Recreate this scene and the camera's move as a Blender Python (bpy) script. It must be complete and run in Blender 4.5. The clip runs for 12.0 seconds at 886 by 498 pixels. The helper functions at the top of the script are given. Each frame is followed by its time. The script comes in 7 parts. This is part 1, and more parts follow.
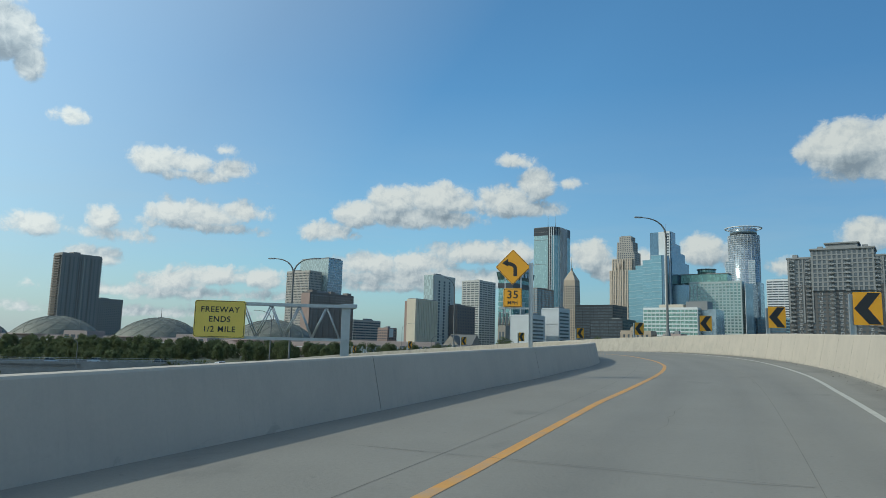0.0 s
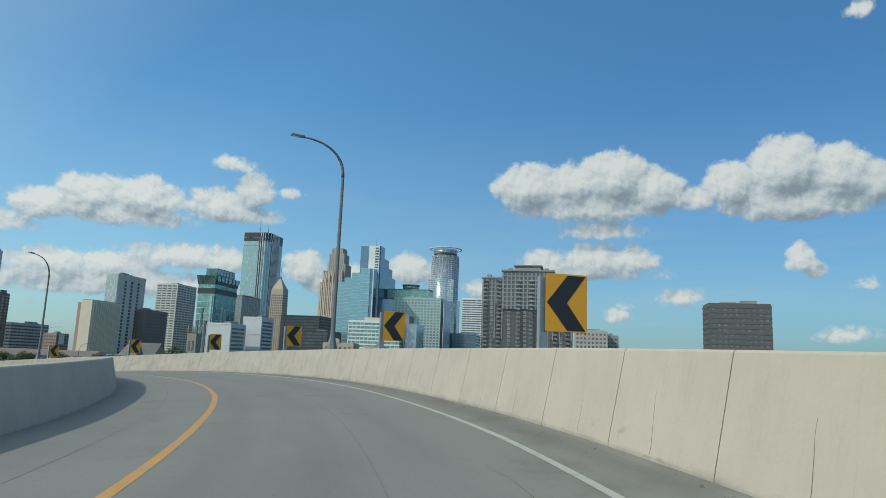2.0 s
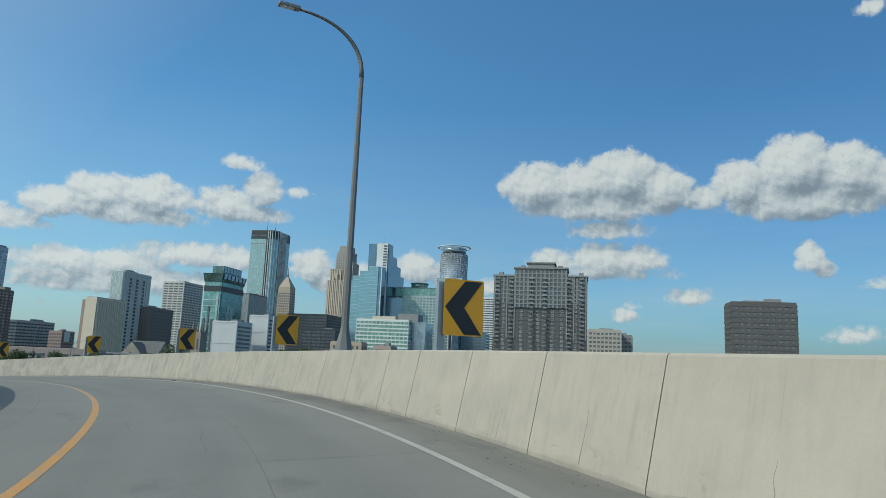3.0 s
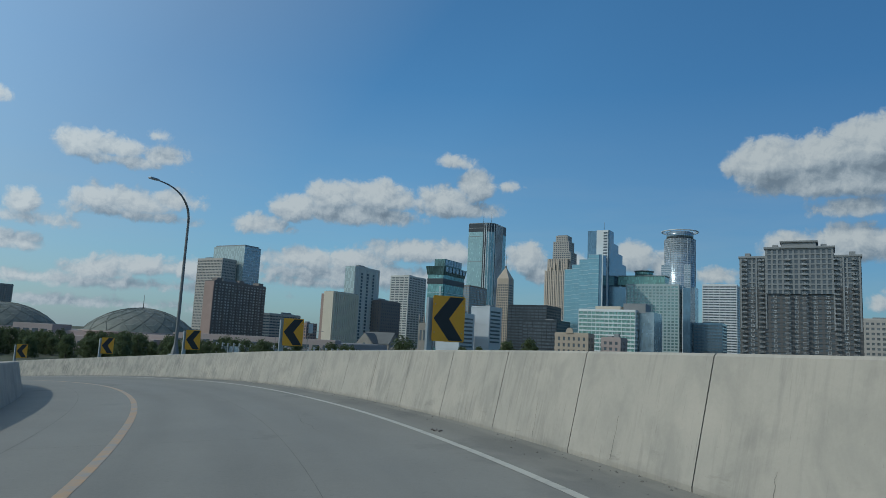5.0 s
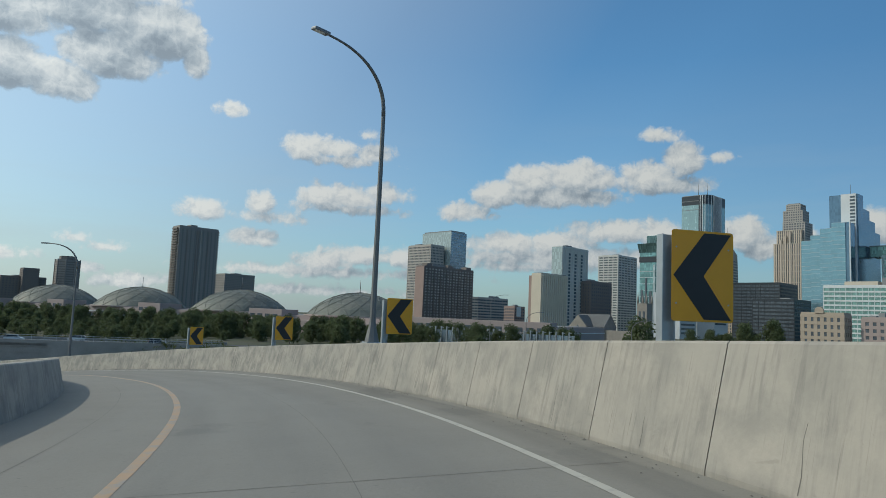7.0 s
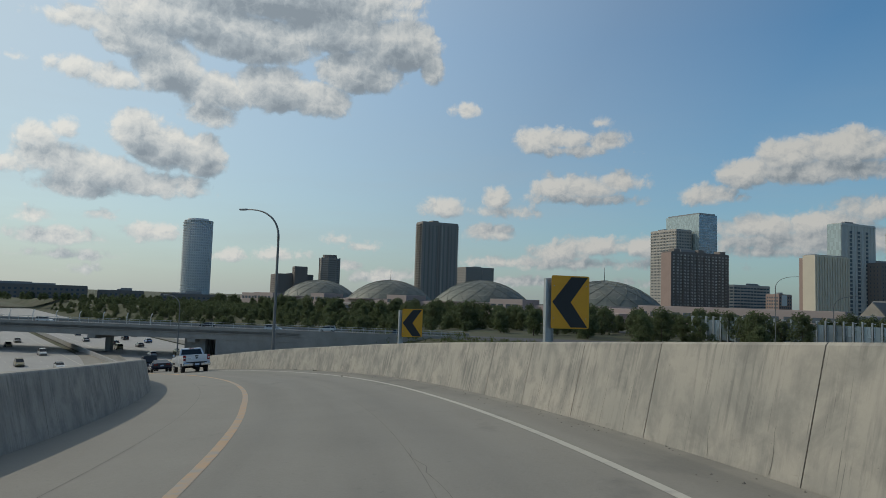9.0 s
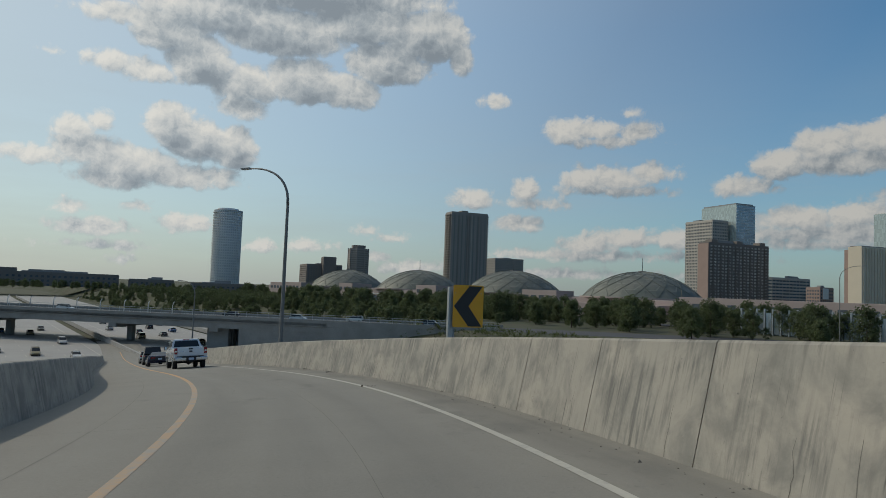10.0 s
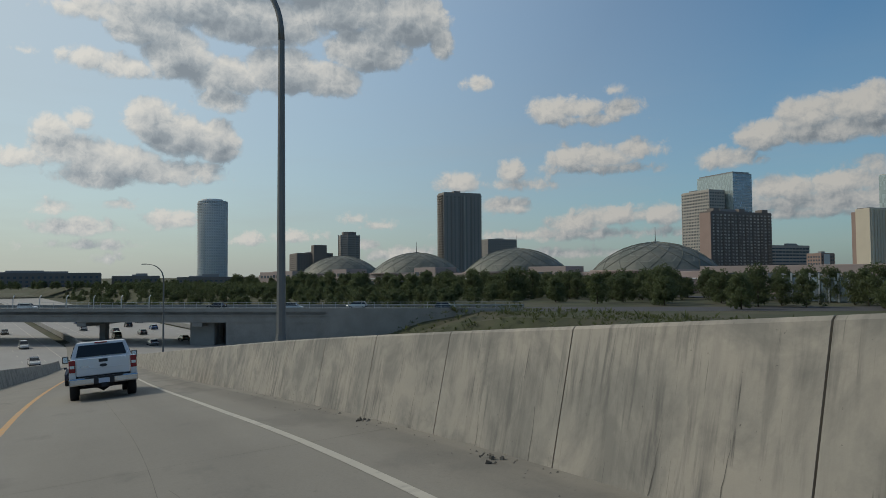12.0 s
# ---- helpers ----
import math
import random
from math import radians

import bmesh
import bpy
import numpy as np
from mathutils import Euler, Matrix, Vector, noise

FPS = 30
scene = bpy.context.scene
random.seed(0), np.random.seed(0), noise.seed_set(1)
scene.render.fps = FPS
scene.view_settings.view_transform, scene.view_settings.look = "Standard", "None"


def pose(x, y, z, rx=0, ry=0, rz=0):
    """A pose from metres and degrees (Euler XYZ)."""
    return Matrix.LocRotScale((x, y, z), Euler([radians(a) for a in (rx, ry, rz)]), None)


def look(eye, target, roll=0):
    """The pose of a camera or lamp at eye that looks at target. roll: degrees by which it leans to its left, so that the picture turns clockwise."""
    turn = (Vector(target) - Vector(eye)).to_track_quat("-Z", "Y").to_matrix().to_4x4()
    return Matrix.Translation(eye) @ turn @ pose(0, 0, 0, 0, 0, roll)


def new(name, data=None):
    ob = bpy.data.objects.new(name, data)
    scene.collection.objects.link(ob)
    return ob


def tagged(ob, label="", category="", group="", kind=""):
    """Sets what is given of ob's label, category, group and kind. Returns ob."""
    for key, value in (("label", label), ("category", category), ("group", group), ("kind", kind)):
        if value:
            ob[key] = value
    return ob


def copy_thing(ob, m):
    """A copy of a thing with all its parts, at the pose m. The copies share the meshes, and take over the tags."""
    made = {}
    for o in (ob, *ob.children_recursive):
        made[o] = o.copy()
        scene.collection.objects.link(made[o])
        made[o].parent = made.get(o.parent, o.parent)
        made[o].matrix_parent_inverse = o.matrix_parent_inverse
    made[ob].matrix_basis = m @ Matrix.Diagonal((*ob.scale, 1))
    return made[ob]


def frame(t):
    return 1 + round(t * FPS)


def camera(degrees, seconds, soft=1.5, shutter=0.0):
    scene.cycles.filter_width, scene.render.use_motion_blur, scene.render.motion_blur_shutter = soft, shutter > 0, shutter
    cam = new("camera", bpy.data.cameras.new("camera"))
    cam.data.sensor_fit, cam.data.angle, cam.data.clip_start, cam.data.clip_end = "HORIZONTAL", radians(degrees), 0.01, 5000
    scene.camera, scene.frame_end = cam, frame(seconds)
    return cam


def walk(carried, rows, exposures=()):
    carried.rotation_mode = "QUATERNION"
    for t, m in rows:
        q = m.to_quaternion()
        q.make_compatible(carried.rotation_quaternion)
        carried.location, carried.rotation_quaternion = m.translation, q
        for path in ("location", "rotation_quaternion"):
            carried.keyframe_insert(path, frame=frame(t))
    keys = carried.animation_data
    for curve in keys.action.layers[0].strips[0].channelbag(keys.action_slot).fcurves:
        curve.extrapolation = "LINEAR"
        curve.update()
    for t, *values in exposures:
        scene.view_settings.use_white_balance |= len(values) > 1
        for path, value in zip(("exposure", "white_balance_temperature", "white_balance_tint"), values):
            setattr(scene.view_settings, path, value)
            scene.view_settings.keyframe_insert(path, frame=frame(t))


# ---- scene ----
# ---- camera ----
cam = camera(66.2, 12.0, soft=0.65)
PATH = [
    (0.0, 0.00, 0.00, 1.40, -0.10, 7.78, -1.48),
    (0.5, 3.19, 7.19, 1.54, -1.23, 8.20, -1.38),
    (1.0, 6.16, 14.30, 1.69, -10.35, 8.73, -1.86),
    (1.5, 8.94, 21.26, 1.84, -16.87, 9.16, -2.71),
    (2.0, 11.43, 28.06, 1.98, -24.17, 9.51, -2.22),
    (2.5, 13.44, 34.79, 2.11, -24.30, 9.48, -2.85),
    (3.0, 14.85, 41.43, 2.22, -23.57, 9.42, -2.42),
    (3.5, 15.66, 47.96, 2.29, -21.64, 9.28, -2.14),
    (4.0, 15.95, 54.34, 2.32, -18.22, 9.02, -2.28),
    (4.5, 15.79, 60.54, 2.30, -12.95, 8.57, -2.76),
    (5.0, 15.25, 66.53, 2.25, -5.58, 7.88, -2.88),
    (5.5, 14.35, 72.34, 2.16, -0.67, 7.22, -2.26),
    (6.0, 13.14, 77.96, 2.04, 5.10, 6.46, -2.46),
    (6.5, 11.64, 83.42, 1.89, 10.07, 6.00, -2.69),
    (7.0, 9.85, 88.69, 1.70, 11.52, 5.69, -2.43),
    (7.5, 7.78, 93.72, 1.49, 13.62, 5.45, -2.03),
    (8.0, 5.48, 98.51, 1.24, 18.89, 5.10, -1.94),
    (8.5, 2.93, 103.05, 0.98, 25.42, 4.68, -1.92),
    (9.0, 0.13, 107.38, 0.70, 31.32, 4.25, -1.85),
    (9.5, -2.95, 111.53, 0.39, 34.72, 3.83, -1.81),
    (10.0, -6.31, 115.54, 0.06, 33.70, 3.46, -2.19),
    (10.5, -9.93, 119.44, -0.31, 33.52, 2.80, -3.25),
    (11.0, -13.81, 123.24, -0.72, 37.87, 2.65, 1.96),
    (11.5, -18.00, 126.91, -1.15, 31.19, 2.04, 0.78),
    (12.0, -22.50, 130.43, -1.61, 32.91, 2.18, 0.43),
]
EXPOSURES = [(0.0, -0.24, 6400, 1), (2.5, -0.17, 6400, 1), (4.5, -0.7, 5700, 1), (5.0, -0.7, 5900, 2), (6.0, -0.57, 6300, 3), (7.0, -0.42, 6550, 5), (7.5, -0.48, 6650, 6), (9.5, -0.72, 6950, 8), (12.0, -0.82, 7050, 9)]
walk(cam, [(t, pose(x, y, z, 90 + pitch, roll, yaw)) for t, x, y, z, yaw, pitch, roll in PATH], EXPOSURES)

# ---- light ----
SUN_AZ, SUN_EL = 98.0, 40.0          # degrees to the left of +y, and above the horizon
sun_dir = Vector((-math.sin(radians(SUN_AZ)) * math.cos(radians(SUN_EL)), math.cos(radians(SUN_AZ)) * math.cos(radians(SUN_EL)), math.sin(radians(SUN_EL))))
sun = new("sun", bpy.data.lights.new("sun", "SUN"))
sun.data.energy, sun.data.angle, sun.data.color = 2.5, radians(0.6), (1.0, 0.93, 0.82)
sun.matrix_world = look(sun_dir * 100, (0, 0, 0))

world = bpy.data.worlds.new("world")
scene.world = world
world.use_nodes = True
wt = world.node_tree
bg = wt.nodes["Background"]
sky = wt.nodes.new("ShaderNodeTexSky")
sky.sky_type, sky.sun_disc = "NISHITA", False
sky.sun_elevation, sky.sun_rotation = radians(SUN_EL), radians(-SUN_AZ)
sky.air_density, sky.dust_density, sky.ozone_density = 1.0, 1.2, 2.5
SKY_STRENGTH = 0.12
bg.inputs[1].default_value = SKY_STRENGTH


def link(tree, a, b):
    tree.links.new(a, b)


def math_node(tree, op, a, b=None, c=None, clamp=False):
    n = tree.nodes.new("ShaderNodeMath")
    n.operation, n.use_clamp = op, clamp
    for i, v in enumerate((a, b, c)):
        if v is None:
            continue
        if isinstance(v, (int, float)):
            n.inputs[i].default_value = v
        else:
            link(tree, v, n.inputs[i])
    return n.outputs[0]


def vec_node(tree, op, a, b=None):
    n = tree.nodes.new("ShaderNodeVectorMath")
    n.operation = op
    for i, v in enumerate((a, b)):
        if v is None:
            continue
        if isinstance(v, tuple):
            n.inputs[i].default_value = v
        else:
            link(tree, v, n.inputs[i])
    return n.outputs["Value"] if op == "LENGTH" else n.outputs[0]


def ramp_node(tree, fac, stops):
    n = tree.nodes.new("ShaderNodeValToRGB")
    els = n.color_ramp.elements
    while len(els) < len(stops):
        els.new(0.5)
    for e, (p, col) in zip(els, stops):
        e.position = p
        e.color = (*col, 1) if isinstance(col, tuple) else (col, col, col, 1)
    link(tree, fac, n.inputs[0])
    return n.outputs[0]


def noise_node(tree, vector, scale, detail=4.0, rough=0.55, distortion=0.0):
    n = tree.nodes.new("ShaderNodeTexNoise")
    n.inputs["Scale"].default_value, n.inputs["Detail"].default_value = scale, detail
    n.inputs["Roughness"].default_value, n.inputs["Distortion"].default_value = rough, distortion
    if vector is not None:
        link(tree, vector, n.inputs["Vector"])
    return n.outputs["Fac"]


def mix_node(tree, fac, a, b, blend="MIX"):
    n = tree.nodes.new("ShaderNodeMix")
    n.data_type, n.blend_type = "RGBA", blend
    for i, v in ((0, fac), (6, a), (7, b)):
        if isinstance(v, (int, float)):
            n.inputs[i].default_value = v
        elif isinstance(v, tuple):
            n.inputs[i].default_value = (*v, 1)
        else:
            link(tree, v, n.inputs[i])
    return n.outputs[2]


# cumulus clouds: degrees of azimuth (left of +y), elevation, half width, half height
CLOUDS_NORTH = [
    (-31.0, 14.7, 3.0, 1.97), (-34.6, 15.0, 2.75, 1.67), (-38.0, 15.4, 3.06, 2.29), (-41.3, 14.3, 2.33, 2.08), (-36.3, 13.1, 6.05, 1.49), (-37.2, 11.3, 2.86, 0.74),
    (-47.2, 14.5, 2.17, 1.83), (-51.2, 15.3, 2.83, 2.61), (-54.5, 14.7, 2.66, 2.38), (-56.7, 14.0, 1.58, 1.81), (-51.7, 13.0, 5.79, 1.69), (-44.6, 13.6, 1.94, 0.89),
    (-32.6, 8.3, 2.35, 1.22), (-36.3, 8.7, 2.86, 1.3), (-39.6, 8.7, 1.79, 1.19), (-35.9, 7.8, 4.83, 0.65),
]
CLOUDS_NORTH_SMALL = [
    (-38.4, 4.3, 0.89, 0.5), (-39.0, 5.0, 0.45, 0.23), (-43.3, 5.8, 1.28, 0.54), (-54.7, 3.1, 1.27, 0.49), (-56.0, 6.6, 0.56, 0.28), (-51.9, 8.7, 0.91, 1.18),
    (-52.8, 7.8, 0.74, 0.59), (-56.8, 26.0, 0.81, 0.52),
]
CLOUDS_MIDDLE = [
    (4.4, 11.5, 2.31, 1.41), (0.7, 11.8, 2.52, 1.51), (7.4, 10.4, 1.89, 1.31), (10.1, 8.7, 1.86, 0.84), (2.6, 10.3, 4.56, 1.04), (-1.4, 11.6, 1.07, 0.85),
    (-7.7, 13.2, 1.63, 1.36), (-5.2, 11.9, 2.31, 1.23), (-6.1, 11.1, 2.97, 0.66), (-6.1, 15.1, 1.36, 0.56), (-10.7, 13.3, 0.66, 0.32), (23.8, 13.3, 1.78, 1.07),
    (21.6, 13.4, 1.88, 0.87), (17.9, 13.2, 1.4, 0.8), (20.7, 12.6, 2.61, 0.44), (18.6, 14.8, 0.52, 0.35), (22.4, 9.5, 1.55, 1.05), (19.6, 9.5, 2.55, 1.07),
    (17.0, 9.9, 1.97, 0.81), (20.0, 8.6, 3.16, 0.44), (31.4, 7.7, 1.73, 0.89), (27.0, 8.4, 1.13, 1.01), (26.8, 7.5, 2.35, 0.51), (27.7, 5.7, 1.78, 0.67),
]
CLOUDS_LOW = [
    (6.2, 6.2, 3.3, 0.94), (2.3, 6.4, 2.86, 1.05), (-2.9, 7.5, 3.73, 1.05), (-5.8, 7.4, 2.0, 1.04), (1.2, 5.2, 8.53, 0.95), (5.4, 4.4, 4.47, 0.42),
    (19.1, 4.7, 2.45, 0.85), (21.7, 4.1, 2.04, 0.79), (15.3, 4.7, 1.98, 0.91), (25.2, 3.2, 3.27, 0.43), (20.0, 3.3, 6.03, 0.35), (-12.3, 7.3, 1.66, 1.31),
    (-13.7, 6.2, 1.45, 1.16), (-21.0, 7.6, 1.52, 1.43), (-23.6, 6.9, 1.22, 1.1), (-27.5, 6.2, 1.45, 0.68), (24.3, 1.7, 6.22, 0.26), (29.8, 15.7, 0.88, 0.4),
    (-16.3, 6.9, 0.89, 0.92),
]
CLOUDS_WEST = [
    (35.9, 20.5, 3.86, 2.24), (39.1, 18.3, 3.44, 2.02), (42.3, 15.8, 2.45, 1.6), (46.1, 16.3, 3.3, 2.01), (50.6, 15.7, 2.73, 1.63), (54.2, 16.9, 2.62, 2.17),
    (56.9, 18.9, 2.94, 1.68), (60.6, 16.0, 1.76, 0.8), (58.3, 15.7, 1.99, 0.9), (48.2, 19.9, 5.65, 2.09), (41.0, 21.2, 4.99, 1.91), (32.8, 18.9, 1.06, 1.54),
    (52.8, 20.9, 6.89, 1.81), (45.7, 23.6, 11.47, 2.43), (59.0, 19.5, 3.75, 0.86), (50.9, 13.9, 1.75, 1.05),
]
CLOUDS_WEST_GREY = [
    (62.9, 10.9, 1.17, 0.89), (61.3, 11.6, 0.83, 0.82), (65.3, 8.7, 1.81, 0.68), (56.3, 11.9, 2.12, 1.79), (54.2, 10.9, 2.61, 1.83), (51.5, 10.5, 1.91, 1.86),
    (58.9, 8.6, 3.33, 1.53), (60.0, 7.4, 2.38, 0.93), (56.0, 8.0, 4.29, 0.96), (52.3, 8.4, 1.2, 0.71), (62.1, 9.3, 2.3, 1.23),
]
CLOUDS_WEST_SMALL = [
    (29.6, 15.8, 0.91, 0.41), (62.7, 5.1, 0.95, 0.46), (61.3, 3.7, 2.09, 0.63), (54.5, 4.4, 1.75, 0.75), (60.4, 2.4, 2.28, 0.25), (59.2, 1.4, 0.93, 0.3),
    (58.5, 5.6, 0.79, 0.43), (48.8, 2.9, 1.15, 0.46), (45.2, 3.2, 1.37, 0.37), (38.2, 4.1, 1.04, 0.38), (39.6, 2.5, 0.85, 0.28), (36.7, 1.7, 1.99, 0.47),
    (34.2, 1.8, 1.43, 0.38), (65.1, 16.1, 0.63, 0.19), (40.6, 4.6, 0.66, 0.28),
]
CLOUDS = CLOUDS_NORTH + CLOUDS_NORTH_SMALL + CLOUDS_MIDDLE + CLOUDS_LOW + CLOUDS_WEST + CLOUDS_WEST_GREY + CLOUDS_WEST_SMALL


def cloud_depth(g, vector, clouds):
    """Degrees inside the nearest cloud's outline, less than nought outside; bases are flatter than tops."""
    best = None
    for az, el, ra, re in clouds:
        d = vec_node(g, "MULTIPLY", vec_node(g, "SUBTRACT", vector, (az, el, 0)), (1 / ra, 1 / re, 0))
        d = vec_node(g, "MAXIMUM", d, vec_node(g, "MULTIPLY", d, (-1, -1.3, 0)))
        d = math_node(g, "MULTIPLY_ADD", vec_node(g, "LENGTH", d), -re, re)
        if best is None:
            best = d
        else:
            n = g.nodes.new("ShaderNodeMath")
            n.operation = "SMOOTH_MAX"
            n.inputs[2].default_value = 0.18
            link(g, best, n.inputs[0])
            link(g, d, n.inputs[1])
            best = n.outputs[0]
    return math_node(g, "MAXIMUM", best, -2.0)


def billow_node(tree, vector, scale, detail=3.0):
    """Rounded heads with creases between them, like a cauliflower."""
    n = tree.nodes.new("ShaderNodeTexVoronoi")
    n.voronoi_dimensions, n.feature, n.normalize = "2D", "SMOOTH_F1", False
    n.inputs["Scale"].default_value, n.inputs["Detail"].default_value = scale, detail
    n.inputs["Roughness"].default_value, n.inputs["Lacunarity"].default_value, n.inputs["Smoothness"].default_value = 0.55, 2.3, 0.25
    link(tree, vector, n.inputs["Vector"])
    return n.outputs["Distance"]


def cloud_group():
    g = bpy.data.node_groups.new("cloud_field", "ShaderNodeTree")
    g.interface.new_socket("Vector", in_out="INPUT", socket_type="NodeSocketVector")
    for name in ("Depth", "Puffs"):
        g.interface.new_socket(name, in_out="OUTPUT", socket_type="NodeSocketFloat")
    i, o = g.nodes.new("NodeGroupInput"), g.nodes.new("NodeGroupOutput")
    base = cloud_depth(g, i.outputs[0], CLOUDS)
    warp = g.nodes.new("ShaderNodeTexNoise")
    warp.inputs["Scale"].default_value, warp.inputs["Detail"].default_value = 0.8, 4.0
    link(g, i.outputs[0], warp.inputs["Vector"])
    bent = vec_node(g, "ADD", i.outputs[0], vec_node(g, "MULTIPLY", vec_node(g, "SUBTRACT", warp.outputs["Color"], (0.5, 0.5, 0.5)), (1.6, 1.3, 0)))
    heads = math_node(g, "MULTIPLY_ADD", billow_node(g, bent, 0.5), -0.8, 0.62)
    fine = math_node(g, "SUBTRACT", noise_node(g, i.outputs[0], 1.3, 6.0, 0.6), 0.5)
    link(g, base, o.inputs[0])
    link(g, math_node(g, "MULTIPLY_ADD", fine, 0.6, heads), o.inputs[1])
    return g


def build_sky():
    t = wt
    geo = t.nodes.new("ShaderNodeTexCoord")
    sep = t.nodes.new("ShaderNodeSeparateXYZ")
    link(t, geo.outputs["Generated"], sep.inputs[0])
    x, y, z = sep.outputs
    az = math_node(t, "MULTIPLY", math_node(t, "ARCTAN2", math_node(t, "MULTIPLY", x, -1.0), y), 180 / math.pi)
    el = math_node(t, "MULTIPLY", math_node(t, "ARCSINE", z), 180 / math.pi)
    comb = t.nodes.new("ShaderNodeCombineXYZ")
    link(t, az, comb.inputs[0])
    link(t, el, comb.inputs[1])
    group = cloud_group()
    here, near, far = [], [], []
    for outs, off in ((here, (0, 0, 0)), (near, (0.25, 0.38, 0)), (far, (0.55, 1.3, 0))):
        n = t.nodes.new("ShaderNodeGroup")
        n.node_tree = group
        link(t, vec_node(t, "ADD", comb.outputs[0], off), n.inputs[0])
        outs.extend(n.outputs)
    field = math_node(t, "ADD", math_node(t, "MULTIPLY_ADD", here[1], 0.7, here[0]), 0.12)
    cover = ramp_node(t, math_node(t, "MULTIPLY_ADD", field, 0.5, 0.5), [(0.38, 0.0), (0.46, 0.25), (0.55, 0.75), (0.66, 0.96), (0.8, 1.0)])
    # tops face the light, undersides are grey, small heads shade each other
    lit = math_node(t, "MULTIPLY_ADD", math_node(t, "SUBTRACT", here[0], far[0]), 0.36, 0.54)
    lit = math_node(t, "ADD", lit, math_node(t, "MULTIPLY", math_node(t, "SUBTRACT", here[1], near[1]), 0.6))
    # the deep middles of the great clouds are greyer, most of all towards the sun
    deep = cloud_depth(t, comb.outputs[0], CLOUDS_NORTH[:12] + CLOUDS_WEST + CLOUDS_WEST_GREY)
    deep = math_node(t, "MULTIPLY_ADD", deep, 0.45, math_node(t, "MULTIPLY_ADD", here[1], 0.5, -0.12), clamp=True)
    deep = math_node(t, "MULTIPLY", deep, ramp_node(t, math_node(t, "MULTIPLY_ADD", az, 0.01, 0.5), [(0.5, 0.15), (0.72, 0.3), (0.85, 0.8)]))
    lit = math_node(t, "SUBTRACT", lit, deep, clamp=True)
    cloud = ramp_node(t, lit, [(0.0, (2.3, 2.8, 3.4)), (0.3, (3.3, 3.85, 4.45)), (0.62, (5.0, 5.4, 5.8)), (1.0, (6.6, 6.75, 6.8))])
    toward = t.nodes.new("ShaderNodeVectorMath")
    toward.operation = "DOT_PRODUCT"
    link(t, geo.outputs["Generated"], toward.inputs[0])
    toward.inputs[1].default_value = sun_dir
    side = math_node(t, "MULTIPLY_ADD", toward.outputs["Value"], 0.5, 0.5)
    # clouds towards the sun are brighter
    cloud = mix_node(t, 1.0, cloud, ramp_node(t, side, [(0.34, (0.93, 0.93, 0.93)), (0.62, (1.02, 1.02, 1.03)), (0.87, (1.45, 1.45, 1.45))]), "MULTIPLY")
    # thin haze veils low in the sky
    veil = noise_node(t, vec_node(t, "MULTIPLY", comb.outputs[0], (0.05, 0.3, 0)), 1.0, 5.0, 0.6)
    veil = math_node(t, "MULTIPLY", ramp_node(t, veil, [(0.45, 0.0), (0.75, 1.0)]), ramp_node(t, math_node(t, "DIVIDE", el, 30.0), [(0.0, 0.3), (0.6, 0.0)]))
    tone = mix_node(t, 1.0, sky.outputs[0], SKY_TINT, "MULTIPLY")
    # the air is clearer away from the sun and whiter towards it and near the horizon
    tone = mix_node(t, 1.0, tone, ramp_node(t, side, [(0.12, (0.6, 0.64, 0.72)), (0.34, (0.92, 0.95, 0.97)), (0.51, (1.3, 1.31, 1.26)), (0.68, (1.3, 1.28, 1.24)), (0.85, (2.0, 1.87, 1.7)), (1.0, (2.2, 2.05, 1.9))]), "MULTIPLY")
    low = ramp_node(t, math_node(t, "DIVIDE", el, 30.0), [(0.0, 0.75), (0.2, 0.4), (0.7, 0.0)])
    haze = math_node(t, "MULTIPLY", low, ramp_node(t, side, [(0.12, 0.25), (0.45, 0.55), (0.87, 1.0)]))
    tone = mix_node(t, haze, tone, (4.6, 5.1, 5.5))
    tone = mix_node(t, ramp_node(t, side, [(0.57, 0.0), (0.76, 0.32), (0.96, 0.8)]), tone, (6.7, 7.0, 7.1))
    col = mix_node(t, veil, tone, (5.0, 5.4, 5.8))
    col = mix_node(t, cover, col, cloud)
    link(t, col, bg.inputs[0])


SKY_TINT = (0.65, 1.04, 1.25)
build_sky()

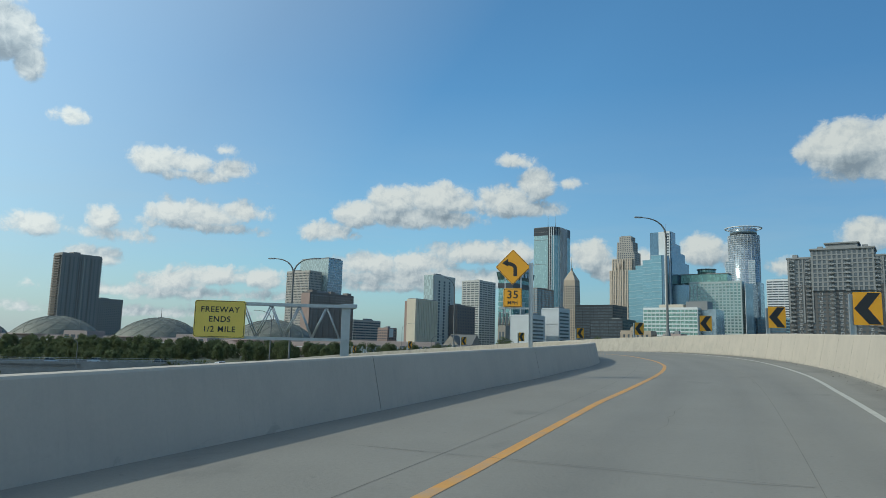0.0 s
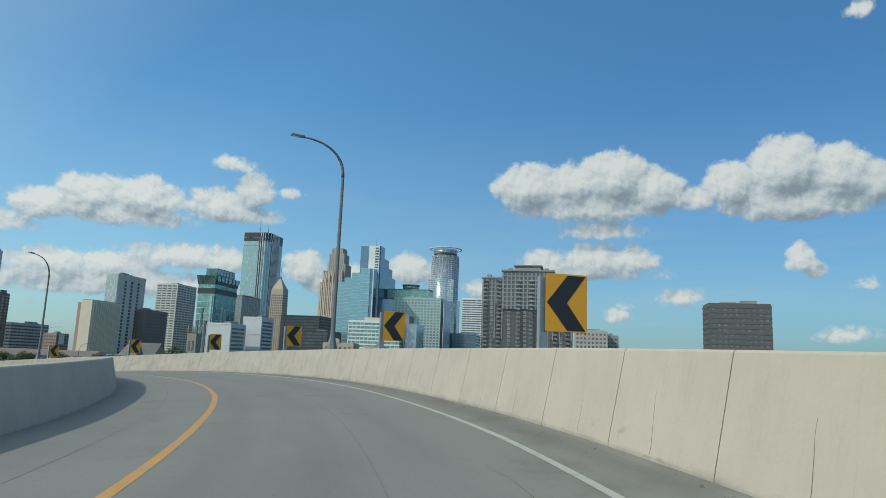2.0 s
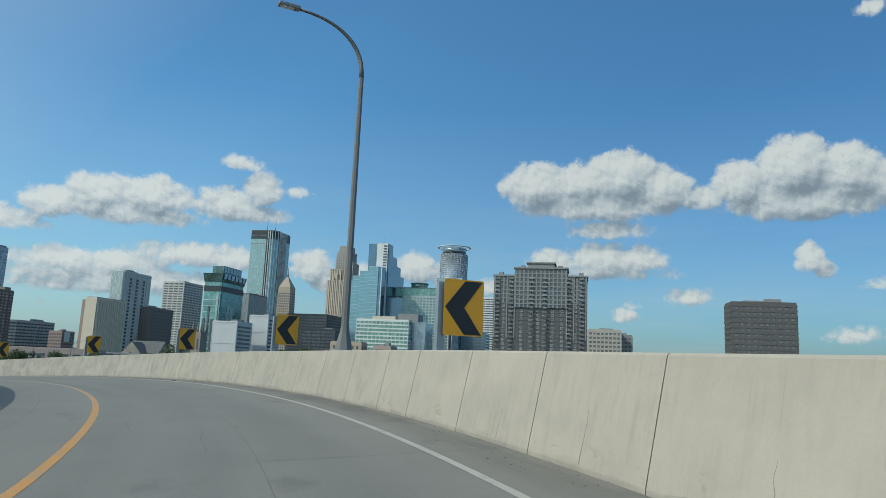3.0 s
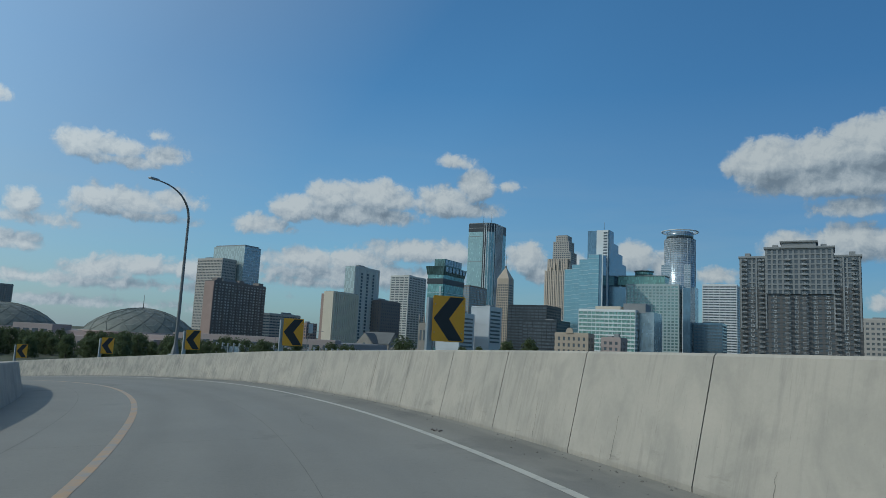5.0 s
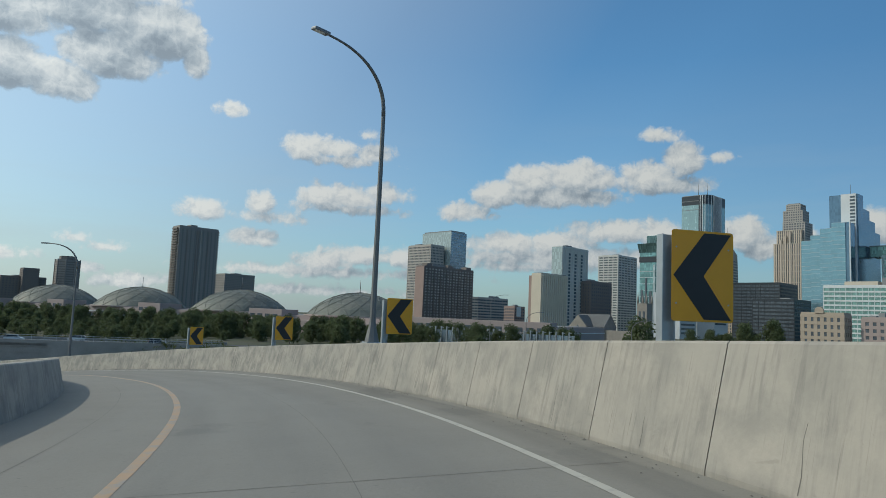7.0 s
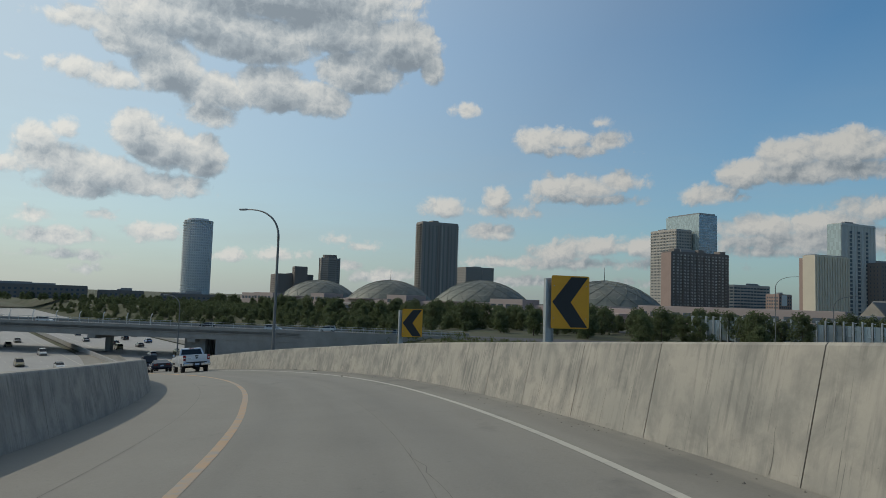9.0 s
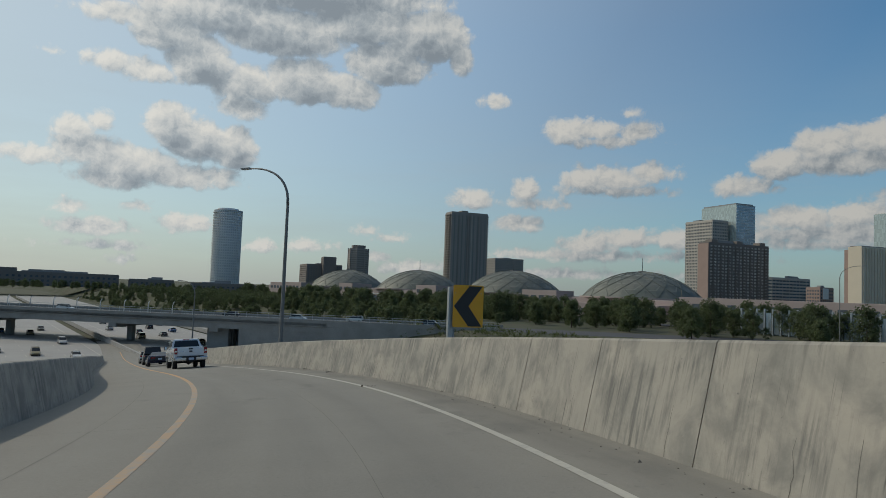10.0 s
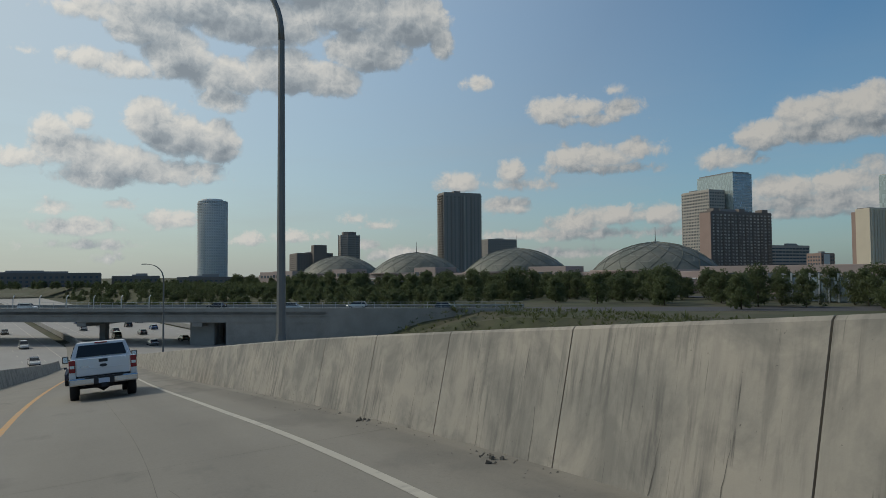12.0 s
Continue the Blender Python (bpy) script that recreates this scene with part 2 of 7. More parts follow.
# ---- materials ----
def material(name, base, rough=0.7, metal=0.0, vary=0.15, scale=1.0, bump=0.0, fine=20.0, extra=None, coords="Object", spec=0.5):
    m = bpy.data.materials.new(name)
    m.use_nodes = True
    t = m.node_tree
    p = t.nodes["Principled BSDF"]
    p.inputs["Roughness"].default_value, p.inputs["Metallic"].default_value = rough, metal
    p.inputs["Specular IOR Level"].default_value = spec
    tc = t.nodes.new("ShaderNodeTexCoord")
    v = tc.outputs[coords]
    a = noise_node(t, v, scale, 5.0, 0.6)
    b = noise_node(t, v, scale * fine, 4.0, 0.6)
    f = math_node(t, "ADD", math_node(t, "MULTIPLY", a, 0.65), math_node(t, "MULTIPLY", b, 0.35))
    lo, hi = tuple(c * (1 - vary) for c in base), tuple(min(1, c * (1 + vary)) for c in base)
    col = ramp_node(t, f, [(0.3, lo), (0.7, hi)])
    if extra:
        col = extra(t, tc, col)
    link(t, col, p.inputs["Base Color"])
    if bump:
        n = t.nodes.new("ShaderNodeBump")
        n.inputs["Strength"].default_value, n.inputs["Distance"].default_value = bump, 0.02
        link(t, b, n.inputs["Height"])
        link(t, n.outputs[0], p.inputs["Normal"])
    r = math_node(t, "MULTIPLY_ADD", a, 0.16, max(0.02, rough - 0.08))
    link(t, r, p.inputs["Roughness"])
    return m


def barrier_wear(t, tc, col):
    """Blotches, broad runs, thin drips and foot dirt on cast concrete; the map is metres along and up."""
    uv = tc.outputs["UV"]
    sep = t.nodes.new("ShaderNodeSeparateXYZ")
    link(t, uv, sep.inputs[0])
    along, up = math_node(t, "DIVIDE", sep.outputs[0], 200.0), sep.outputs[1]

    def field(sx, sy, detail, rough, twist=0.0):
        return noise_node(t, vec_node(t, "MULTIPLY", uv, (sx, sy, 0)), 1.0, detail, rough, twist)

    # the stretch past the crest is mixed greyer
    greyed = ramp_node(t, along, [(0.2, 0.0), (0.33, 0.45), (0.62, 0.9)])
    age = ramp_node(t, along, [(0.2, 0.1), (0.36, 0.35), (0.5, 0.5), (0.64, 1.0)])
    pale = ramp_node(t, field(0.5, 0.9, 5.0, 0.6), [(0.35, 0.55), (0.65, 1.0)])
    col = mix_node(t, math_node(t, "MULTIPLY", greyed, pale), col, (0.315, 0.3, 0.262))
    blotch = ramp_node(t, field(1.3, 1.1, 7.0, 0.64, 0.4), [(0.45, 0.0), (0.62, 0.78)])
    col = mix_node(t, math_node(t, "MULTIPLY", blotch, age), col, (0.2, 0.195, 0.175))
    where = ramp_node(t, field(0.7, 0.6, 4.0, 0.6), [(0.42, 0.0), (0.6, 1.0)])
    runs = math_node(t, "MULTIPLY", ramp_node(t, field(9.0, 0.8, 7.0, 0.66, 0.3), [(0.48, 0.0), (0.63, 0.85)]), where)
    col = mix_node(t, math_node(t, "MULTIPLY", runs, age), col, (0.155, 0.15, 0.137))
    drips = math_node(t, "MULTIPLY", ramp_node(t, field(30.0, 0.7, 3.0, 0.6), [(0.62, 0.0), (0.70, 0.85)]), ramp_node(t, field(0.9, 1.1, 4.0, 0.6, 0.3), [(0.46, 0.0), (0.56, 1.0)]))
    col = mix_node(t, math_node(t, "MULTIPLY", drips, age), col, (0.085, 0.082, 0.076))
    speck = ramp_node(t, field(14.0, 14.0, 5.0, 0.7), [(0.66, 0.0), (0.73, 0.8)])
    col = mix_node(t, math_node(t, "MULTIPLY", speck, age), col, (0.09, 0.086, 0.08))
    # scuffs where tyres and ploughs touch, and dirt splashed along the foot
    scuff = math_node(t, "MULTIPLY", ramp_node(t, field(1.6, 4.5, 7.0, 0.66, 0.6), [(0.6, 0.0), (0.68, 0.6)]), ramp_node(t, math_node(t, "DIVIDE", up, 1.7), [(0.05, 1.0), (0.35, 0.0)]))
    col = mix_node(t, scuff, col, (0.2, 0.188, 0.16))
    foot = ramp_node(t, math_node(t, "ADD", up, math_node(t, "MULTIPLY", field(0.9, 1.6, 5.0, 0.65), 0.5)), [(0.25, 0.55), (0.42, 0.0)])
    return mix_node(t, foot, col, (0.2, 0.19, 0.165))


def road_wear(t, tc, col):
    """Tyre-polished wheel tracks, oil drip in the middle, dirt in the gutters; the map is metres across and along."""
    uv = tc.outputs["UV"]
    sep = t.nodes.new("ShaderNodeSeparateXYZ")
    link(t, uv, sep.inputs[0])
    wob = math_node(t, "MULTIPLY", math_node(t, "SUBTRACT", noise_node(t, vec_node(t, "MULTIPLY", uv, (0.2, 0.06, 0)), 1.0, 3.0), 0.5), 0.8)
    x = math_node(t, "ADD", sep.outputs[0], wob)
    tracks = ramp_node(t, math_node(t, "MULTIPLY_ADD", x, 0.1, 0.5), [(0.30, 0.0), (0.36, 0.35), (0.42, 0.1), (0.50, 0.32), (0.56, 0.1), (0.63, 0.34), (0.70, 0.06), (0.795, 0.0), (0.82, 0.45), (0.86, 0.6), (0.868, 0.08)])
    grain = noise_node(t, vec_node(t, "MULTIPLY", uv, (1.4, 0.09, 0)), 1.0, 6.0, 0.6)
    amount = math_node(t, "MULTIPLY", tracks, ramp_node(t, grain, [(0.3, 0.35), (0.65, 1.0)]))
    col = mix_node(t, amount, col, (0.105, 0.102, 0.094))
    stain = noise_node(t, vec_node(t, "MULTIPLY", uv, (0.55, 0.3, 0)), 1.0, 5.0, 0.6)
    # more drip stains on the right-hand shoulder
    edge = ramp_node(t, math_node(t, "MULTIPLY_ADD", sep.outputs[0], 0.1, 0.5), [(0.68, 0.0), (0.78, 0.12)])
    col = mix_node(t, ramp_node(t, math_node(t, "ADD", stain, edge), [(0.62, 0.0), (0.70, 0.45)]), col, (0.115, 0.11, 0.10))
    patch = noise_node(t, vec_node(t, "MULTIPLY", uv, (0.35, 0.05, 0)), 1.0, 6.0, 0.65)
    col = mix_node(t, ramp_node(t, patch, [(0.35, 0.28), (0.6, 0.0)]), col, (0.29, 0.28, 0.25))
    speck = noise_node(t, uv, 9.0, 3.0, 0.7)
    col = mix_node(t, ramp_node(t, speck, [(0.62, 0.0), (0.75, 0.4)]), col, (0.10, 0.097, 0.09))
    return col


def worn_paint(t, tc, col):
    n = noise_node(t, tc.outputs["Object"], 3.5, 8.0, 0.7)
    return mix_node(t, ramp_node(t, n, [(0.52, 0.0), (0.7, 0.75)]), col, (0.3, 0.285, 0.26))


def worn_yellow(t, tc, col):
    sep = t.nodes.new("ShaderNodeSeparateXYZ")
    link(t, tc.outputs["UV"], sep.inputs[0])
    n = noise_node(t, tc.outputs["Object"], 2.5, 8.0, 0.7)
    fade = ramp_node(t, math_node(t, "DIVIDE", sep.outputs[1], 160.0), [(0.38, 0.0), (0.5, 0.55), (0.92, 0.55), (1.0, 0.1)])
    return mix_node(t, math_node(t, "ADD", fade, ramp_node(t, n, [(0.45, 0.0), (0.7, 0.6)]), clamp=True), col, (0.3, 0.285, 0.26))


M = {}
M["concrete"] = material("barrier_concrete", (0.50, 0.44, 0.365), 0.85, vary=0.07, scale=0.7, bump=0.1, fine=30, extra=barrier_wear)
M["concrete_plain"] = material("bridge_concrete", (0.36, 0.35, 0.33), 0.85, vary=0.18, scale=0.4, bump=0.2)
M["deck"] = material("road_concrete", (0.235, 0.219, 0.186), 0.8, vary=0.12, scale=0.5, bump=0.25, fine=40, extra=road_wear)
M["freeway"] = material("freeway_concrete", (0.34, 0.33, 0.31), 0.8, vary=0.12, scale=0.12, bump=0.1)
M["old_concrete"] = material("weathered_bridge_concrete", (0.27, 0.263, 0.245), 0.85, vary=0.25, scale=0.25, bump=0.2)
M["seam"] = material("worn_seam", (0.16, 0.15, 0.13), 0.9, vary=0.4, scale=2)
M["joint"] = material("joint_dark", (0.035, 0.033, 0.03), 0.9, vary=0.4)
M["white_line"] = material("white_line_paint", (0.48, 0.455, 0.39), 0.6, vary=0.08, extra=worn_paint)
M["yellow_line"] = material("yellow_line_paint", (0.62, 0.30, 0.06), 0.6, vary=0.1, extra=worn_yellow)
M["sign_yellow"] = material("sign_yellow_sheeting", (0.80, 0.37, 0.022), 0.38, vary=0.05, scale=3)
M["sign_pale"] = material("sign_pale_yellow", (0.83, 0.60, 0.12), 0.4, vary=0.06, scale=2)
M["sign_black"] = material("sign_black_sheeting", (0.022, 0.022, 0.024), 0.42, vary=0.2, scale=3)
M["galvanized"] = material("galvanized_steel", (0.46, 0.48, 0.49), 0.42, 0.75, vary=0.14, scale=4)
M["aluminium"] = material("aluminium_back", (0.55, 0.56, 0.57), 0.4, 0.8, vary=0.08, scale=3)
M["pole"] = material("pole_steel", (0.19, 0.19, 0.185), 0.55, 0.3, vary=0.12, scale=2)
M["lamp_head"] = material("lamp_head_grey", (0.26, 0.27, 0.28), 0.5, 0.3)
M["lens"] = material("lamp_lens", (0.7, 0.72, 0.7), 0.2)


def dirt_grass(t, tc, col):
    n = noise_node(t, tc.outputs["Object"], 0.06, 6.0, 0.6)
    return mix_node(t, ramp_node(t, n, [(0.45, 0.0), (0.62, 0.7)]), col, (0.095, 0.085, 0.055))


M["grass"] = material("dry_grass", (0.062, 0.07, 0.034), 0.95, vary=0.35, scale=0.15, fine=12, extra=dirt_grass)
M["asphalt"] = material("street_asphalt", (0.07, 0.07, 0.072), 0.85, vary=0.2, scale=0.3)
M["bark"] = material("tree_bark", (0.09, 0.07, 0.05), 0.95, vary=0.3, scale=3)


def leaf_extra(t, tc, col):
    n = t.nodes.new("ShaderNodeNewGeometry")
    return mix_node(t, math_node(t, "MULTIPLY", n.outputs["Random Per Island"], 0.65), col, (0.10, 0.13, 0.035))


M["leaf"] = material("tree_leaves", (0.14, 0.17, 0.09), 0.8, vary=0.3, scale=0.8, extra=leaf_extra)
M["leaf_dark"] = material("tree_leaves_dark", (0.12, 0.145, 0.08), 0.8, vary=0.3, scale=0.8, extra=leaf_extra)
def translucent(m, share=0.5):
    t = m.node_tree
    p, out = t.nodes["Principled BSDF"], t.nodes["Material Output"]
    tr, mx = t.nodes.new("ShaderNodeBsdfTranslucent"), t.nodes.new("ShaderNodeMixShader")
    link(t, p.inputs["Base Color"].links[0].from_socket, tr.inputs["Color"])
    mx.inputs[0].default_value = share
    link(t, p.outputs[0], mx.inputs[1])
    link(t, tr.outputs[0], mx.inputs[2])
    link(t, mx.outputs[0], out.inputs["Surface"])


M["weed"] = material("weed_leaves", (0.115, 0.13, 0.065), 0.85, vary=0.4, scale=0.4, extra=leaf_extra)
for name in ("leaf", "leaf_dark", "weed"):
    translucent(M[name])
M["rubber"] = material("tyre_rubber", (0.02, 0.02, 0.021), 0.85, vary=0.2)
M["chrome"] = material("chrome", (0.62, 0.63, 0.64), 0.18, 0.95, vary=0.05)
M["alloy"] = material("wheel_alloy", (0.45, 0.46, 0.47), 0.35, 0.8, vary=0.06)
M["car_glass"] = material("car_glass_dark", (0.02, 0.024, 0.028), 0.06, 0.0, vary=0.1)
M["tail_red"] = material("tail_lamp_red", (0.26, 0.015, 0.015), 0.2, vary=0.08)
M["plate"] = material("number_plate", (0.55, 0.62, 0.72), 0.5, vary=0.05)
M["plastic"] = material("black_plastic", (0.03, 0.03, 0.032), 0.6, vary=0.2)


def paint(name, col, rough=0.25, metal=0.2):
    m = material(name, col, rough, metal, vary=0.04, scale=2)
    m.node_tree.nodes["Principled BSDF"].inputs["Coat Weight"].default_value = 0.6
    return m


# ---- mesh helpers ----
def part(name, bm, mat, parent=None, label="", kind=""):
    """One mesh object under a thing or a part."""
    if isinstance(bm, bmesh.types.BMesh):
        me = bpy.data.meshes.new(name)
        bm.normal_update()
        bm.to_mesh(me)
        bm.free()
    else:
        me = bm
    if mat is not None and not me.materials:
        me.materials.append(mat)
    ob = new(name, me)
    if parent is not None:
        ob.parent = parent
    if label:
        ob["label"] = label
    if kind:
        ob["kind"] = kind
    return ob


def thing(name, m, label, category, group="", kind=""):
    ob = new(name)
    ob.empty_display_size = 0.2
    ob.matrix_world = m
    return tagged(ob, label, category, group, kind)


def add_box(bm, x0, x1, y0, y1, z0, z1, m=None):
    vs = [bm.verts.new((x, y, z)) for x in (x0, x1) for y in (y0, y1) for z in (z0, z1)]
    for f in ((0, 1, 3, 2), (4, 6, 7, 5), (0, 4, 5, 1), (2, 3, 7, 6), (0, 2, 6, 4), (1, 5, 7, 3)):
        bm.faces.new([vs[i] for i in f])
    if m is not None:
        bmesh.ops.transform(bm, matrix=m, verts=vs)
    return vs


def box_bm(x0, x1, y0, y1, z0, z1, bevel=0.0, m=None):
    bm = bmesh.new()
    add_box(bm, x0, x1, y0, y1, z0, z1, m)
    if bevel:
        bmesh.ops.bevel(bm, geom=list(bm.edges), offset=bevel, segments=2, affect="EDGES", profile=0.6)
    bmesh.ops.recalc_face_normals(bm, faces=bm.faces)
    return bm


def add_tube(bm, pts, radii, seg=10, cap=True):
    """A round tube along points, with a radius at each."""
    rings = []
    for i, p in enumerate(pts):
        p = Vector(p)
        a, b = Vector(pts[max(i - 1, 0)]), Vector(pts[min(i + 1, len(pts) - 1)])
        d = (b - a).normalized()
        side = d.orthogonal().normalized() if abs(d.z) > 0.98 else d.cross(Vector((0, 0, 1))).normalized()
        if i and rings_side.dot(side) < 0:
            side = -side
        rings_side = side
        up = d.cross(side).normalized()
        r = radii[i] if isinstance(radii, (list, tuple)) else radii
        rings.append([bm.verts.new(p + r * (math.cos(2 * math.pi * k / seg) * side + math.sin(2 * math.pi * k / seg) * up)) for k in range(seg)])
    for a, b in zip(rings, rings[1:]):
        for k in range(seg):
            bm.faces.new((a[k], a[(k + 1) % seg], b[(k + 1) % seg], b[k])).smooth = True
    if cap:
        bm.faces.new(rings[0][::-1])
        bm.faces.new(rings[-1])


def add_prism(bm, outline, z0, z1):
    """Upright prism over an outline of (x, y)."""
    lo = [bm.verts.new((x, y, z0)) for x, y in outline]
    hi = [bm.verts.new((x, y, z1)) for x, y in outline]
    n = len(outline)
    for k in range(n):
        bm.faces.new((lo[k], lo[(k + 1) % n], hi[(k + 1) % n], hi[k]))
    bm.faces.new(hi)
    bm.faces.new(lo[::-1])


def prism_bm(outline, z0, z1, bevel=0.0):
    bm = bmesh.new()
    add_prism(bm, outline, z0, z1)
    if bevel:
        bmesh.ops.bevel(bm, geom=list(bm.edges), offset=bevel, segments=2, affect="EDGES")
    bmesh.ops.recalc_face_normals(bm, faces=bm.faces)
    return bm


def text_mesh(body, size):
    c = bpy.data.curves.new("lettering", "FONT")
    c.body, c.size, c.extrude, c.align_x, c.align_y = body, size, 0.002, "CENTER", "CENTER"
    c.space_character = 1.12
    c.offset = size * 0.012
    ob = bpy.data.objects.new("lettering", c)
    scene.collection.objects.link(ob)
    me = bpy.data.meshes.new_from_object(ob.evaluated_get(bpy.context.evaluated_depsgraph_get()))
    bpy.data.objects.remove(ob)
    return me


# ---- the ramp's line: heading and level by distance along it ----
KNOT = [-60 + 20 * i for i in range(21)]
HEAD = [-28.2, -26.8, -25.3, -23.9, -22.45, -12.7, 0.5, 13.6, 25.1, 39.2, 52.0, 62.1, 59.8, 59.0, 59.0, 59.5, 59.7, 59.9, 61.0, 63.0, 65.0]
LEVEL = [0.2, 0.6, 1.0, 1.41, 1.78, 2.16, 2.31, 2.06, 1.38, 0.29, -1.14, -3.0, -5.1, -7.2, -9.3, -11.3, -13.2, -14.8, -15.7, -15.85, -15.9]
STEP = 0.25
_s = np.arange(-60, 340, STEP)
_h = np.radians(np.interp(_s, KNOT, HEAD))
_h = np.convolve(np.pad(_h, 20, mode="edge"), np.ones(41) / 41, mode="valid")
_z = np.convolve(np.pad(np.interp(_s, KNOT, LEVEL), 30, mode="edge"), np.ones(61) / 61, mode="valid")
_x, _y = np.cumsum(-np.sin(_h)) * STEP, np.cumsum(np.cos(_h)) * STEP
_i0 = int(60 / STEP)
_x, _y = _x - _x[_i0] + 0.06, _y - _y[_i0] - 0.10
BANK = 0.05


def at(s, off, z=None):
    """Place at s metres along the ramp, off metres to the right of its line; z over the eye's level, or on the road when None."""
    h, lv = np.interp(s, _s, _h), np.interp(s, _s, _z)
    x, y = np.interp(s, _s, _x) + off * math.cos(h), np.interp(s, _s, _y) + off * math.sin(h)
    return Vector((x, y, lv + (road_z(off) + unbanked(s, off) if z is None else z)))


def road_z(off):
    return -1.45 + BANK * off


def unbanked(s, off):
    """The inner half of the ramp lies level before the bend begins."""
    return BANK * max(0.0, -off) * float(np.interp(s, (26, 46), (1.0, 0.0)))


def heading(s):
    return math.degrees(float(np.interp(s, _s, _h)))


def drift(s, off):
    """The ramp's edges wander a little against its line: wider inside at the start, wider outside round the bend."""
    inner = float(np.interp(s, (9, 17, 21.5, 26, 32, 40, 55), (-1.2, -1.12, -0.92, -0.82, -0.58, -0.4, -0.3)))
    outer = float(np.interp(s, (10, 20, 26, 31, 40, 75, 100, 110, 126, 140), (-0.45, -0.4, -0.2, 0.0, 0.15, 0.31, 0.27, 0.2, -0.03, 0.03)))
    return float(np.interp(off, (-4.75, 0.0, 3.87), (inner, 0.0, outer)))


def sweep(profile, s0, s1, step, closed=False, uv=None, drop=None, wander=False, paved=False):
    """A bmesh that carries a profile of (off, z) along the ramp from s0 to s1. The map: metres across or up, and along."""
    bm = bmesh.new()
    n = max(1, round((s1 - s0) / step))
    layer = bm.loops.layers.uv.new("UVMap")
    rows = []
    for i in range(n + 1):
        s = s0 + (s1 - s0) * i / n
        dz = drop(s) if drop else 0.0
        row = []
        for o, z in profile:
            d = drift(s, o) if wander else 0.0
            row.append(bm.verts.new(at(s, o + d, z + BANK * d + (unbanked(s, o + d) if paved else 0.0) + dz)))
        rows.append(row)
    cnt = len(profile)
    for i in range(n):
        sa, sb = s0 + (s1 - s0) * i / n, s0 + (s1 - s0) * (i + 1) / n
        for k in range(cnt if closed else cnt - 1):
            k2 = (k + 1) % cnt
            f = bm.faces.new((rows[i][k], rows[i][k2], rows[i + 1][k2], rows[i + 1][k]))
            for lp, (kk, ss) in zip(f.loops, ((k, sa), (k2, sa), (k2, sb), (k, sb))):
                o, z = profile[kk]
                lp[layer].uv = (o, ss) if uv == "across" else (ss, z - profile[0][1])
    if closed:
        bm.faces.new(rows[0])
        bm.faces.new(rows[-1][::-1])
    bmesh.ops.recalc_face_normals(bm, faces=bm.faces)
    return bm


# ---- ramp deck ----
road = tagged(new("road"), "grey concrete flyover ramp lane with worn wheel tracks", "road", kind="structure")
L_FOOT, R_FOOT = -4.75, 3.87
part("road_surface", sweep([(o, road_z(o)) for o in (L_FOOT - 0.3, -3.6, -2.4, -1.2, 0, 1.2, 2.4, 3.2, R_FOOT + 0.3)], -60, 335, 1.0, uv="across", wander=True, paved=True), M["deck"], road)
part("bridge_deck", sweep([(-5.6, -1.95), (4.7, -1.42), (4.7, -2.3), (3.0, -2.6), (-3.9, -2.95), (-5.6, -2.65)], -60, 250, 4.0, closed=True, wander=True), M["concrete_plain"], road)
lift = 0.004


def lane_line(stops, offs, width):
    """A painted line whose distance from the ramp's line changes between stops."""
    bm = bmesh.new()
    layer = bm.loops.layers.uv.new("UVMap")
    prev = None
    for i in range(361):
        d = -60 + i
        o = float(np.interp(d, stops, offs))
        pair = [bm.verts.new(at(d, o + k) + Vector((0, 0, lift))) for k in (-width / 2, width / 2)]
        if prev:
            f = bm.faces.new((prev[0], prev[1], pair[1], pair[0]))
            for lp, dd in zip(f.loops, (d - 1, d - 1, d, d)):
                lp[layer].uv = (o, dd)
        prev = pair
    return bm


part("edge_line", lane_line((13, 20, 26, 34, 41, 76, 105, 126, 151, 160), (2.07, 2.2, 2.43, 2.62, 2.83, 3.0, 2.88, 2.67, 2.58, 2.4), 0.12), M["white_line"], road, "white edge line")
part("centre_line", lane_line((7, 10, 14.5, 21, 27, 34, 45, 53, 83, 92, 110, 131, 162), (-2.68, -2.74, -2.8, -2.62, -2.36, -2.12, -2.13, -1.98, -1.95, -1.88, -1.9, -2.1, -1.64), 0.15), M["yellow_line"], road, "faded orange-yellow line")
# saw-cut joints in the slabs
for off in (-3.35, 0.55):
    part("slab_joint", sweep([(off - 0.004, road_z(off) + 0.003), (off + 0.004, road_z(off) + 0.003)], -60, 300, 1.0, paved=True), M["seam"], road)
rng = random.Random(4)
for k in range(36):
    s0 = -20 + k * 9.2
    bm = bmesh.new()
    a, b = rng.choice(((-4.6, 0.5), (0.55, 3.8), (-4.6, 3.8)))
    skew = rng.uniform(-0.15, 0.15)
    vs = [bm.verts.new(at(s0 + ds + skew * (o / 4), o) + Vector((0, 0, 0.003))) for o, ds in ((a, 0), (b, 0), (b, 0.012), (a, 0.012))]
    bm.faces.new(vs)
    part("slab_joint", bm, M["seam"], road)
# wandering cracks
for k in range(14):
    s0, o = rng.uniform(5, 150), rng.uniform(-1.6, 2.2)
    bm = bmesh.new()
    prev = None
    for i in range(12):
        w = 0.006 * (1 - abs(i - 6) / 8)
        vs = [bm.verts.new(at(s0 + i * 0.35, o + d * w) + Vector((0, 0, 0.003))) for d in (-1, 1)]
        if prev:
            bm.faces.new((*prev, vs[1], vs[0]))
        prev = vs
        o += rng.uniform(-0.06, 0.07)
    part("crack", bm, M["seam"], road)

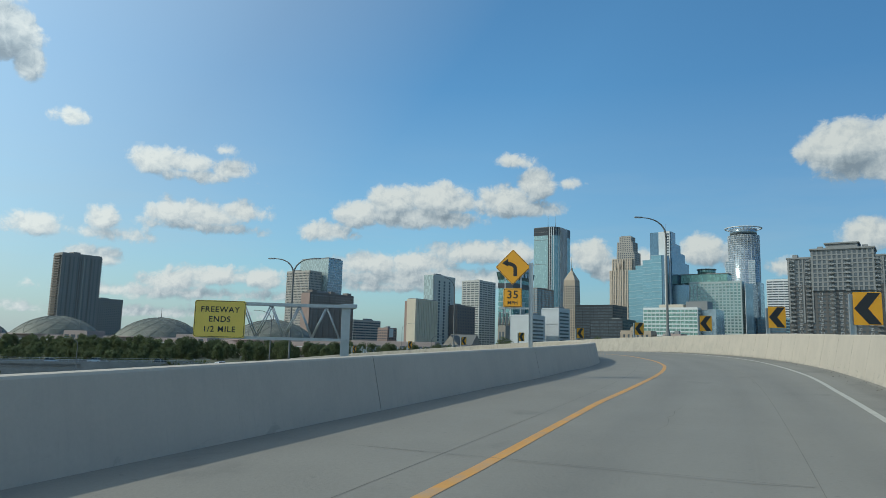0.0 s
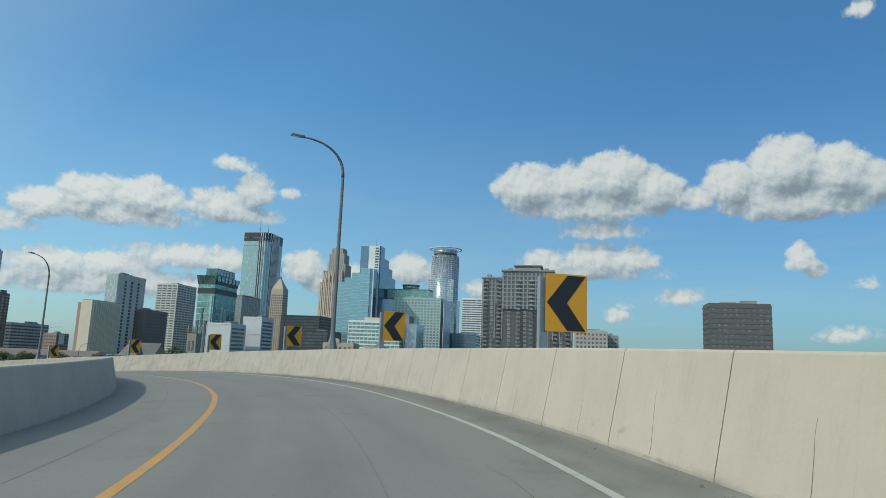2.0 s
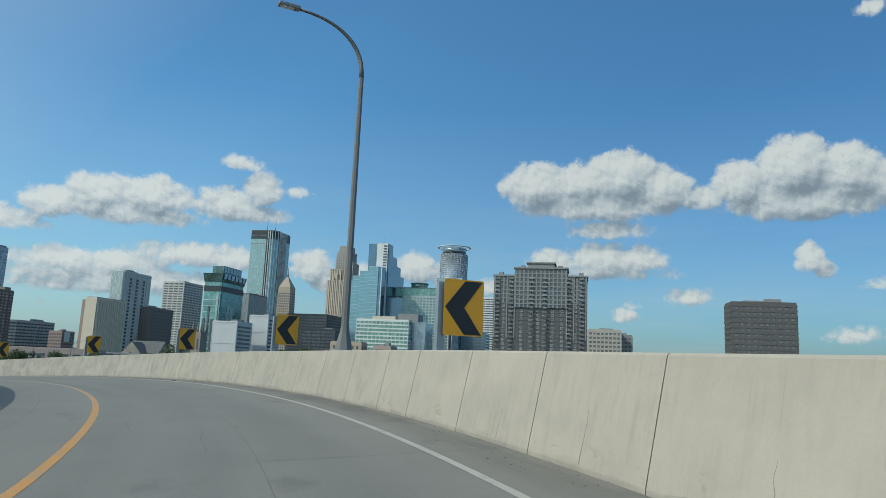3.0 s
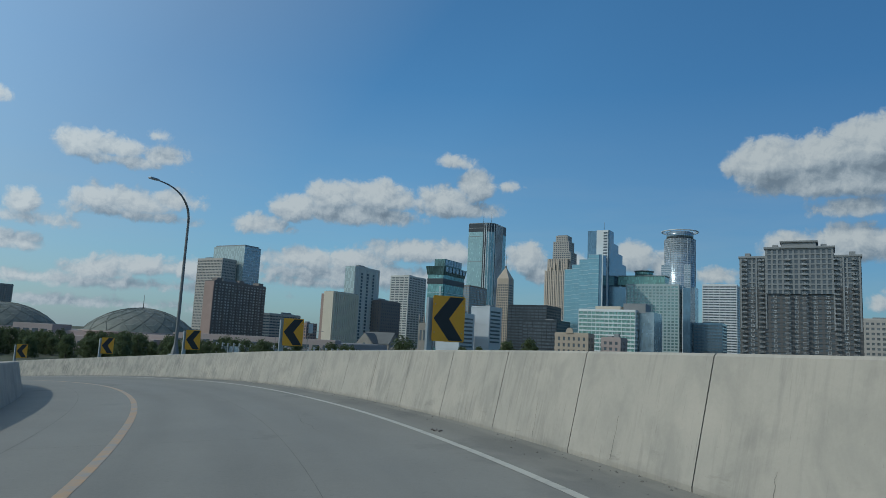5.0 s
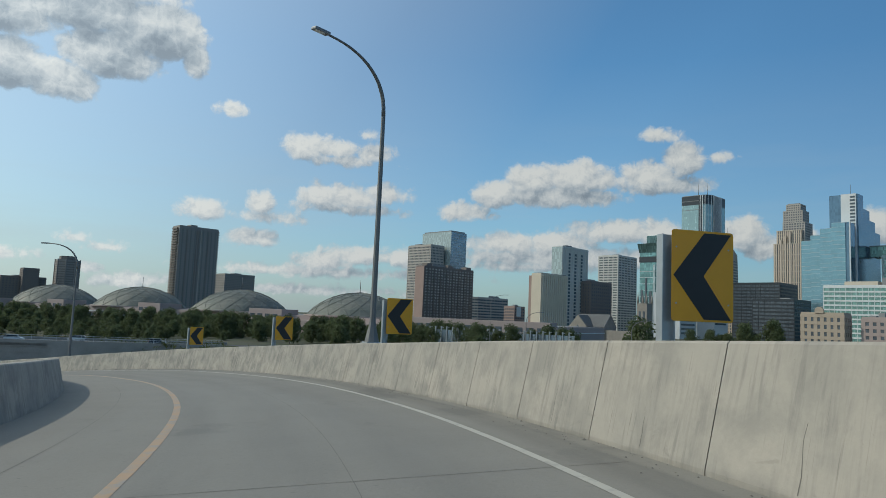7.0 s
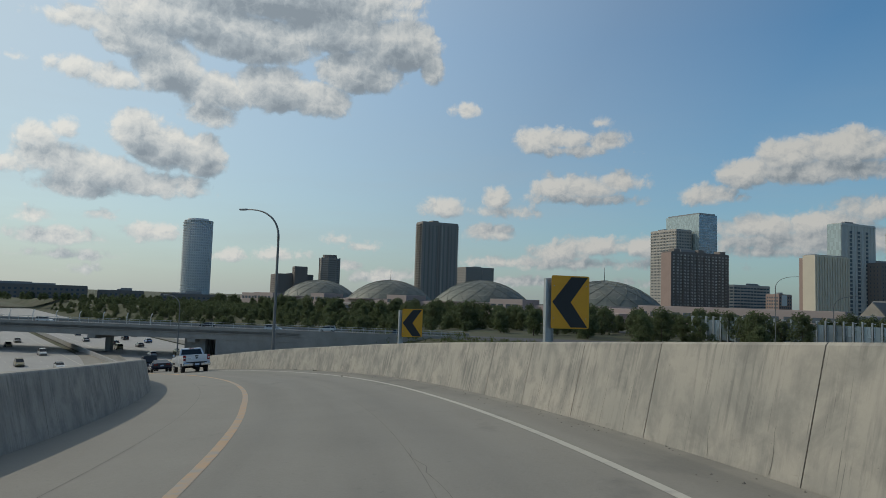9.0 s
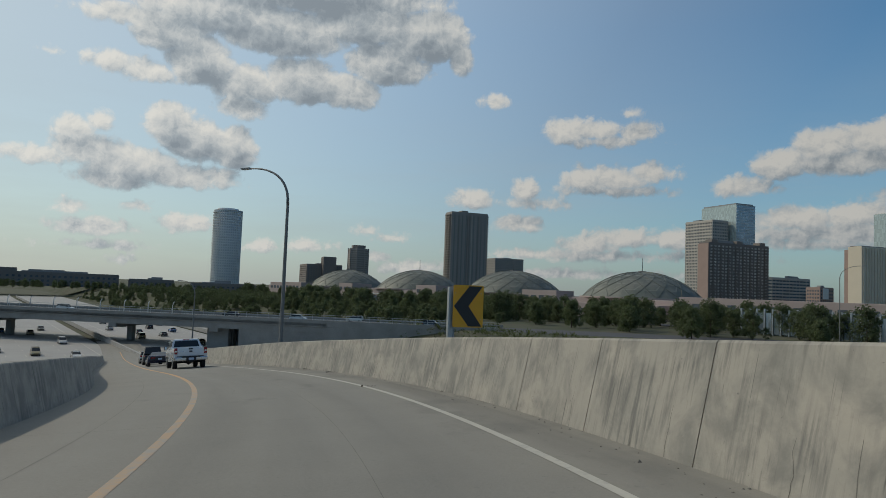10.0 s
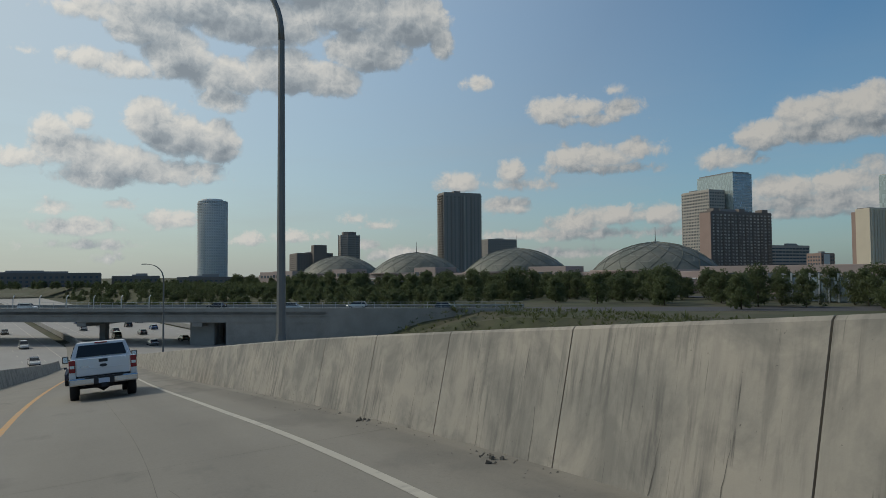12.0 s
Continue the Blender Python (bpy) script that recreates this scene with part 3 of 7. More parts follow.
# columns that carry the flyover
def pier(s):
    p = at(s, -0.5, -2.9)
    base = GROUND - 8
    ob = thing("bridge_pier", Matrix.Translation((p.x, p.y, base)) @ Matrix.Rotation(radians(heading(s)), 4, "Z"), "round concrete bridge column under the ramp", "pier", "ramp columns")
    bm = bmesh.new()
    add_tube(bm, [(0, 0, 0), (0, 0, p.z - base - 1.2)], 0.9, 20)
    part("column", bm, M["concrete_plain"], ob)
    part("cap_beam", box_bm(-4.2, 4.2, -0.8, 0.8, p.z - base - 1.25, p.z - base + 0.1, 0.1), M["concrete_plain"], ob)


GROUND = -9.6
for s in range(-45, 165, 30):
    pier(s)

# ---- barriers ----
JOINT_RUNS = ((-58, 60, 42.45, 2.62), (60, 122, 85.9, 2.58), (122, 262, 143.45, 2.61))   # from, to, one joint, spacing
JOINTS = [first + gap * k for s0, s1, first, gap in JOINT_RUNS for k in range(-60, 60) if s0 <= first + gap * k < s1]


def outer_rise(s):
    return float(np.interp(s, (30, 42, 105, 122, 140, 160), (0.0, 0.06, 0.06, 0.0, -0.03, -0.04)))


def inner_rise(s):
    return float(np.interp(s, (9, 17, 25, 40), (0.11, 0.1, 0.08, 0.0)))


def barrier(name, label, foot, top, back, z_foot, z_top, s0, s1, drop=None, step=0.67, joints=JOINTS):
    ob = tagged(new(name), label, "barrier", kind="structure")
    shade = [(foot + (back - foot) * 0.25, z_foot - 0.1), (top + (back - top) * 0.15, z_top - 0.02), (back - (back - top) * 0.15, z_top - 0.02), (back, z_foot - 0.3)]
    part("joint_filler", sweep(shade, s0, s1, 1.0, drop=drop, wander=True), M["joint"], ob)
    r = 0.02 if top > foot else -0.02
    prof = [(foot, z_foot - 0.12), (foot, z_foot), (top - r * 0.3, z_top - 0.03), (top + r, z_top), (back - r, z_top), (back, z_top - 0.03), (back + r, z_foot - 0.5)]
    stops = [s0] + [j for j in joints if s0 < j < s1] + [s1]
    gap = 0.009
    for a, b in zip(stops, stops[1:]):
        if b - a < 0.1:
            continue
        part("panel", sweep(prof, a + gap, b - gap, step, closed=True, drop=drop, wander=True), M["concrete"], ob)
    return ob


outer = barrier("barrier_outer", "tall cream concrete barrier with dark joints and dirt streaks", R_FOOT, 4.15, 4.42, road_z(R_FOOT), 0.105, -58, 262, outer_rise)
barrier("barrier_inner", "shaded concrete barrier along the inside of the curve", L_FOOT, -5.0, -5.3, road_z(L_FOOT), -0.55, -58, 262, inner_rise, joints=[42.45 + 2.62 * 4 * k for k in range(-9, 22)])


def shrinkage_crack(s, top, seed):
    """A hairline that climbs from the foot of the outer barrier, up to a share of its height."""
    r = random.Random(seed)
    bm = bmesh.new()
    prev, lean = None, 0.0
    d = drift(s, R_FOOT)
    for i in range(9):
        f = 0.02 + (top - 0.02) * i / 8
        o = R_FOOT + (4.15 - R_FOOT) * f + d - 0.003
        z = road_z(R_FOOT) + (0.075 - road_z(R_FOOT)) * f + BANK * d + outer_rise(s)
        w = 0.005 * (1 - 0.7 * i / 8)
        pair = [bm.verts.new(at(s + lean + k * w, o, z)) for k in (-1, 1)]
        if prev:
            bm.faces.new((*prev, pair[1], pair[0]))
        prev = pair
        lean += r.uniform(-0.02, 0.025)
    part("crack", bm, M["seam"], outer)


rng = random.Random(9)
for k, j in enumerate(JOINTS):
    if 20 < j < 170:
        shrinkage_crack(j + rng.uniform(1.0, 1.6), rng.choice((0.25, 0.4, 0.5, 0.75, 0.95)), k)
        if j > 110:
            shrinkage_crack(j + rng.uniform(0.4, 0.8), rng.uniform(0.3, 0.95), k + 500)


# ---- chevron signs ----
def frame_at(s, off, z):
    return Matrix.Translation(at(s, off, z)) @ Matrix.Rotation(radians(heading(s)), 4, "Z")


def rounded(w, h, r, n=5):
    out = []
    for cx, cy, a0 in ((w / 2 - r, h / 2 - r, 0), (-w / 2 + r, h / 2 - r, 90), (-w / 2 + r, -h / 2 + r, 180), (w / 2 - r, -h / 2 + r, 270)):
        for i in range(n):
            a = radians(a0 + 90 * i / (n - 1))
            out.append((cx + r * math.cos(a), cy + r * math.sin(a)))
    return out


def plate_bm(outline, y0, y1):
    """A plate in the xz plane, its thickness along y."""
    bm = bmesh.new()
    a = [bm.verts.new((x, y0, z)) for x, z in outline]
    b = [bm.verts.new((x, y1, z)) for x, z in outline]
    n = len(outline)
    bm.faces.new(a)
    bm.faces.new(b[::-1])
    for k in range(n):
        bm.faces.new((a[k], b[k], b[(k + 1) % n], a[(k + 1) % n]))
    bmesh.ops.recalc_face_normals(bm, faces=bm.faces)
    return bm


def moved(bm, m):
    bmesh.ops.transform(bm, matrix=m, verts=bm.verts)
    return bm


def i_beam(parent, x, z0, z1, w=0.2, d=0.15, name="post"):
    a, b, t, q = w / 2, d / 2, w / 2 - 0.012, 0.006
    bm = prism_bm([(x + u, v) for u, v in ((-a, -b), (-t, -b), (-t, -q), (t, -q), (t, -b), (a, -b), (a, b), (t, b), (t, q), (-t, q), (-t, b), (-a, b))], z0, z1)
    return part(name, bm, M["galvanized"], parent, "galvanized steel beam post")


def chevron_sign(s, off, z_mid):
    ob = thing("chevron_sign", frame_at(s, off, 0.0), "yellow chevron sign with a black arrow on a steel post", "road sign", "chevron signs along the curve")
    i_beam(ob, 0, -0.75, z_mid + 0.55)
    part("base_plate", box_bm(-0.16, 0.16, -0.16, 0.16, -0.8, -0.75, 0.008), M["galvanized"], ob)
    part("bracket", box_bm(-0.14, 0.14, -0.1, 0.1, -0.6, -0.45), M["galvanized"], ob)
    sign = part("sign_panel", moved(plate_bm(rounded(0.96, 1.24, 0.045), -0.10, -0.096), Matrix.Translation((0.5, 0, z_mid))), M["sign_yellow"], ob)
    part("back_sheet", moved(plate_bm(rounded(0.95, 1.23, 0.045), -0.0955, -0.09), Matrix.Translation((0.5, 0, z_mid))), M["aluminium"], ob)
    arrow = [(0.02, 0.59), (0.44, 0.59), (0.01, 0.0), (0.44, -0.59), (0.02, -0.59), (-0.45, 0.0)]
    part("chevron", moved(plate_bm(arrow, -0.1045, -0.1005), Matrix.Translation((0.5, 0, z_mid))), M["sign_black"], sign)
    for z in (-0.38, 0.38):
        part("rail", box_bm(0.05, 0.9, -0.089, -0.07, z_mid + z - 0.03, z_mid + z + 0.03), M["galvanized"], ob)
        for x in (0.09, 0.9):
            bm = bmesh.new()
            add_tube(bm, [(x, -0.108, z_mid + z), (x, -0.09, z_mid + z)], 0.012, 8)
            part("bolt", bm, M["galvanized"], sign)
    return ob


for s, off, z_mid in ((29.5, 4.58, 1.09), (44.0, 4.67, 1.16), (58.0, 4.74, 1.14), (72.5, 4.86, 1.11), (86.7, 5.2, 1.08), (100.5, 4.76, 1.08), (115.0, 4.77, 1.09), (128.5, 4.75, 1.05), (142.7, 5.02, 1.02)):
    chevron_sign(s, off, z_mid)


# ---- street lamps on the ramp ----
def street_lamp(m, height, reach, label, group, turn=180.0, arms=1, base_z=0.0):
    ob = thing("street_lamp", m, label, "street lamp", group)
    rise = 0.3 + 0.55 * reach
    part("base_plate", box_bm(-0.3, 0.3, -0.3, 0.3, base_z, base_z + 0.05, 0.008), M["galvanized"], ob)
    bm = bmesh.new()
    add_tube(bm, [(0, 0, base_z + 0.05), (0, 0, base_z + 0.62), (0, 0, base_z + 0.8)], [0.30, 0.16, 0.135], 8)
    for f in bm.faces:
        f.smooth = False
    part("flared_base", bm, M["pole"], ob)
    bm = bmesh.new()
    pts = [(0, 0, base_z + 0.8), (0, 0, height * 0.3), (0, 0, height * 0.6), (0, 0, height - 0.09 - rise)]
    add_tube(bm, pts, [0.125, 0.11, 0.095, 0.085], 8)
    for f in bm.faces:
        f.smooth = False
    part("pole", bm, M["pole"], ob)
    for k in range(arms):
        r = Matrix.Rotation(radians(turn + 180 * k), 4, "Z")
        bm = bmesh.new()
        arc = [((reach - 0.4) * (1 - math.cos(a) ** 0.85), 0, height - 0.09 - rise + rise * math.sin(a) ** 0.85) for a in [radians(88 * i / 14) for i in range(15)]]
        add_tube(bm, arc, [0.085 - 0.003 * i for i in range(len(arc))], 10)
        arm = part("arm", moved(bm, r), M["pole"], ob)
        bm = box_bm(reach - 0.55, reach + 0.15, -0.14, 0.14, height - 0.13, height - 0.02, 0.03, r)
        head = part("lamp_head", bm, M["lamp_head"], ob)
        part("lens", box_bm(reach - 0.35, reach + 0.1, -0.1, 0.1, height - 0.142, height - 0.131, 0, r), M["lens"], head)
    return ob


def wall_lamp(s, off, top, turn, reach, foot=0.16):
    ob = street_lamp(frame_at(s, off, foot), top - foot, reach, "tall grey steel street lamp with a curved arm behind the barrier", "ramp street lamps", turn)
    o = part("pedestal", box_bm(-0.36, 0.36, -0.4, 0.4, -2.2, 0.0, 0.03), M["concrete_plain"], ob)


wall_lamp(65.0, 4.83, 11.2, 180, 2.8)
wall_lamp(117.5, 5.25, 11.45, 205, 3.6)
wall_lamp(163.5, 4.45, 10.4, 124, 3.6, -0.55)
wall_lamp(235.3, 7.0, 10.9, 130, 3.4, -1.4)


# ---- left-hand signs ----
def curve_sign():
    p = at(21.5, -6.05, -0.55)
    ob = thing("curve_warning_sign", Matrix.Translation((p.x, p.y, p.z)) @ Matrix.Rotation(radians(heading(21.5) + 4), 4, "Z"), "yellow diamond left-curve warning sign over a 35 MPH plate", "road sign")
    i_beam(ob, 0, 0.03, 2.75, 0.12, 0.1)
    part("base_plate", box_bm(-0.12, 0.12, -0.12, 0.12, 0.0, 0.03), M["galvanized"], ob)
    part("cross_bar", box_bm(-1.05, 0.06, 0.06, 0.09, 1.25, 1.31), M["galvanized"], ob)
    part("cross_bar", box_bm(-0.6, 0.06, 0.06, 0.09, 2.66, 2.72), M["galvanized"], ob)
    for x in (-0.86, -0.34):
        part("strut", box_bm(x - 0.02, x + 0.02, 0.03, 0.06, 1.1, 2.9), M["galvanized"], ob)
    d = [(x * 0.7071 - z * 0.7071, x * 0.7071 + z * 0.7071) for x, z in rounded(0.83, 0.83, 0.05)]
    c = Matrix.Translation((-0.6, 0, 2.62))
    diamond = part("diamond_panel", moved(plate_bm(d, 0.0, 0.006), c), M["sign_yellow"], ob)
    d2 = [(x * 0.7071 - z * 0.7071, x * 0.7071 + z * 0.7071) for x, z in rounded(0.80, 0.80, 0.045)]
    d3 = [(x * 0.7071 - z * 0.7071, x * 0.7071 + z * 0.7071) for x, z in rounded(0.775, 0.775, 0.04)]
    part("border", moved(plate_bm(d2, -0.004, -0.0005), c), M["sign_black"], diamond)
    part("panel_face", moved(plate_bm(d3, -0.008, -0.0045), c), M["sign_yellow"], diamond)
    # curved arrow: a shaft that bends to the left
    outer, inner = [], []
    for i in range(9):
        a = radians(90 * i / 8)
        outer.append((-0.22 + 0.36 * math.cos(a), -0.06 + 0.24 * math.sin(a)))
        inner.append((-0.22 + 0.24 * math.cos(a), -0.06 + 0.12 * math.sin(a)))
    arrow = [(0.14, -0.3)] + outer + inner[::-1] + [(0.02, -0.3)]
    part("arrow", moved(plate_bm(arrow, -0.0125, -0.0085), c), M["sign_black"], diamond)
    head = [(-0.16, 0.02), (-0.16, 0.28), (-0.36, 0.13)]
    part("arrow_head", moved(plate_bm(head, -0.0125, -0.0085), c), M["sign_black"], diamond)
    c = Matrix.Translation((-0.6, 0, 1.62))
    plate = part("speed_plate", moved(plate_bm(rounded(0.61, 0.61, 0.04), 0.0, 0.006), c), M["sign_yellow"], ob)
    part("border", moved(plate_bm(rounded(0.575, 0.575, 0.035), -0.004, -0.0005), c), M["sign_black"], plate)
    part("panel_face", moved(plate_bm(rounded(0.545, 0.545, 0.03), -0.008, -0.0045), c), M["sign_yellow"], plate)
    for body, size, z in (("35", 0.36, 0.09), ("MPH", 0.16, -0.17)):
        me = text_mesh(body, size)
        me.transform(Matrix.Translation((-0.6, -0.011, 1.62 + z)) @ Matrix.Rotation(radians(90), 4, "X"))
        part("lettering", me, M["sign_black"], plate)


curve_sign()


def freeway_sign():
    """A cantilever truss over the neighbouring ramp with a warning sign on its end."""
    post = Vector((-5.0, 35.4, 0))
    ob = thing("sign_gantry", Matrix.Translation((post.x, post.y, 0)) @ Matrix.Rotation(radians(6), 4, "Z"), "grey steel cantilever sign truss carrying a yellow sign", "sign gantry")
    part("post", box_bm(-0.22, 0.22, -0.22, 0.22, -9.6, 3.15, 0.02), M["galvanized"], ob)
    part("cap", box_bm(-0.3, 0.55, -0.3, 0.3, 3.05, 3.2, 0.02), M["galvanized"], ob)
    for y in (-0.35, 0.35):
        part("chord", box_bm(-7.2, 0.5, y - 0.06, y + 0.06, 3.0, 3.14), M["galvanized"], ob)
        part("chord", box_bm(-7.2, 0.1, y - 0.06, y + 0.06, 1.28, 1.42), M["galvanized"], ob)
        for k in range(5):
            x0 = -0.3 - 1.4 * k
            for xa, xb in ((x0, x0 - 0.7), (x0 - 1.4, x0 - 0.7)):
                bm = bmesh.new()
                add_tube(bm, [(xa, y, 1.4), (xb, y, 3.02)], 0.035, 8)
                part("diagonal", bm, M["galvanized"], ob)
    sign = part("sign_panel", moved(plate_bm(rounded(2.5, 1.85, 0.12), -0.5, -0.47), Matrix.Translation((-6.25, 0, 2.25))), M["sign_pale"], ob, "pale yellow sign panel")
    part("border", moved(plate_bm(rounded(2.44, 1.79, 0.11), -0.504, -0.5005), Matrix.Translation((-6.25, 0, 2.25))), M["sign_black"], sign)
    part("panel_face", moved(plate_bm(rounded(2.39, 1.74, 0.1), -0.508, -0.5045), Matrix.Translation((-6.25, 0, 2.25))), M["sign_pale"], sign)
    for body, z in (("FREEWAY", 0.48), ("ENDS", 0.0), ("1/2 MILE", -0.5)):
        me = text_mesh(body, 0.40)
        me.transform(Matrix.Translation((-6.25, -0.511, 2.23 + z)) @ Matrix.Rotation(radians(90), 4, "X"))
        part("lettering", me, M["sign_black"], sign)


freeway_sign()
street_lamp(Matrix.Translation((-14.3, 64.5, -9.6)) @ Matrix.Rotation(radians(-12), 4, "Z"), 18.6, 2.5, "grey twin-arm street lamp beyond the neighbouring ramp", "distant street lamps", 0, 2)


# ---- facade materials ----
def glass_mat(name, col, rough=0.12, metal=0.55, scale=0.08, vary=0.3):
    """Reflective facade glass; panes differ a little from one another."""
    m = bpy.data.materials.new(name)
    m.use_nodes = True
    t = m.node_tree
    p = t.nodes["Principled BSDF"]
    tc = t.nodes.new("ShaderNodeTexCoord")
    cell = vec_node(t, "SNAP", tc.outputs["Object"], (1.6, 1.6, 3.7))
    w = t.nodes.new("ShaderNodeTexWhiteNoise")
    link(t, cell, w.inputs["Vector"])
    big = noise_node(t, tc.outputs["Object"], scale, 3.0)
    f = math_node(t, "ADD", math_node(t, "MULTIPLY", w.outputs["Value"], 0.35), math_node(t, "MULTIPLY", big, 0.65))
    c = ramp_node(t, f, [(0.2, tuple(v * (1 - vary) for v in col)), (0.8, tuple(min(1, v * (1 + vary)) for v in col))])
    link(t, c, p.inputs["Base Color"])
    p.inputs["Metallic"].default_value = metal
    link(t, math_node(t, "MULTIPLY_ADD", w.outputs["Value"], 0.1, rough), p.inputs["Roughness"])
    return m


M["glass_dark"] = glass_mat("window_glass_dark", (0.11, 0.13, 0.15), 0.15, 0.0)
M["glass_mid"] = glass_mat("window_glass_mid", (0.17, 0.185, 0.195), 0.2, 0.1, vary=0.45)
M["glass_sea"] = glass_mat("curtain_glass_sea", (0.33, 0.47, 0.48), 0.18, 0.35, vary=0.15)
M["glass_pale"] = glass_mat("window_glass_pale", (0.42, 0.41, 0.385), 0.35, 0.1, vary=0.7)
M["glass_blue"] = glass_mat("curtain_glass_blue", (0.24, 0.42, 0.49), 0.16, 0.45, vary=0.15)
M["glass_navy"] = glass_mat("curtain_glass_navy", (0.15, 0.24, 0.32), 0.12, 0.6)
M["glass_teal"] = glass_mat("curtain_glass_teal", (0.20, 0.36, 0.36), 0.15, 0.55, vary=0.5)
M["glass_green"] = glass_mat("curtain_glass_green", (0.22, 0.38, 0.34), 0.2, 0.5)
M["glass_aqua"] = glass_mat("curtain_glass_aqua", (0.42, 0.50, 0.50), 0.22, 0.2, vary=0.12)
M["glass_grey"] = glass_mat("curtain_glass_grey", (0.34, 0.41, 0.46), 0.18, 0.6)
M["crown_glass"] = glass_mat("dark_green_crown_glass", (0.12, 0.2, 0.2), 0.15, 0.5, vary=0.5)
M["black_band"] = material("black_cladding", (0.055, 0.063, 0.072), 0.35, 0.3, vary=0.2, scale=0.1)
M["stone_tan"] = material("limestone_tan", (0.6, 0.5, 0.4), 0.8, vary=0.12, scale=0.08)
M["stone_grey"] = material("limestone_grey", (0.47, 0.43, 0.385), 0.85, vary=0.15, scale=0.08)
M["stone_cream"] = material("precast_cream", (0.66, 0.58, 0.46), 0.85, vary=0.06, scale=0.1)
M["concrete_rib"] = material("ribbed_concrete", (0.58, 0.57, 0.53), 0.85, vary=0.08, scale=0.08)
M["white_panel"] = material("white_panels", (0.72, 0.73, 0.72), 0.6, vary=0.06, scale=0.08)
M["hotel_grid"] = material("pale_green_grid", (0.43, 0.49, 0.48), 0.5, vary=0.06, scale=0.08)
M["silver_panel"] = material("silver_panels", (0.58, 0.6, 0.61), 0.5, 0.1, vary=0.08, scale=0.08)
M["pale_slab"] = material("pale_grey_balconies", (0.68, 0.69, 0.68), 0.7, vary=0.06, scale=0.1)
M["band_grey"] = material("pale_window_band", (0.5, 0.52, 0.53), 0.4, vary=0.15, scale=0.3)
M["church_stone"] = material("brown_church_stone", (0.29, 0.26, 0.225), 0.85, vary=0.2, scale=0.3)
M["slate"] = material("slate_roof", (0.11, 0.115, 0.115), 0.7, vary=0.15, scale=0.4)
M["obelisk_stone"] = material("tan_obelisk_stone", (0.46, 0.375, 0.29), 0.8, vary=0.12, scale=0.08)
M["brick_red"] = material("red_brown_brick", (0.36, 0.26, 0.225), 0.85, vary=0.12, scale=0.1)
M["brick_deep"] = material("deep_brown_brick", (0.2, 0.172, 0.158), 0.85, vary=0.15, scale=0.1)
M["brick_dark"] = material("dark_brown_brick", (0.22, 0.19, 0.17), 0.85, vary=0.12, scale=0.1)
M["brick_grey"] = material("grey_brick", (0.125, 0.122, 0.12), 0.85, vary=0.12, scale=0.1)
M["stucco_grey"] = material("grey_trim", (0.27, 0.275, 0.275), 0.8, vary=0.08, scale=0.1)
M["tower_brown"] = material("brown_concrete", (0.3, 0.275, 0.25), 0.85, vary=0.1, scale=0.06)
M["pink_stone"] = material("pink_precast", (0.42, 0.335, 0.305), 0.85, vary=0.08, scale=0.05)
M["roof_grey"] = material("roof_gravel", (0.22, 0.21, 0.20), 0.9, vary=0.15, scale=0.1)


def dome_wear(t, tc, col):
    n = noise_node(t, tc.outputs["Object"], 0.12, 5.0, 0.6)
    return mix_node(t, ramp_node(t, n, [(0.42, 0.0), (0.62, 0.5)]), col, (0.24, 0.23, 0.195))


M["copper"] = material("weathered_copper", (0.125, 0.14, 0.12), 0.6, 0.25, vary=0.15, scale=0.05, extra=dome_wear)
M["copper_pale"] = material("pale_copper", (0.2, 0.205, 0.18), 0.6, 0.2, vary=0.12, scale=0.06)
M["copper_rib"] = material("copper_rib", (0.14, 0.15, 0.125), 0.6, 0.25)

CITY = -35.0                      # turn of the downtown grid, degrees


def city_frame(cx, cy, base=None, turn=CITY):
    return Matrix.Translation((cx, cy, GROUND if base is None else base)) @ Matrix.Rotation(radians(turn), 4, "Z")


def ring_bm(x0, x1, y0, y1, z0, z1, out):
    """A band round a block: four thin walls that stand proud of it by out."""
    bm = bmesh.new()
    add_box(bm, x0 - out, x1 + out, y0 - out, y0, z0, z1)
    add_box(bm, x1, x1 + out, y0, y1, z0, z1)
    add_box(bm, x0 - out, x1 + out, y1, y1 + out, z0, z1)
    add_box(bm, x0 - out, x0, y0, y1, z0, z1)
    return bm


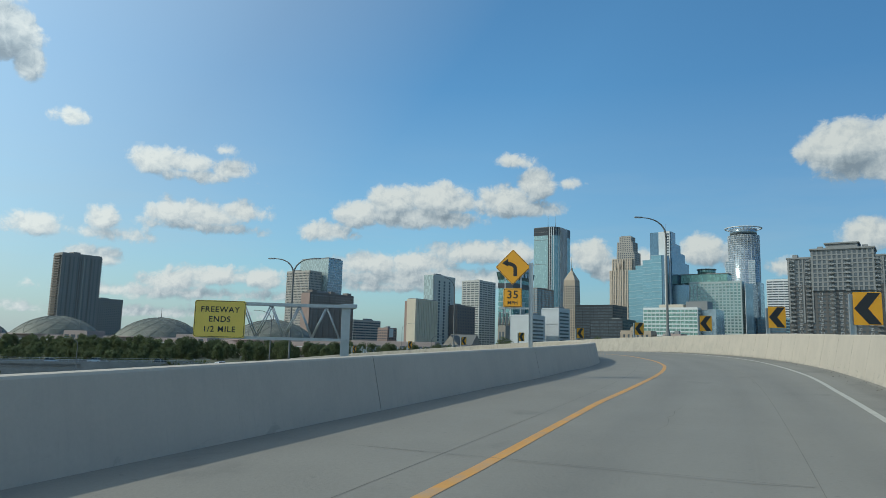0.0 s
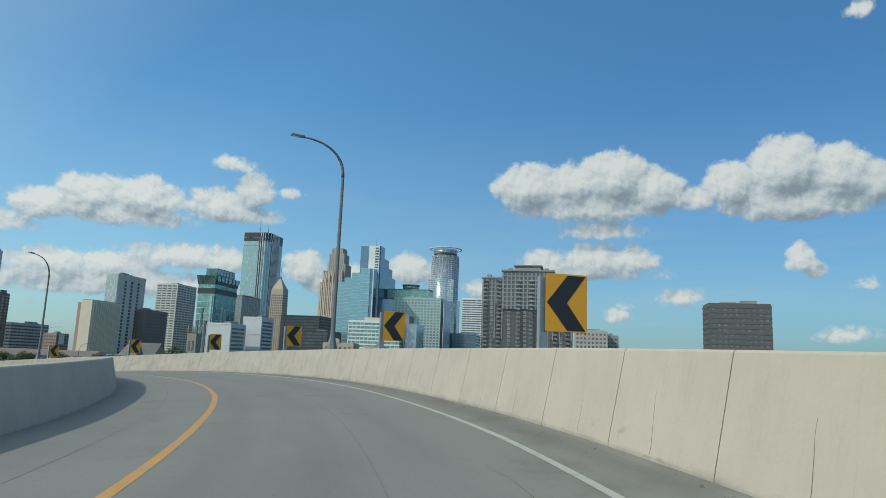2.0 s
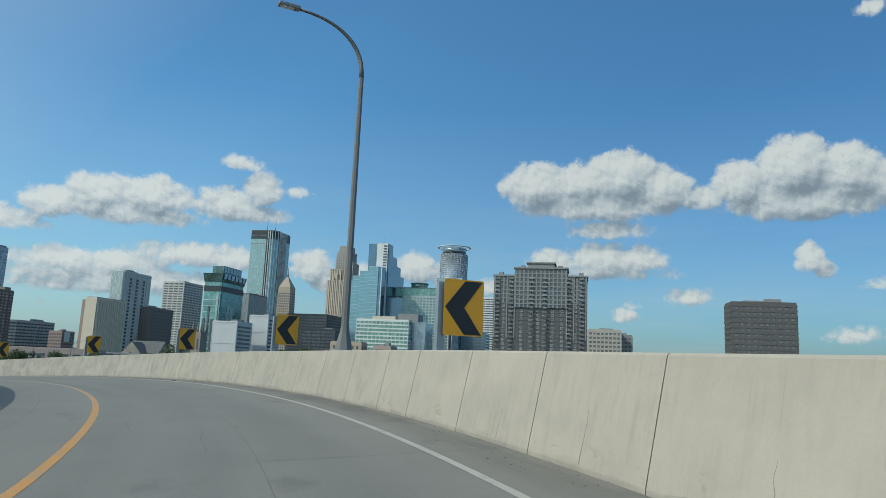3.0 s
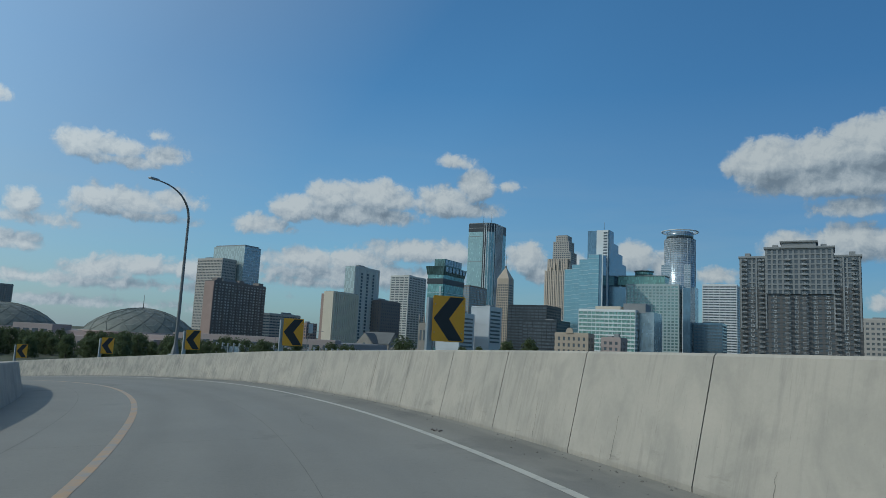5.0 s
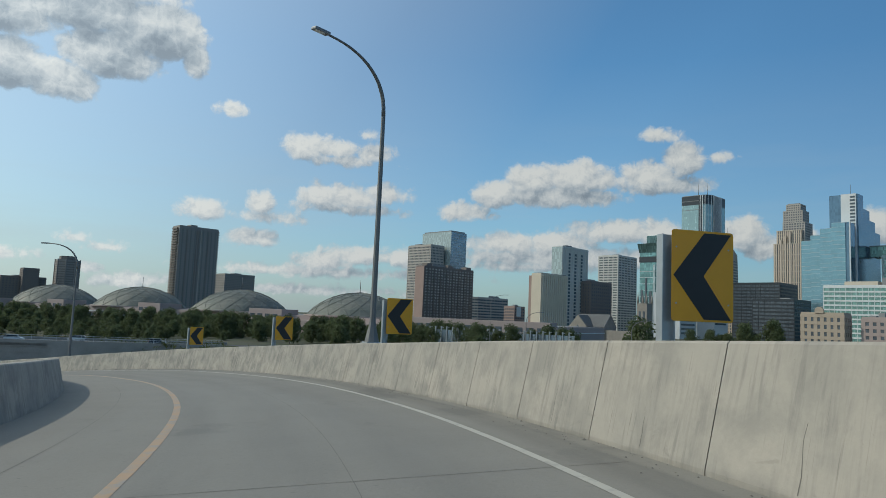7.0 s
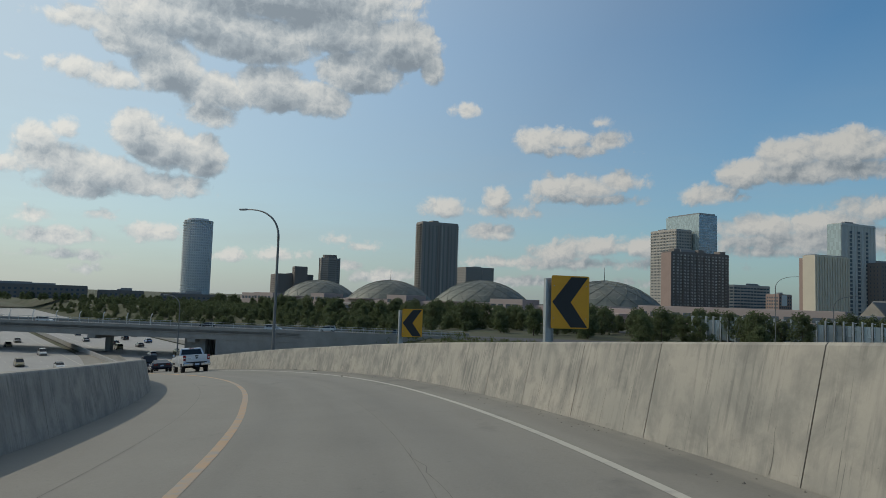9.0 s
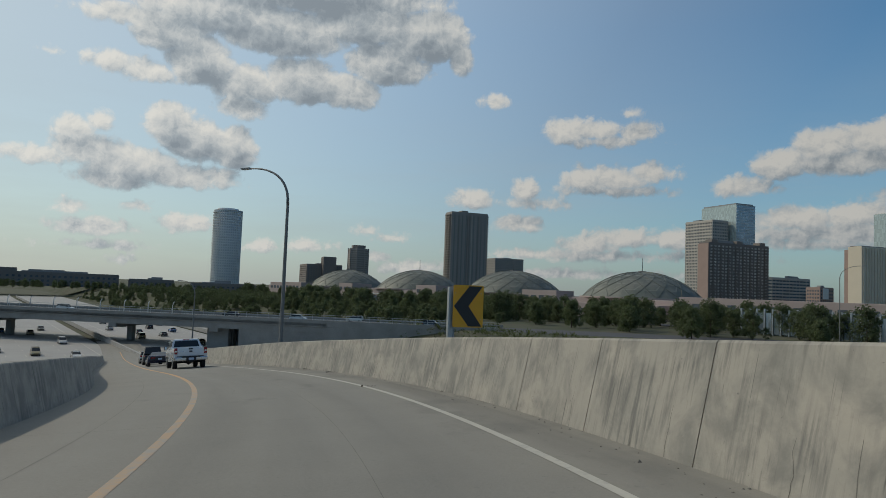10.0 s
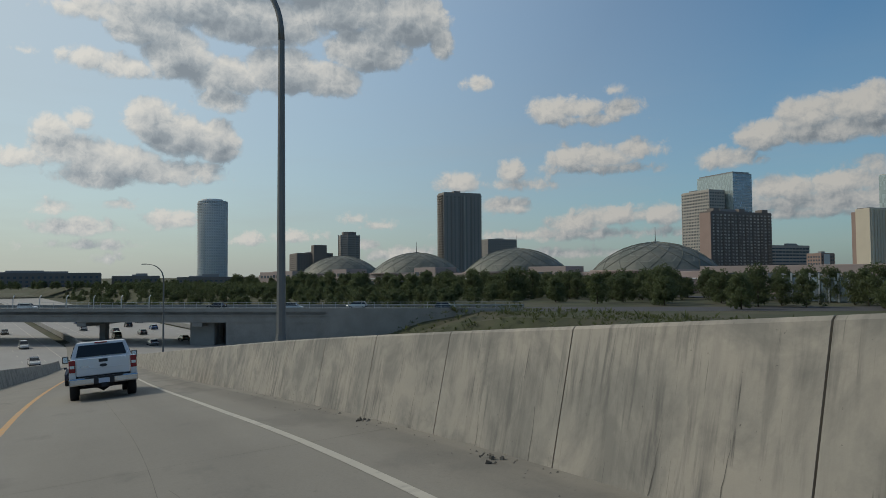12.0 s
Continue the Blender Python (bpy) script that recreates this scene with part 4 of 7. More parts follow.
def storeys(ob, x0, x1, y0, y1, z0, z1, wall, glass, floor=3.7, band=1.5, bay=3.2, pier_w=1.0, out=0.35, core="window_wall", piers="both", first=None):
    """A glazed block with a proud band at every floor and proud piers between the windows."""
    part(core, box_bm(x0, x1, y0, y1, z0, z1), glass, ob)
    n = max(1, round((z1 - z0) / floor))
    fh = (z1 - z0) / n
    if band:
        bm = ring_bm(x0, x1, y0, y1, 0, band, out)
        first_ob = part("spandrel", bm, wall, ob)
        first_ob.location.z = z0 + fh - band
        for k in range(1, n):
            o = part("spandrel", first_ob.data, None, ob)
            o.location.z = z0 + fh * (k + 1) - band
    if pier_w and piers:
        depth = out * 0.8
        px = bmesh.new()
        add_box(px, -pier_w / 2, pier_w / 2, -depth, 0, 0, z1 - z0 - 0.02)
        mesh_x = None
        nx = max(1, round((x1 - x0) / bay))
        ny = max(1, round((y1 - y0) / bay))
        spots = []
        if piers in ("both", "front"):
            spots += [(x0 + pier_w / 2 + (x1 - x0 - pier_w) * k / nx, y0, 0) for k in range(nx + 1)]
        if piers in ("both", "side"):
            spots += [(x1, y0 + pier_w / 2 + (y1 - y0 - pier_w) * k / ny, 90) for k in range(ny + 1)]
            spots += [(x0, y0 + pier_w / 2 + (y1 - y0 - pier_w) * k / ny, -90) for k in range(ny + 1)]
        for x, y, r in spots:
            if mesh_x is None:
                o = part("pier", px, wall, ob)
                mesh_x = o.data
            else:
                o = part("pier", mesh_x, None, ob)
            o.matrix_local = Matrix.Translation((x, y, z0)) @ Matrix.Rotation(radians(r), 4, "Z")


def roof(ob, x0, x1, y0, y1, z, wall, h=1.2, seed=1, kit=True):
    part("parapet", ring_bm(x0 + 0.4, x1 - 0.4, y0 + 0.4, y1 - 0.4, z, z + h, 0.4), wall, ob)
    part("roof_slab", box_bm(x0 + 0.4, x1 - 0.4, y0 + 0.4, y1 - 0.4, z, z + 0.25), M["roof_grey"], ob)
    r = random.Random(seed)
    if kit:
        w, d = x1 - x0, y1 - y0
        for k in range(r.randint(2, 3)):
            a, b = r.uniform(0.15, 0.6), r.uniform(0.15, 0.6)
            part("plant_room", box_bm(x0 + w * a, x0 + w * (a + 0.25), y0 + d * b, y0 + d * (b + 0.25), z, z + r.uniform(2.0, 4.0), 0.1), M["stucco_grey"], ob)


def block(name, label, c, w, d, top, wall, glass, seed=1, base=None, turn=CITY, kit=True, **k):
    """A plain tower: near corner c, width w to the left, depth d along the right-hand side, roof at height top."""
    ob = thing(name, city_frame(*c, base, turn), label, "building", "skyline")
    h = top - (GROUND if base is None else base)
    storeys(ob, -w, 0, 0, d, 0, h - 0.6, wall, glass, **k)
    roof(ob, -w, 0, 0, d, h - 0.6, wall, seed=seed, kit=kit)
    return ob, h


# ---- towers of the skyline ----
def striped_tower():
    """Tall slab with chamfered corners, mirror faces, black-and-white fins and a dark crown."""
    ob = thing("striped_glass_skyscraper", city_frame(219, 1308), "tall blue-green glass skyscraper with striped fins and dark crown", "skyscraper", "skyline")
    h = 231 - GROUND
    w, d, c = 50, 74, 13
    plan = [(-w, 0), (-c, 0), (-c * 0.5, c * 0.2), (0, c), (0, d - c), (-c, d), (-w + c, d), (-w, d - c)]
    part("glass_shaft", prism_bm(plan, 0, h - 17), M["glass_sea"], ob)
    part("crown", prism_bm([(x * 1.004, y * 1.004) for x, y in plan], h - 17, h - 1), M["black_band"], ob)
    part("crown_band", prism_bm([(x * 1.01, y * 1.01) for x, y in plan], h - 10.5, h - 9.3), M["stucco_grey"], ob)
    part("roof_slab", prism_bm([(x * 0.98, y * 0.98) for x, y in plan], h - 1, h), M["stucco_grey"], ob)
    for k in range(5):
        a = k / 4
        x, y = -c * 1.3 + c * 1.1 * a, -0.2 + c * 0.9 * a * a
        part("dark_strip", box_bm(x - 1.7, x + 1.0, y - 0.9, y + 0.4, 0, h - 1), M["black_band"], ob)
        part("white_fin", box_bm(x + 1.0, x + 1.9, y - 1.2, y + 0.4, 0, h - 1), M["white_panel"], ob)
    part("dark_face", box_bm(-0.2, 0.5, c, 46, 0, h - 1), M["black_band"], ob)
    for k in range(8):
        part("white_fin", box_bm(0.5, 1.5, c + 1.5 + k * 4.1, c + 2.6 + k * 4.1, 0, h - 1), M["white_panel"], ob)
    for k in range(3):
        part("floor_line", box_bm(-w + 0.5, -c - 0.5, -0.15, 0.1, h - 26 - k * 48, h - 25.2 - k * 48), M["stucco_grey"], ob)
    for x, y in ((-34, 30), (-22, 40)):
        bm = bmesh.new()
        add_tube(bm, [(x, y, h), (x, y, h + 14), (x, y, h + 28)], [0.6, 0.4, 0.15], 8)
        part("antenna", bm, M["pole"], ob)


def obelisk_tower():
    """Tapered stone tower with a pyramid top and mast."""
    ob = thing("stone_obelisk_tower", city_frame(217, 1114), "tapered tan limestone obelisk tower with a pyramid roof", "skyscraper", "skyline")
    h, w = 108 - GROUND, 24.0

    def shaft(inset, z0, z1, grow):
        bm = bmesh.new()
        lo, hi = inset, inset + grow
        a = [bm.verts.new(p) for p in ((-w + lo, lo, z0), (-lo, lo, z0), (-lo, w - lo, z0), (-w + lo, w - lo, z0))]
        b = [bm.verts.new(p) for p in ((-w + hi, hi, z1), (-hi, hi, z1), (-hi, w - hi, z1), (-w + hi, w - hi, z1))]
        for k in range(4):
            bm.faces.new((a[k], a[(k + 1) % 4], b[(k + 1) % 4], b[k]))
        bm.faces.new(b)
        bm.faces.new(a[::-1])
        return bm
    part("shaft", shaft(0, 0, h, 2.2), M["obelisk_stone"], ob)
    part("pyramid_roof", shaft(2.2, h, h + 17, 8.4), M["obelisk_stone"], ob)
    part("lantern", box_bm(-w / 2 - 1.3, -w / 2 + 1.3, w / 2 - 1.3, w / 2 + 1.3, h + 16, h + 21, 0.2), M["brick_dark"], ob)
    bm = bmesh.new()
    add_tube(bm, [(-w / 2, w / 2, h + 20), (-w / 2, w / 2, h + 40)], [0.5, 0.2], 8)
    part("mast", bm, M["pole"], ob)
    win = None
    for side in (0, 1):
        for k in range(6):
            for f in range(26):
                z = 6 + f * 4.0
                t = 2.2 * z / h
                u = (k + 0.75) / 6.5
                if win is None:
                    win = part("window", box_bm(-0.9, 0.9, -0.08, 0.3, 0, 2.4), M["glass_dark"], ob)
                    o = win
                else:
                    o = part("window", win.data, None, ob)
                if side == 0:
                    o.location = (-w + t + (w - 2 * t) * u, t, z)
                else:
                    o.matrix_local = Matrix.Translation((-t, t + (w - 2 * t) * u, z)) @ Matrix.Rotation(radians(90), 4, "Z")


def deco_tower():
    """Stepped tan tower with vertical piers, a right side coloured grey for shade and set-back grey shoulders."""
    ob = thing("stepped_stone_skyscraper", city_frame(352, 1268), "stepped tan stone skyscraper with vertical ribs and a grey crown", "skyscraper", "skyline")
    h = 210 - GROUND
    storeys(ob, -42, 0, 0, 36, 0, h * 0.70, M["stone_tan"], M["glass_dark"], floor=9, band=0.9, bay=3.6, pier_w=1.9, out=0.8)
    storeys(ob, -38, 0, 2, 34, h * 0.70, h * 0.80, M["stone_tan"], M["glass_dark"], floor=6, band=0.9, bay=3.6, pier_w=1.9, out=0.6)
    # grey stone on the right-hand face puts its shade into the colour
    storeys(ob, -30, 4, 6, 40, 0, h * 0.86, M["stone_grey"], M["glass_dark"], floor=4, band=1.6, bay=4, pier_w=1.4, out=0.4)
    storeys(ob, -30, 0, 8, 36, h * 0.80, h * 0.95, M["stone_grey"], M["glass_dark"], floor=4, band=1.8, bay=4, pier_w=1.6, out=0.4)
    storeys(ob, -26, -4, 10, 34, h * 0.95, h, M["stone_grey"], M["glass_dark"], floor=4, band=1.8, bay=4, pier_w=1.6, out=0.4)
    part("roof_ridge", box_bm(-24, -6, 12, 32, h, h + 1.5, 0.3), M["stucco_grey"], ob)
    for k in range(4):
        part("buttress", box_bm(-39 + k * 7.0, -36.5 + k * 7.0, -1.6, 0.2, 0, h * (0.70 + 0.03 * k), 0.2), M["stone_tan"], ob)


def stair_glass_tower():
    """Two glass slabs with stepped tops: a pale blue one in front, a dark one behind, a white fin between."""
    ob = thing("stepped_blue_glass_tower", city_frame(307, 922), "blue mirror-glass office tower with stair-stepped top", "skyscraper", "skyline")
    h = 162 - GROUND
    tops = [(-52, -42, 107), (-42, -32, 113), (-32, -20, 120), (-20, -6, 126)]
    for x0, x1, t in tops:
        part("glass_slab", box_bm(x0, x1, -12, 10, 0, t - GROUND), M["glass_blue"], ob)
    # navy on this edge and the slabs behind paints in a dark reflection
    part("edge_slab", box_bm(-6, -2, -11, 8, 0, 126 - GROUND), M["glass_navy"], ob)
    part("white_fin", box_bm(-17, -1.5, 12, 15, 0, h), M["white_panel"], ob)
    for k in range(12):
        z = h - 3.5 - k * 3.9
        part("fin_window", box_bm(-7.5, -2.5, 11.7, 12.1, z - 1.2, z + 0.8), M["glass_dark"], ob)
    for y0, y1, t in ((15, 34, h), (34, 58, 147 - GROUND), (58, 80, 136 - GROUND), (80, 100, 124 - GROUND)):
        part("dark_slab", box_bm(-30, 0, y0, y1, 0, t), M["glass_navy"], ob)
    part("corner_rib", box_bm(-2.2, -1.0, -11.5, -10, 0, 126 - GROUND), M["white_panel"], ob)
    for x0, x1, t in tops:
        for k in range(24):
            z = t - GROUND - 0.2 - 4.9 * k
            if z > 20:
                part("mullion", box_bm(x0, x1, -12.1, -11.95, z - 0.25, z), M["silver_panel"], ob)
    bm = bmesh.new()
    add_tube(bm, [(-9, 20, h), (-9, 20, h + 12)], 0.2, 6)
    part("mast", bm, M["pole"], ob)


def halo_tower():
    """Round glass tower over a square shaft, with a flat ring crown on struts."""
    ob = thing("round_glass_tower_with_ring", city_frame(547, 1187), "round silver-glass tower with an open ring crown on a square shaft", "skyscraper", "skyline")
    zc, zr = 205 - GROUND, 219 - GROUND
    storeys(ob, -49, 0, 0, 42, 0, 158 - GROUND, M["silver_panel"], M["glass_grey"], floor=3.9, band=0.9, bay=4.9, pier_w=0.35, out=0.2)
    cx, cy, r = -22, 24, 26.5
    for k, (z0, z1, rad, nm) in enumerate(((0, zc, r, "round_shaft"), (zc, zr - 1, r * 0.86, "crown_drum"))):
        bm = bmesh.new()
        add_tube(bm, [(cx, cy, z0), (cx, cy, z1)], rad, 48)
        part(nm, bm, M["glass_grey"], ob)
    for k in range(50):
        z = zc - 3.9 * k
        bm = bmesh.new()
        add_tube(bm, [(cx, cy, z - 0.7), (cx, cy, z)], r + 0.12, 48)
        part("floor_ring", bm, M["silver_panel"], ob)
    for k in range(28):
        a = 2 * math.pi * k / 28
        x, y = cx + (r + 0.1) * math.cos(a), cy + (r + 0.1) * math.sin(a)
        part("mullion", box_bm(-0.2, 0.2, -0.2, 0.2, 90, zc, 0, Matrix.Translation((x, y, 0))), M["silver_panel"], ob)
        bm = bmesh.new()
        add_tube(bm, [(cx + r * 0.8 * math.cos(a), cy + r * 0.8 * math.sin(a), zr - 4), (cx + r * 1.16 * math.cos(a), cy + r * 1.16 * math.sin(a), zr)], 0.35, 6)
        part("crown_strut", bm, M["white_panel"], ob)
    bm = bmesh.new()
    pts = [(cx + r * 1.16 * math.cos(2 * math.pi * k / 48), cy + r * 1.16 * math.sin(2 * math.pi * k / 48), zr) for k in range(49)]
    add_tube(bm, pts, 1.1, 8, cap=False)
    part("crown_ring", bm, M["silver_panel"], ob)
    part("corner_shaft", box_bm(0, 6, 8, 44, 0, 120 - GROUND), M["glass_grey"], ob)


def facet_tower():
    """Teal glass tower with darker crown, irregular bays that imitate reflections and a set-back top."""
    ob = thing("teal_glass_tower", city_frame(96, 938), "teal glass tower with flared dark crown, uneven panels and painted reflections", "skyscraper", "skyline")
    h = 99 - GROUND
    part("shaft", box_bm(-23, 0, 1, 58, 0, h - 21), M["glass_teal"], ob)
    part("dark_band", box_bm(-23.6, 0.6, 0.4, 58.6, h - 21, h - 14), M["black_band"], ob)
    part("glass_band", box_bm(-23.2, 0.2, 0.8, 58, h - 14, h - 9), M["glass_teal"], ob)
    bm = bmesh.new()
    a = [bm.verts.new(p) for p in ((-23.6, 0, h - 9), (0.6, 0, h - 9), (0.6, 59, h - 9), (-23.6, 59, h - 9))]
    b = [bm.verts.new(p) for p in ((-25.5, -1.5, h + 2), (2.5, -1.5, h + 2), (2.5, 61, h + 2), (-25.5, 61, h + 2))]
    for k in range(4):
        bm.faces.new((a[k], a[(k + 1) % 4], b[(k + 1) % 4], b[k]))
    bm.faces.new(b)
    part("flared_crown", bm, M["crown_glass"], ob)
    part("top_house", box_bm(-16, 0, 4, 50, h + 2, h + 12, 0.3), M["crown_glass"], ob)
    # upright bays in other glass colours imitate reflections on the faces
    r = random.Random(8)
    for k in range(7):
        y = 3 + k * 8
        z0, z1 = r.uniform(8, 20), r.uniform(45, h - 22)
        part("glass_bay", box_bm(0, 0.9, y, y + r.uniform(4, 7.5), z0, z1), r.choice((M["glass_grey"], M["glass_aqua"], M["glass_teal"])), ob)
    for k in range(4):
        x = -21 + k * 5.4
        part("glass_bay", box_bm(x, x + r.uniform(1.5, 4), 0.2, 1, r.uniform(5, 15), r.uniform(50, h - 22)), r.choice((M["glass_dark"], M["glass_aqua"])), ob)
    for k in range(6):
        part("crown_panel", box_bm(2.45, 2.75, 2 + k * 9.5, 9 + k * 9.5, h - 5, h + 1.5), M["glass_grey"], ob)
        part("crown_panel", box_bm(0.0, 0.3, 5 + k * 7.5, 11 + k * 7.5, h + 4, h + 11), M["glass_grey"], ob)
    for k in range(10):
        part("floor_line", box_bm(-23.2, 0.25, 0.75, 58.2, 8 + k * 7.6, 8.5 + k * 7.6), M["silver_panel"], ob)


striped_tower()
obelisk_tower()
deco_tower()
stair_glass_tower()
halo_tower()
facet_tower()

# plainer blocks: name, label, near corner, width, depth, top, wall, glass, options
ob, _ = block("brick_apartment_tower", "red-brown brick apartment slab with rows of small windows", (-150, 768), 13, 72, 53, M["brick_deep"], M["glass_pale"], 3, floor=2.9, band=1.35, bay=4.5, pier_w=1.7, out=0.3)
# lighter brick on the sunward end puts sunlight into its red colour
part("end_wall", box_bm(-13.2, 0.2, -0.9, -0.45, 0, 62), M["brick_red"], ob)
bal = None
for k in range(8):
    for f in range(20):
        if bal is None:
            bal = o = part("balcony", box_bm(0.3, 1.5, -1.3, 1.3, 0, 1.1), M["brick_deep"], ob)
        else:
            o = part("balcony", bal.data, None, ob)
        o.location = (0, 4.5 + k * 9.0, 3.1 + f * 2.9)
for y in (4, 34, 62):
    part("stair_head", box_bm(-9, -1, y, y + 7, 62, 66, 0.1), M["brick_dark"], ob)
ob = thing("mirror_glass_tower", city_frame(-182, 1064), "pale blue mirror-glass office tower with a flat top", "building", "skyline")
part("front_face", box_bm(-63, 0, 0.2, 32, 0, 127 - GROUND), M["glass_aqua"], ob)
part("side_face", box_bm(0, 0.6, 0.2, 32, 0, 126 - GROUND), M["glass_grey"], ob)
part("roof_rail", ring_bm(-60, -2, 2, 30, 127 - GROUND, 129 - GROUND, 0.4), M["stucco_grey"], ob)
for k in range(16):
    part("floor_line", box_bm(0, 0.9, 0, 32.2, 136 - 4 * k, 136.6 - 4 * k), M["silver_panel"], ob)
block("ribbed_office_tower", "pale ribbed concrete office block with dark window bands", (-207, 1045), 50, 26, 105, M["stone_grey"], M["glass_mid"], 4, floor=4.0, band=2.0, bay=3.0, pier_w=0.7, out=0.5)
block("low_banded_office", "grey low office block with dark window bands", (-139, 1069), 20, 65, 32, M["stone_grey"], M["glass_dark"], 5, floor=4.2, band=2.2, bay=6, pier_w=0.3, out=0.4)
ob, _ = block("small_red_office", "small reddish office block with a white billboard", (-83, 1040), 19, 22, 20, M["brick_red"], M["glass_dark"], 6, floor=4, band=2.0, bay=4, pier_w=1.2)
part("billboard", box_bm(0.5, 1.0, 4, 13, 16, 29), M["white_panel"], ob)
ob = thing("cream_blank_block", city_frame(-30, 754), "cream windowless concrete block with ribbed grey side", "building", "skyline")
part("front_wall", box_bm(-12, 0, 0, 42, 0, 48 - GROUND, 0.2), M["stone_cream"], ob)
part("brick_return", box_bm(-17, -12.05, 2, 34, 0, 46 - GROUND, 0.2), M["brick_red"], ob)
part("roof_slab", box_bm(-11, -1, 1, 41, 48 - GROUND, 48.6 - GROUND), M["roof_grey"], ob)
for k in range(13):
    part("side_rib", box_bm(0, 0.8, 1.5 + k * 3.2, 3.2 + k * 3.2, 4, 47 - GROUND), M["stone_cream"], ob)
ob, h = block("grey_concrete_tower", "grey concrete hospital tower with narrow window strips", (-11.8, 815), 13.2, 45.6, 81, M["concrete_rib"], M["concrete_rib"], 7, floor=20, band=1.0, bay=4.5, pier_w=2.2, out=0.6)
part("glass_corner", box_bm(-13.7, -0.2, -0.75, 0, 40, h), M["glass_aqua"], ob)
for k in range(3):
    for f in range(21):
        part("window_slot", box_bm(0.3, 0.75, 10 + k * 11, 13 + k * 11, 8 + f * 3.7, 10.4 + f * 3.7), M["glass_dark"], ob)
block("brown_brick_block", "dark brown brick block", (18, 835), 12, 40, 46, M["brick_deep"], M["glass_dark"], 8, floor=3.6, band=1.9, bay=4, pier_w=2.2)
block("white_banded_tower", "white office tower with dark window bands and open top floor", (63, 1180), 36, 54, 109, M["concrete_rib"], M["glass_mid"], 9, floor=4.0, band=1.9, bay=9, pier_w=1.4, out=0.5)
block("dark_glass_block", "dark grey glass block", (156, 1125), 30, 62, 94, M["brick_dark"], M["glass_grey"], 10, floor=4, band=1.3, bay=5, pier_w=0.5)
for c, w, d, top in (((98, 750), 27, 32, 33), ((134, 786), 22, 30, 43)):
    ob, h = block("silver_panel_block", "pale silver panel block with dark ribbon windows", c, w, d, top, M["silver_panel"], M["silver_panel"], 11, floor=20, band=0.3, bay=40, pier_w=0.4)
    for k in range(9):
        part("ribbon_window", box_bm(0.2, 0.5, 2, d - 4, h - 6 - k * 4, h - 4.2 - k * 4), M["glass_dark"], ob)
block("teal_hotel_block", "teal-green glass and pale grid hospital block", (399, 907), 68, 50, 92, M["hotel_grid"], M["glass_teal"], 12, floor=4, band=1.7, bay=5, pier_w=1.6, out=0.4)
ob = thing("teal_glass_block", city_frame(388, 925, 92), "teal glass upper block with a round roof drum", "building", "skyline")
part("upper_glass", box_bm(-62, 0, 0, 26, 0, 12), M["glass_green"], ob)
part("roof_plate", box_bm(-63, 1, -1, 27, 12, 13, 0.2), M["stucco_grey"], ob)
bm = bmesh.new()
add_tube(bm, [(-30, 12, 13), (-30, 12, 19)], 12, 32)
part("roof_drum", bm, M["glass_green"], ob)
bm = bmesh.new()
add_tube(bm, [(-30, 12, 19), (-30, 12, 20)], 13, 32)
part("drum_rim", bm, M["stucco_grey"], ob)
ob = thing("dark_side_slab", city_frame(404, 905), "dark navy glass slab beside the hospital block", "building", "skyline")
part("glass_wall", box_bm(0, 9, -4, 30, 0, 88 - GROUND), M["glass_navy"], ob)
part("white_edge", box_bm(-0.6, 0, -4.4, -3, 0, 90 - GROUND), M["white_panel"], ob)
ob, h = block("green_banded_office", "pale green glass office with white floor bands", (288, 770), 62, 46, 47, M["white_panel"], M["glass_green"], 13, floor=4.4, band=1.5, bay=4.8, pier_w=0.35, out=0.4, kit=False)
part("penthouse", box_bm(-46, -18, 8, 30, h, h + 4.5, 0.2), M["stone_cream"], ob)
part("penthouse", box_bm(-16, 8, 12, 36, h - 2, h + 8, 0.2), M["stucco_grey"], ob)
ob = thing("glass_wing", city_frame(296, 780), "blue-grey glass wing of the green office", "building", "skyline")
part("glass_wall", box_bm(0, 16, 0, 40, 0, 46 - GROUND), M["glass_grey"], ob)
ob, h = block("small_stone_school", "small cream stone building with an arched gable", (168, 551), 25, 14, 14, M["obelisk_stone"], M["glass_dark"], 14, floor=4.6, band=2.0, bay=4.2, pier_w=2.2, kit=False)
bm = bmesh.new()
arch = [(-2.6, 0)] + [(2.6 * math.cos(radians(180 - a)), 1.5 + 2.6 * math.sin(radians(a))) for a in range(0, 181, 20)] + [(2.6, 0)]
part("gable", moved(plate_bm(arch, -0.7, 0.6), Matrix.Translation((-14, 0, h))), M["obelisk_stone"], ob)
ob, h = block("small_stone_annex", "small brown stone annex with flat roof", (190, 545), 14, 18, 12, M["pink_stone"], M["glass_dark"], 15, floor=4.6, band=2.0, bay=4.2, pier_w=2.0)
block("white_grid_tower", "white concrete grid office tower with a dark rooftop", (543, 1028), 48, 34, 110, M["white_panel"], M["glass_dark"], 16, floor=3.9, band=2.0, bay=7.6, pier_w=0.5, out=0.5)
block("grey_sliver_tower", "slender grey office tower", (505, 1130), 22, 22, 92, M["brick_grey"], M["glass_dark"], 17, floor=3.9, band=1.5, bay=4, pier_w=1)
block("dark_low_office", "dark glass low office with lit sign band", (252, 1010), 60, 60, 62, M["black_band"], M["glass_dark"], 18, floor=4.2, band=1.7, bay=6, pier_w=0.4)
block("black_low_office", "black glass low office block", (232, 880), 44, 50, 36, M["black_band"], M["glass_dark"], 19, floor=4.2, band=1.6, bay=6, pier_w=0.4)
block("dark_blue_midrise", "dark blue glass midrise", (448, 890), 34, 40, 44, M["glass_navy"], M["glass_dark"], 20, floor=4, band=1.6, bay=4, pier_w=0.6)
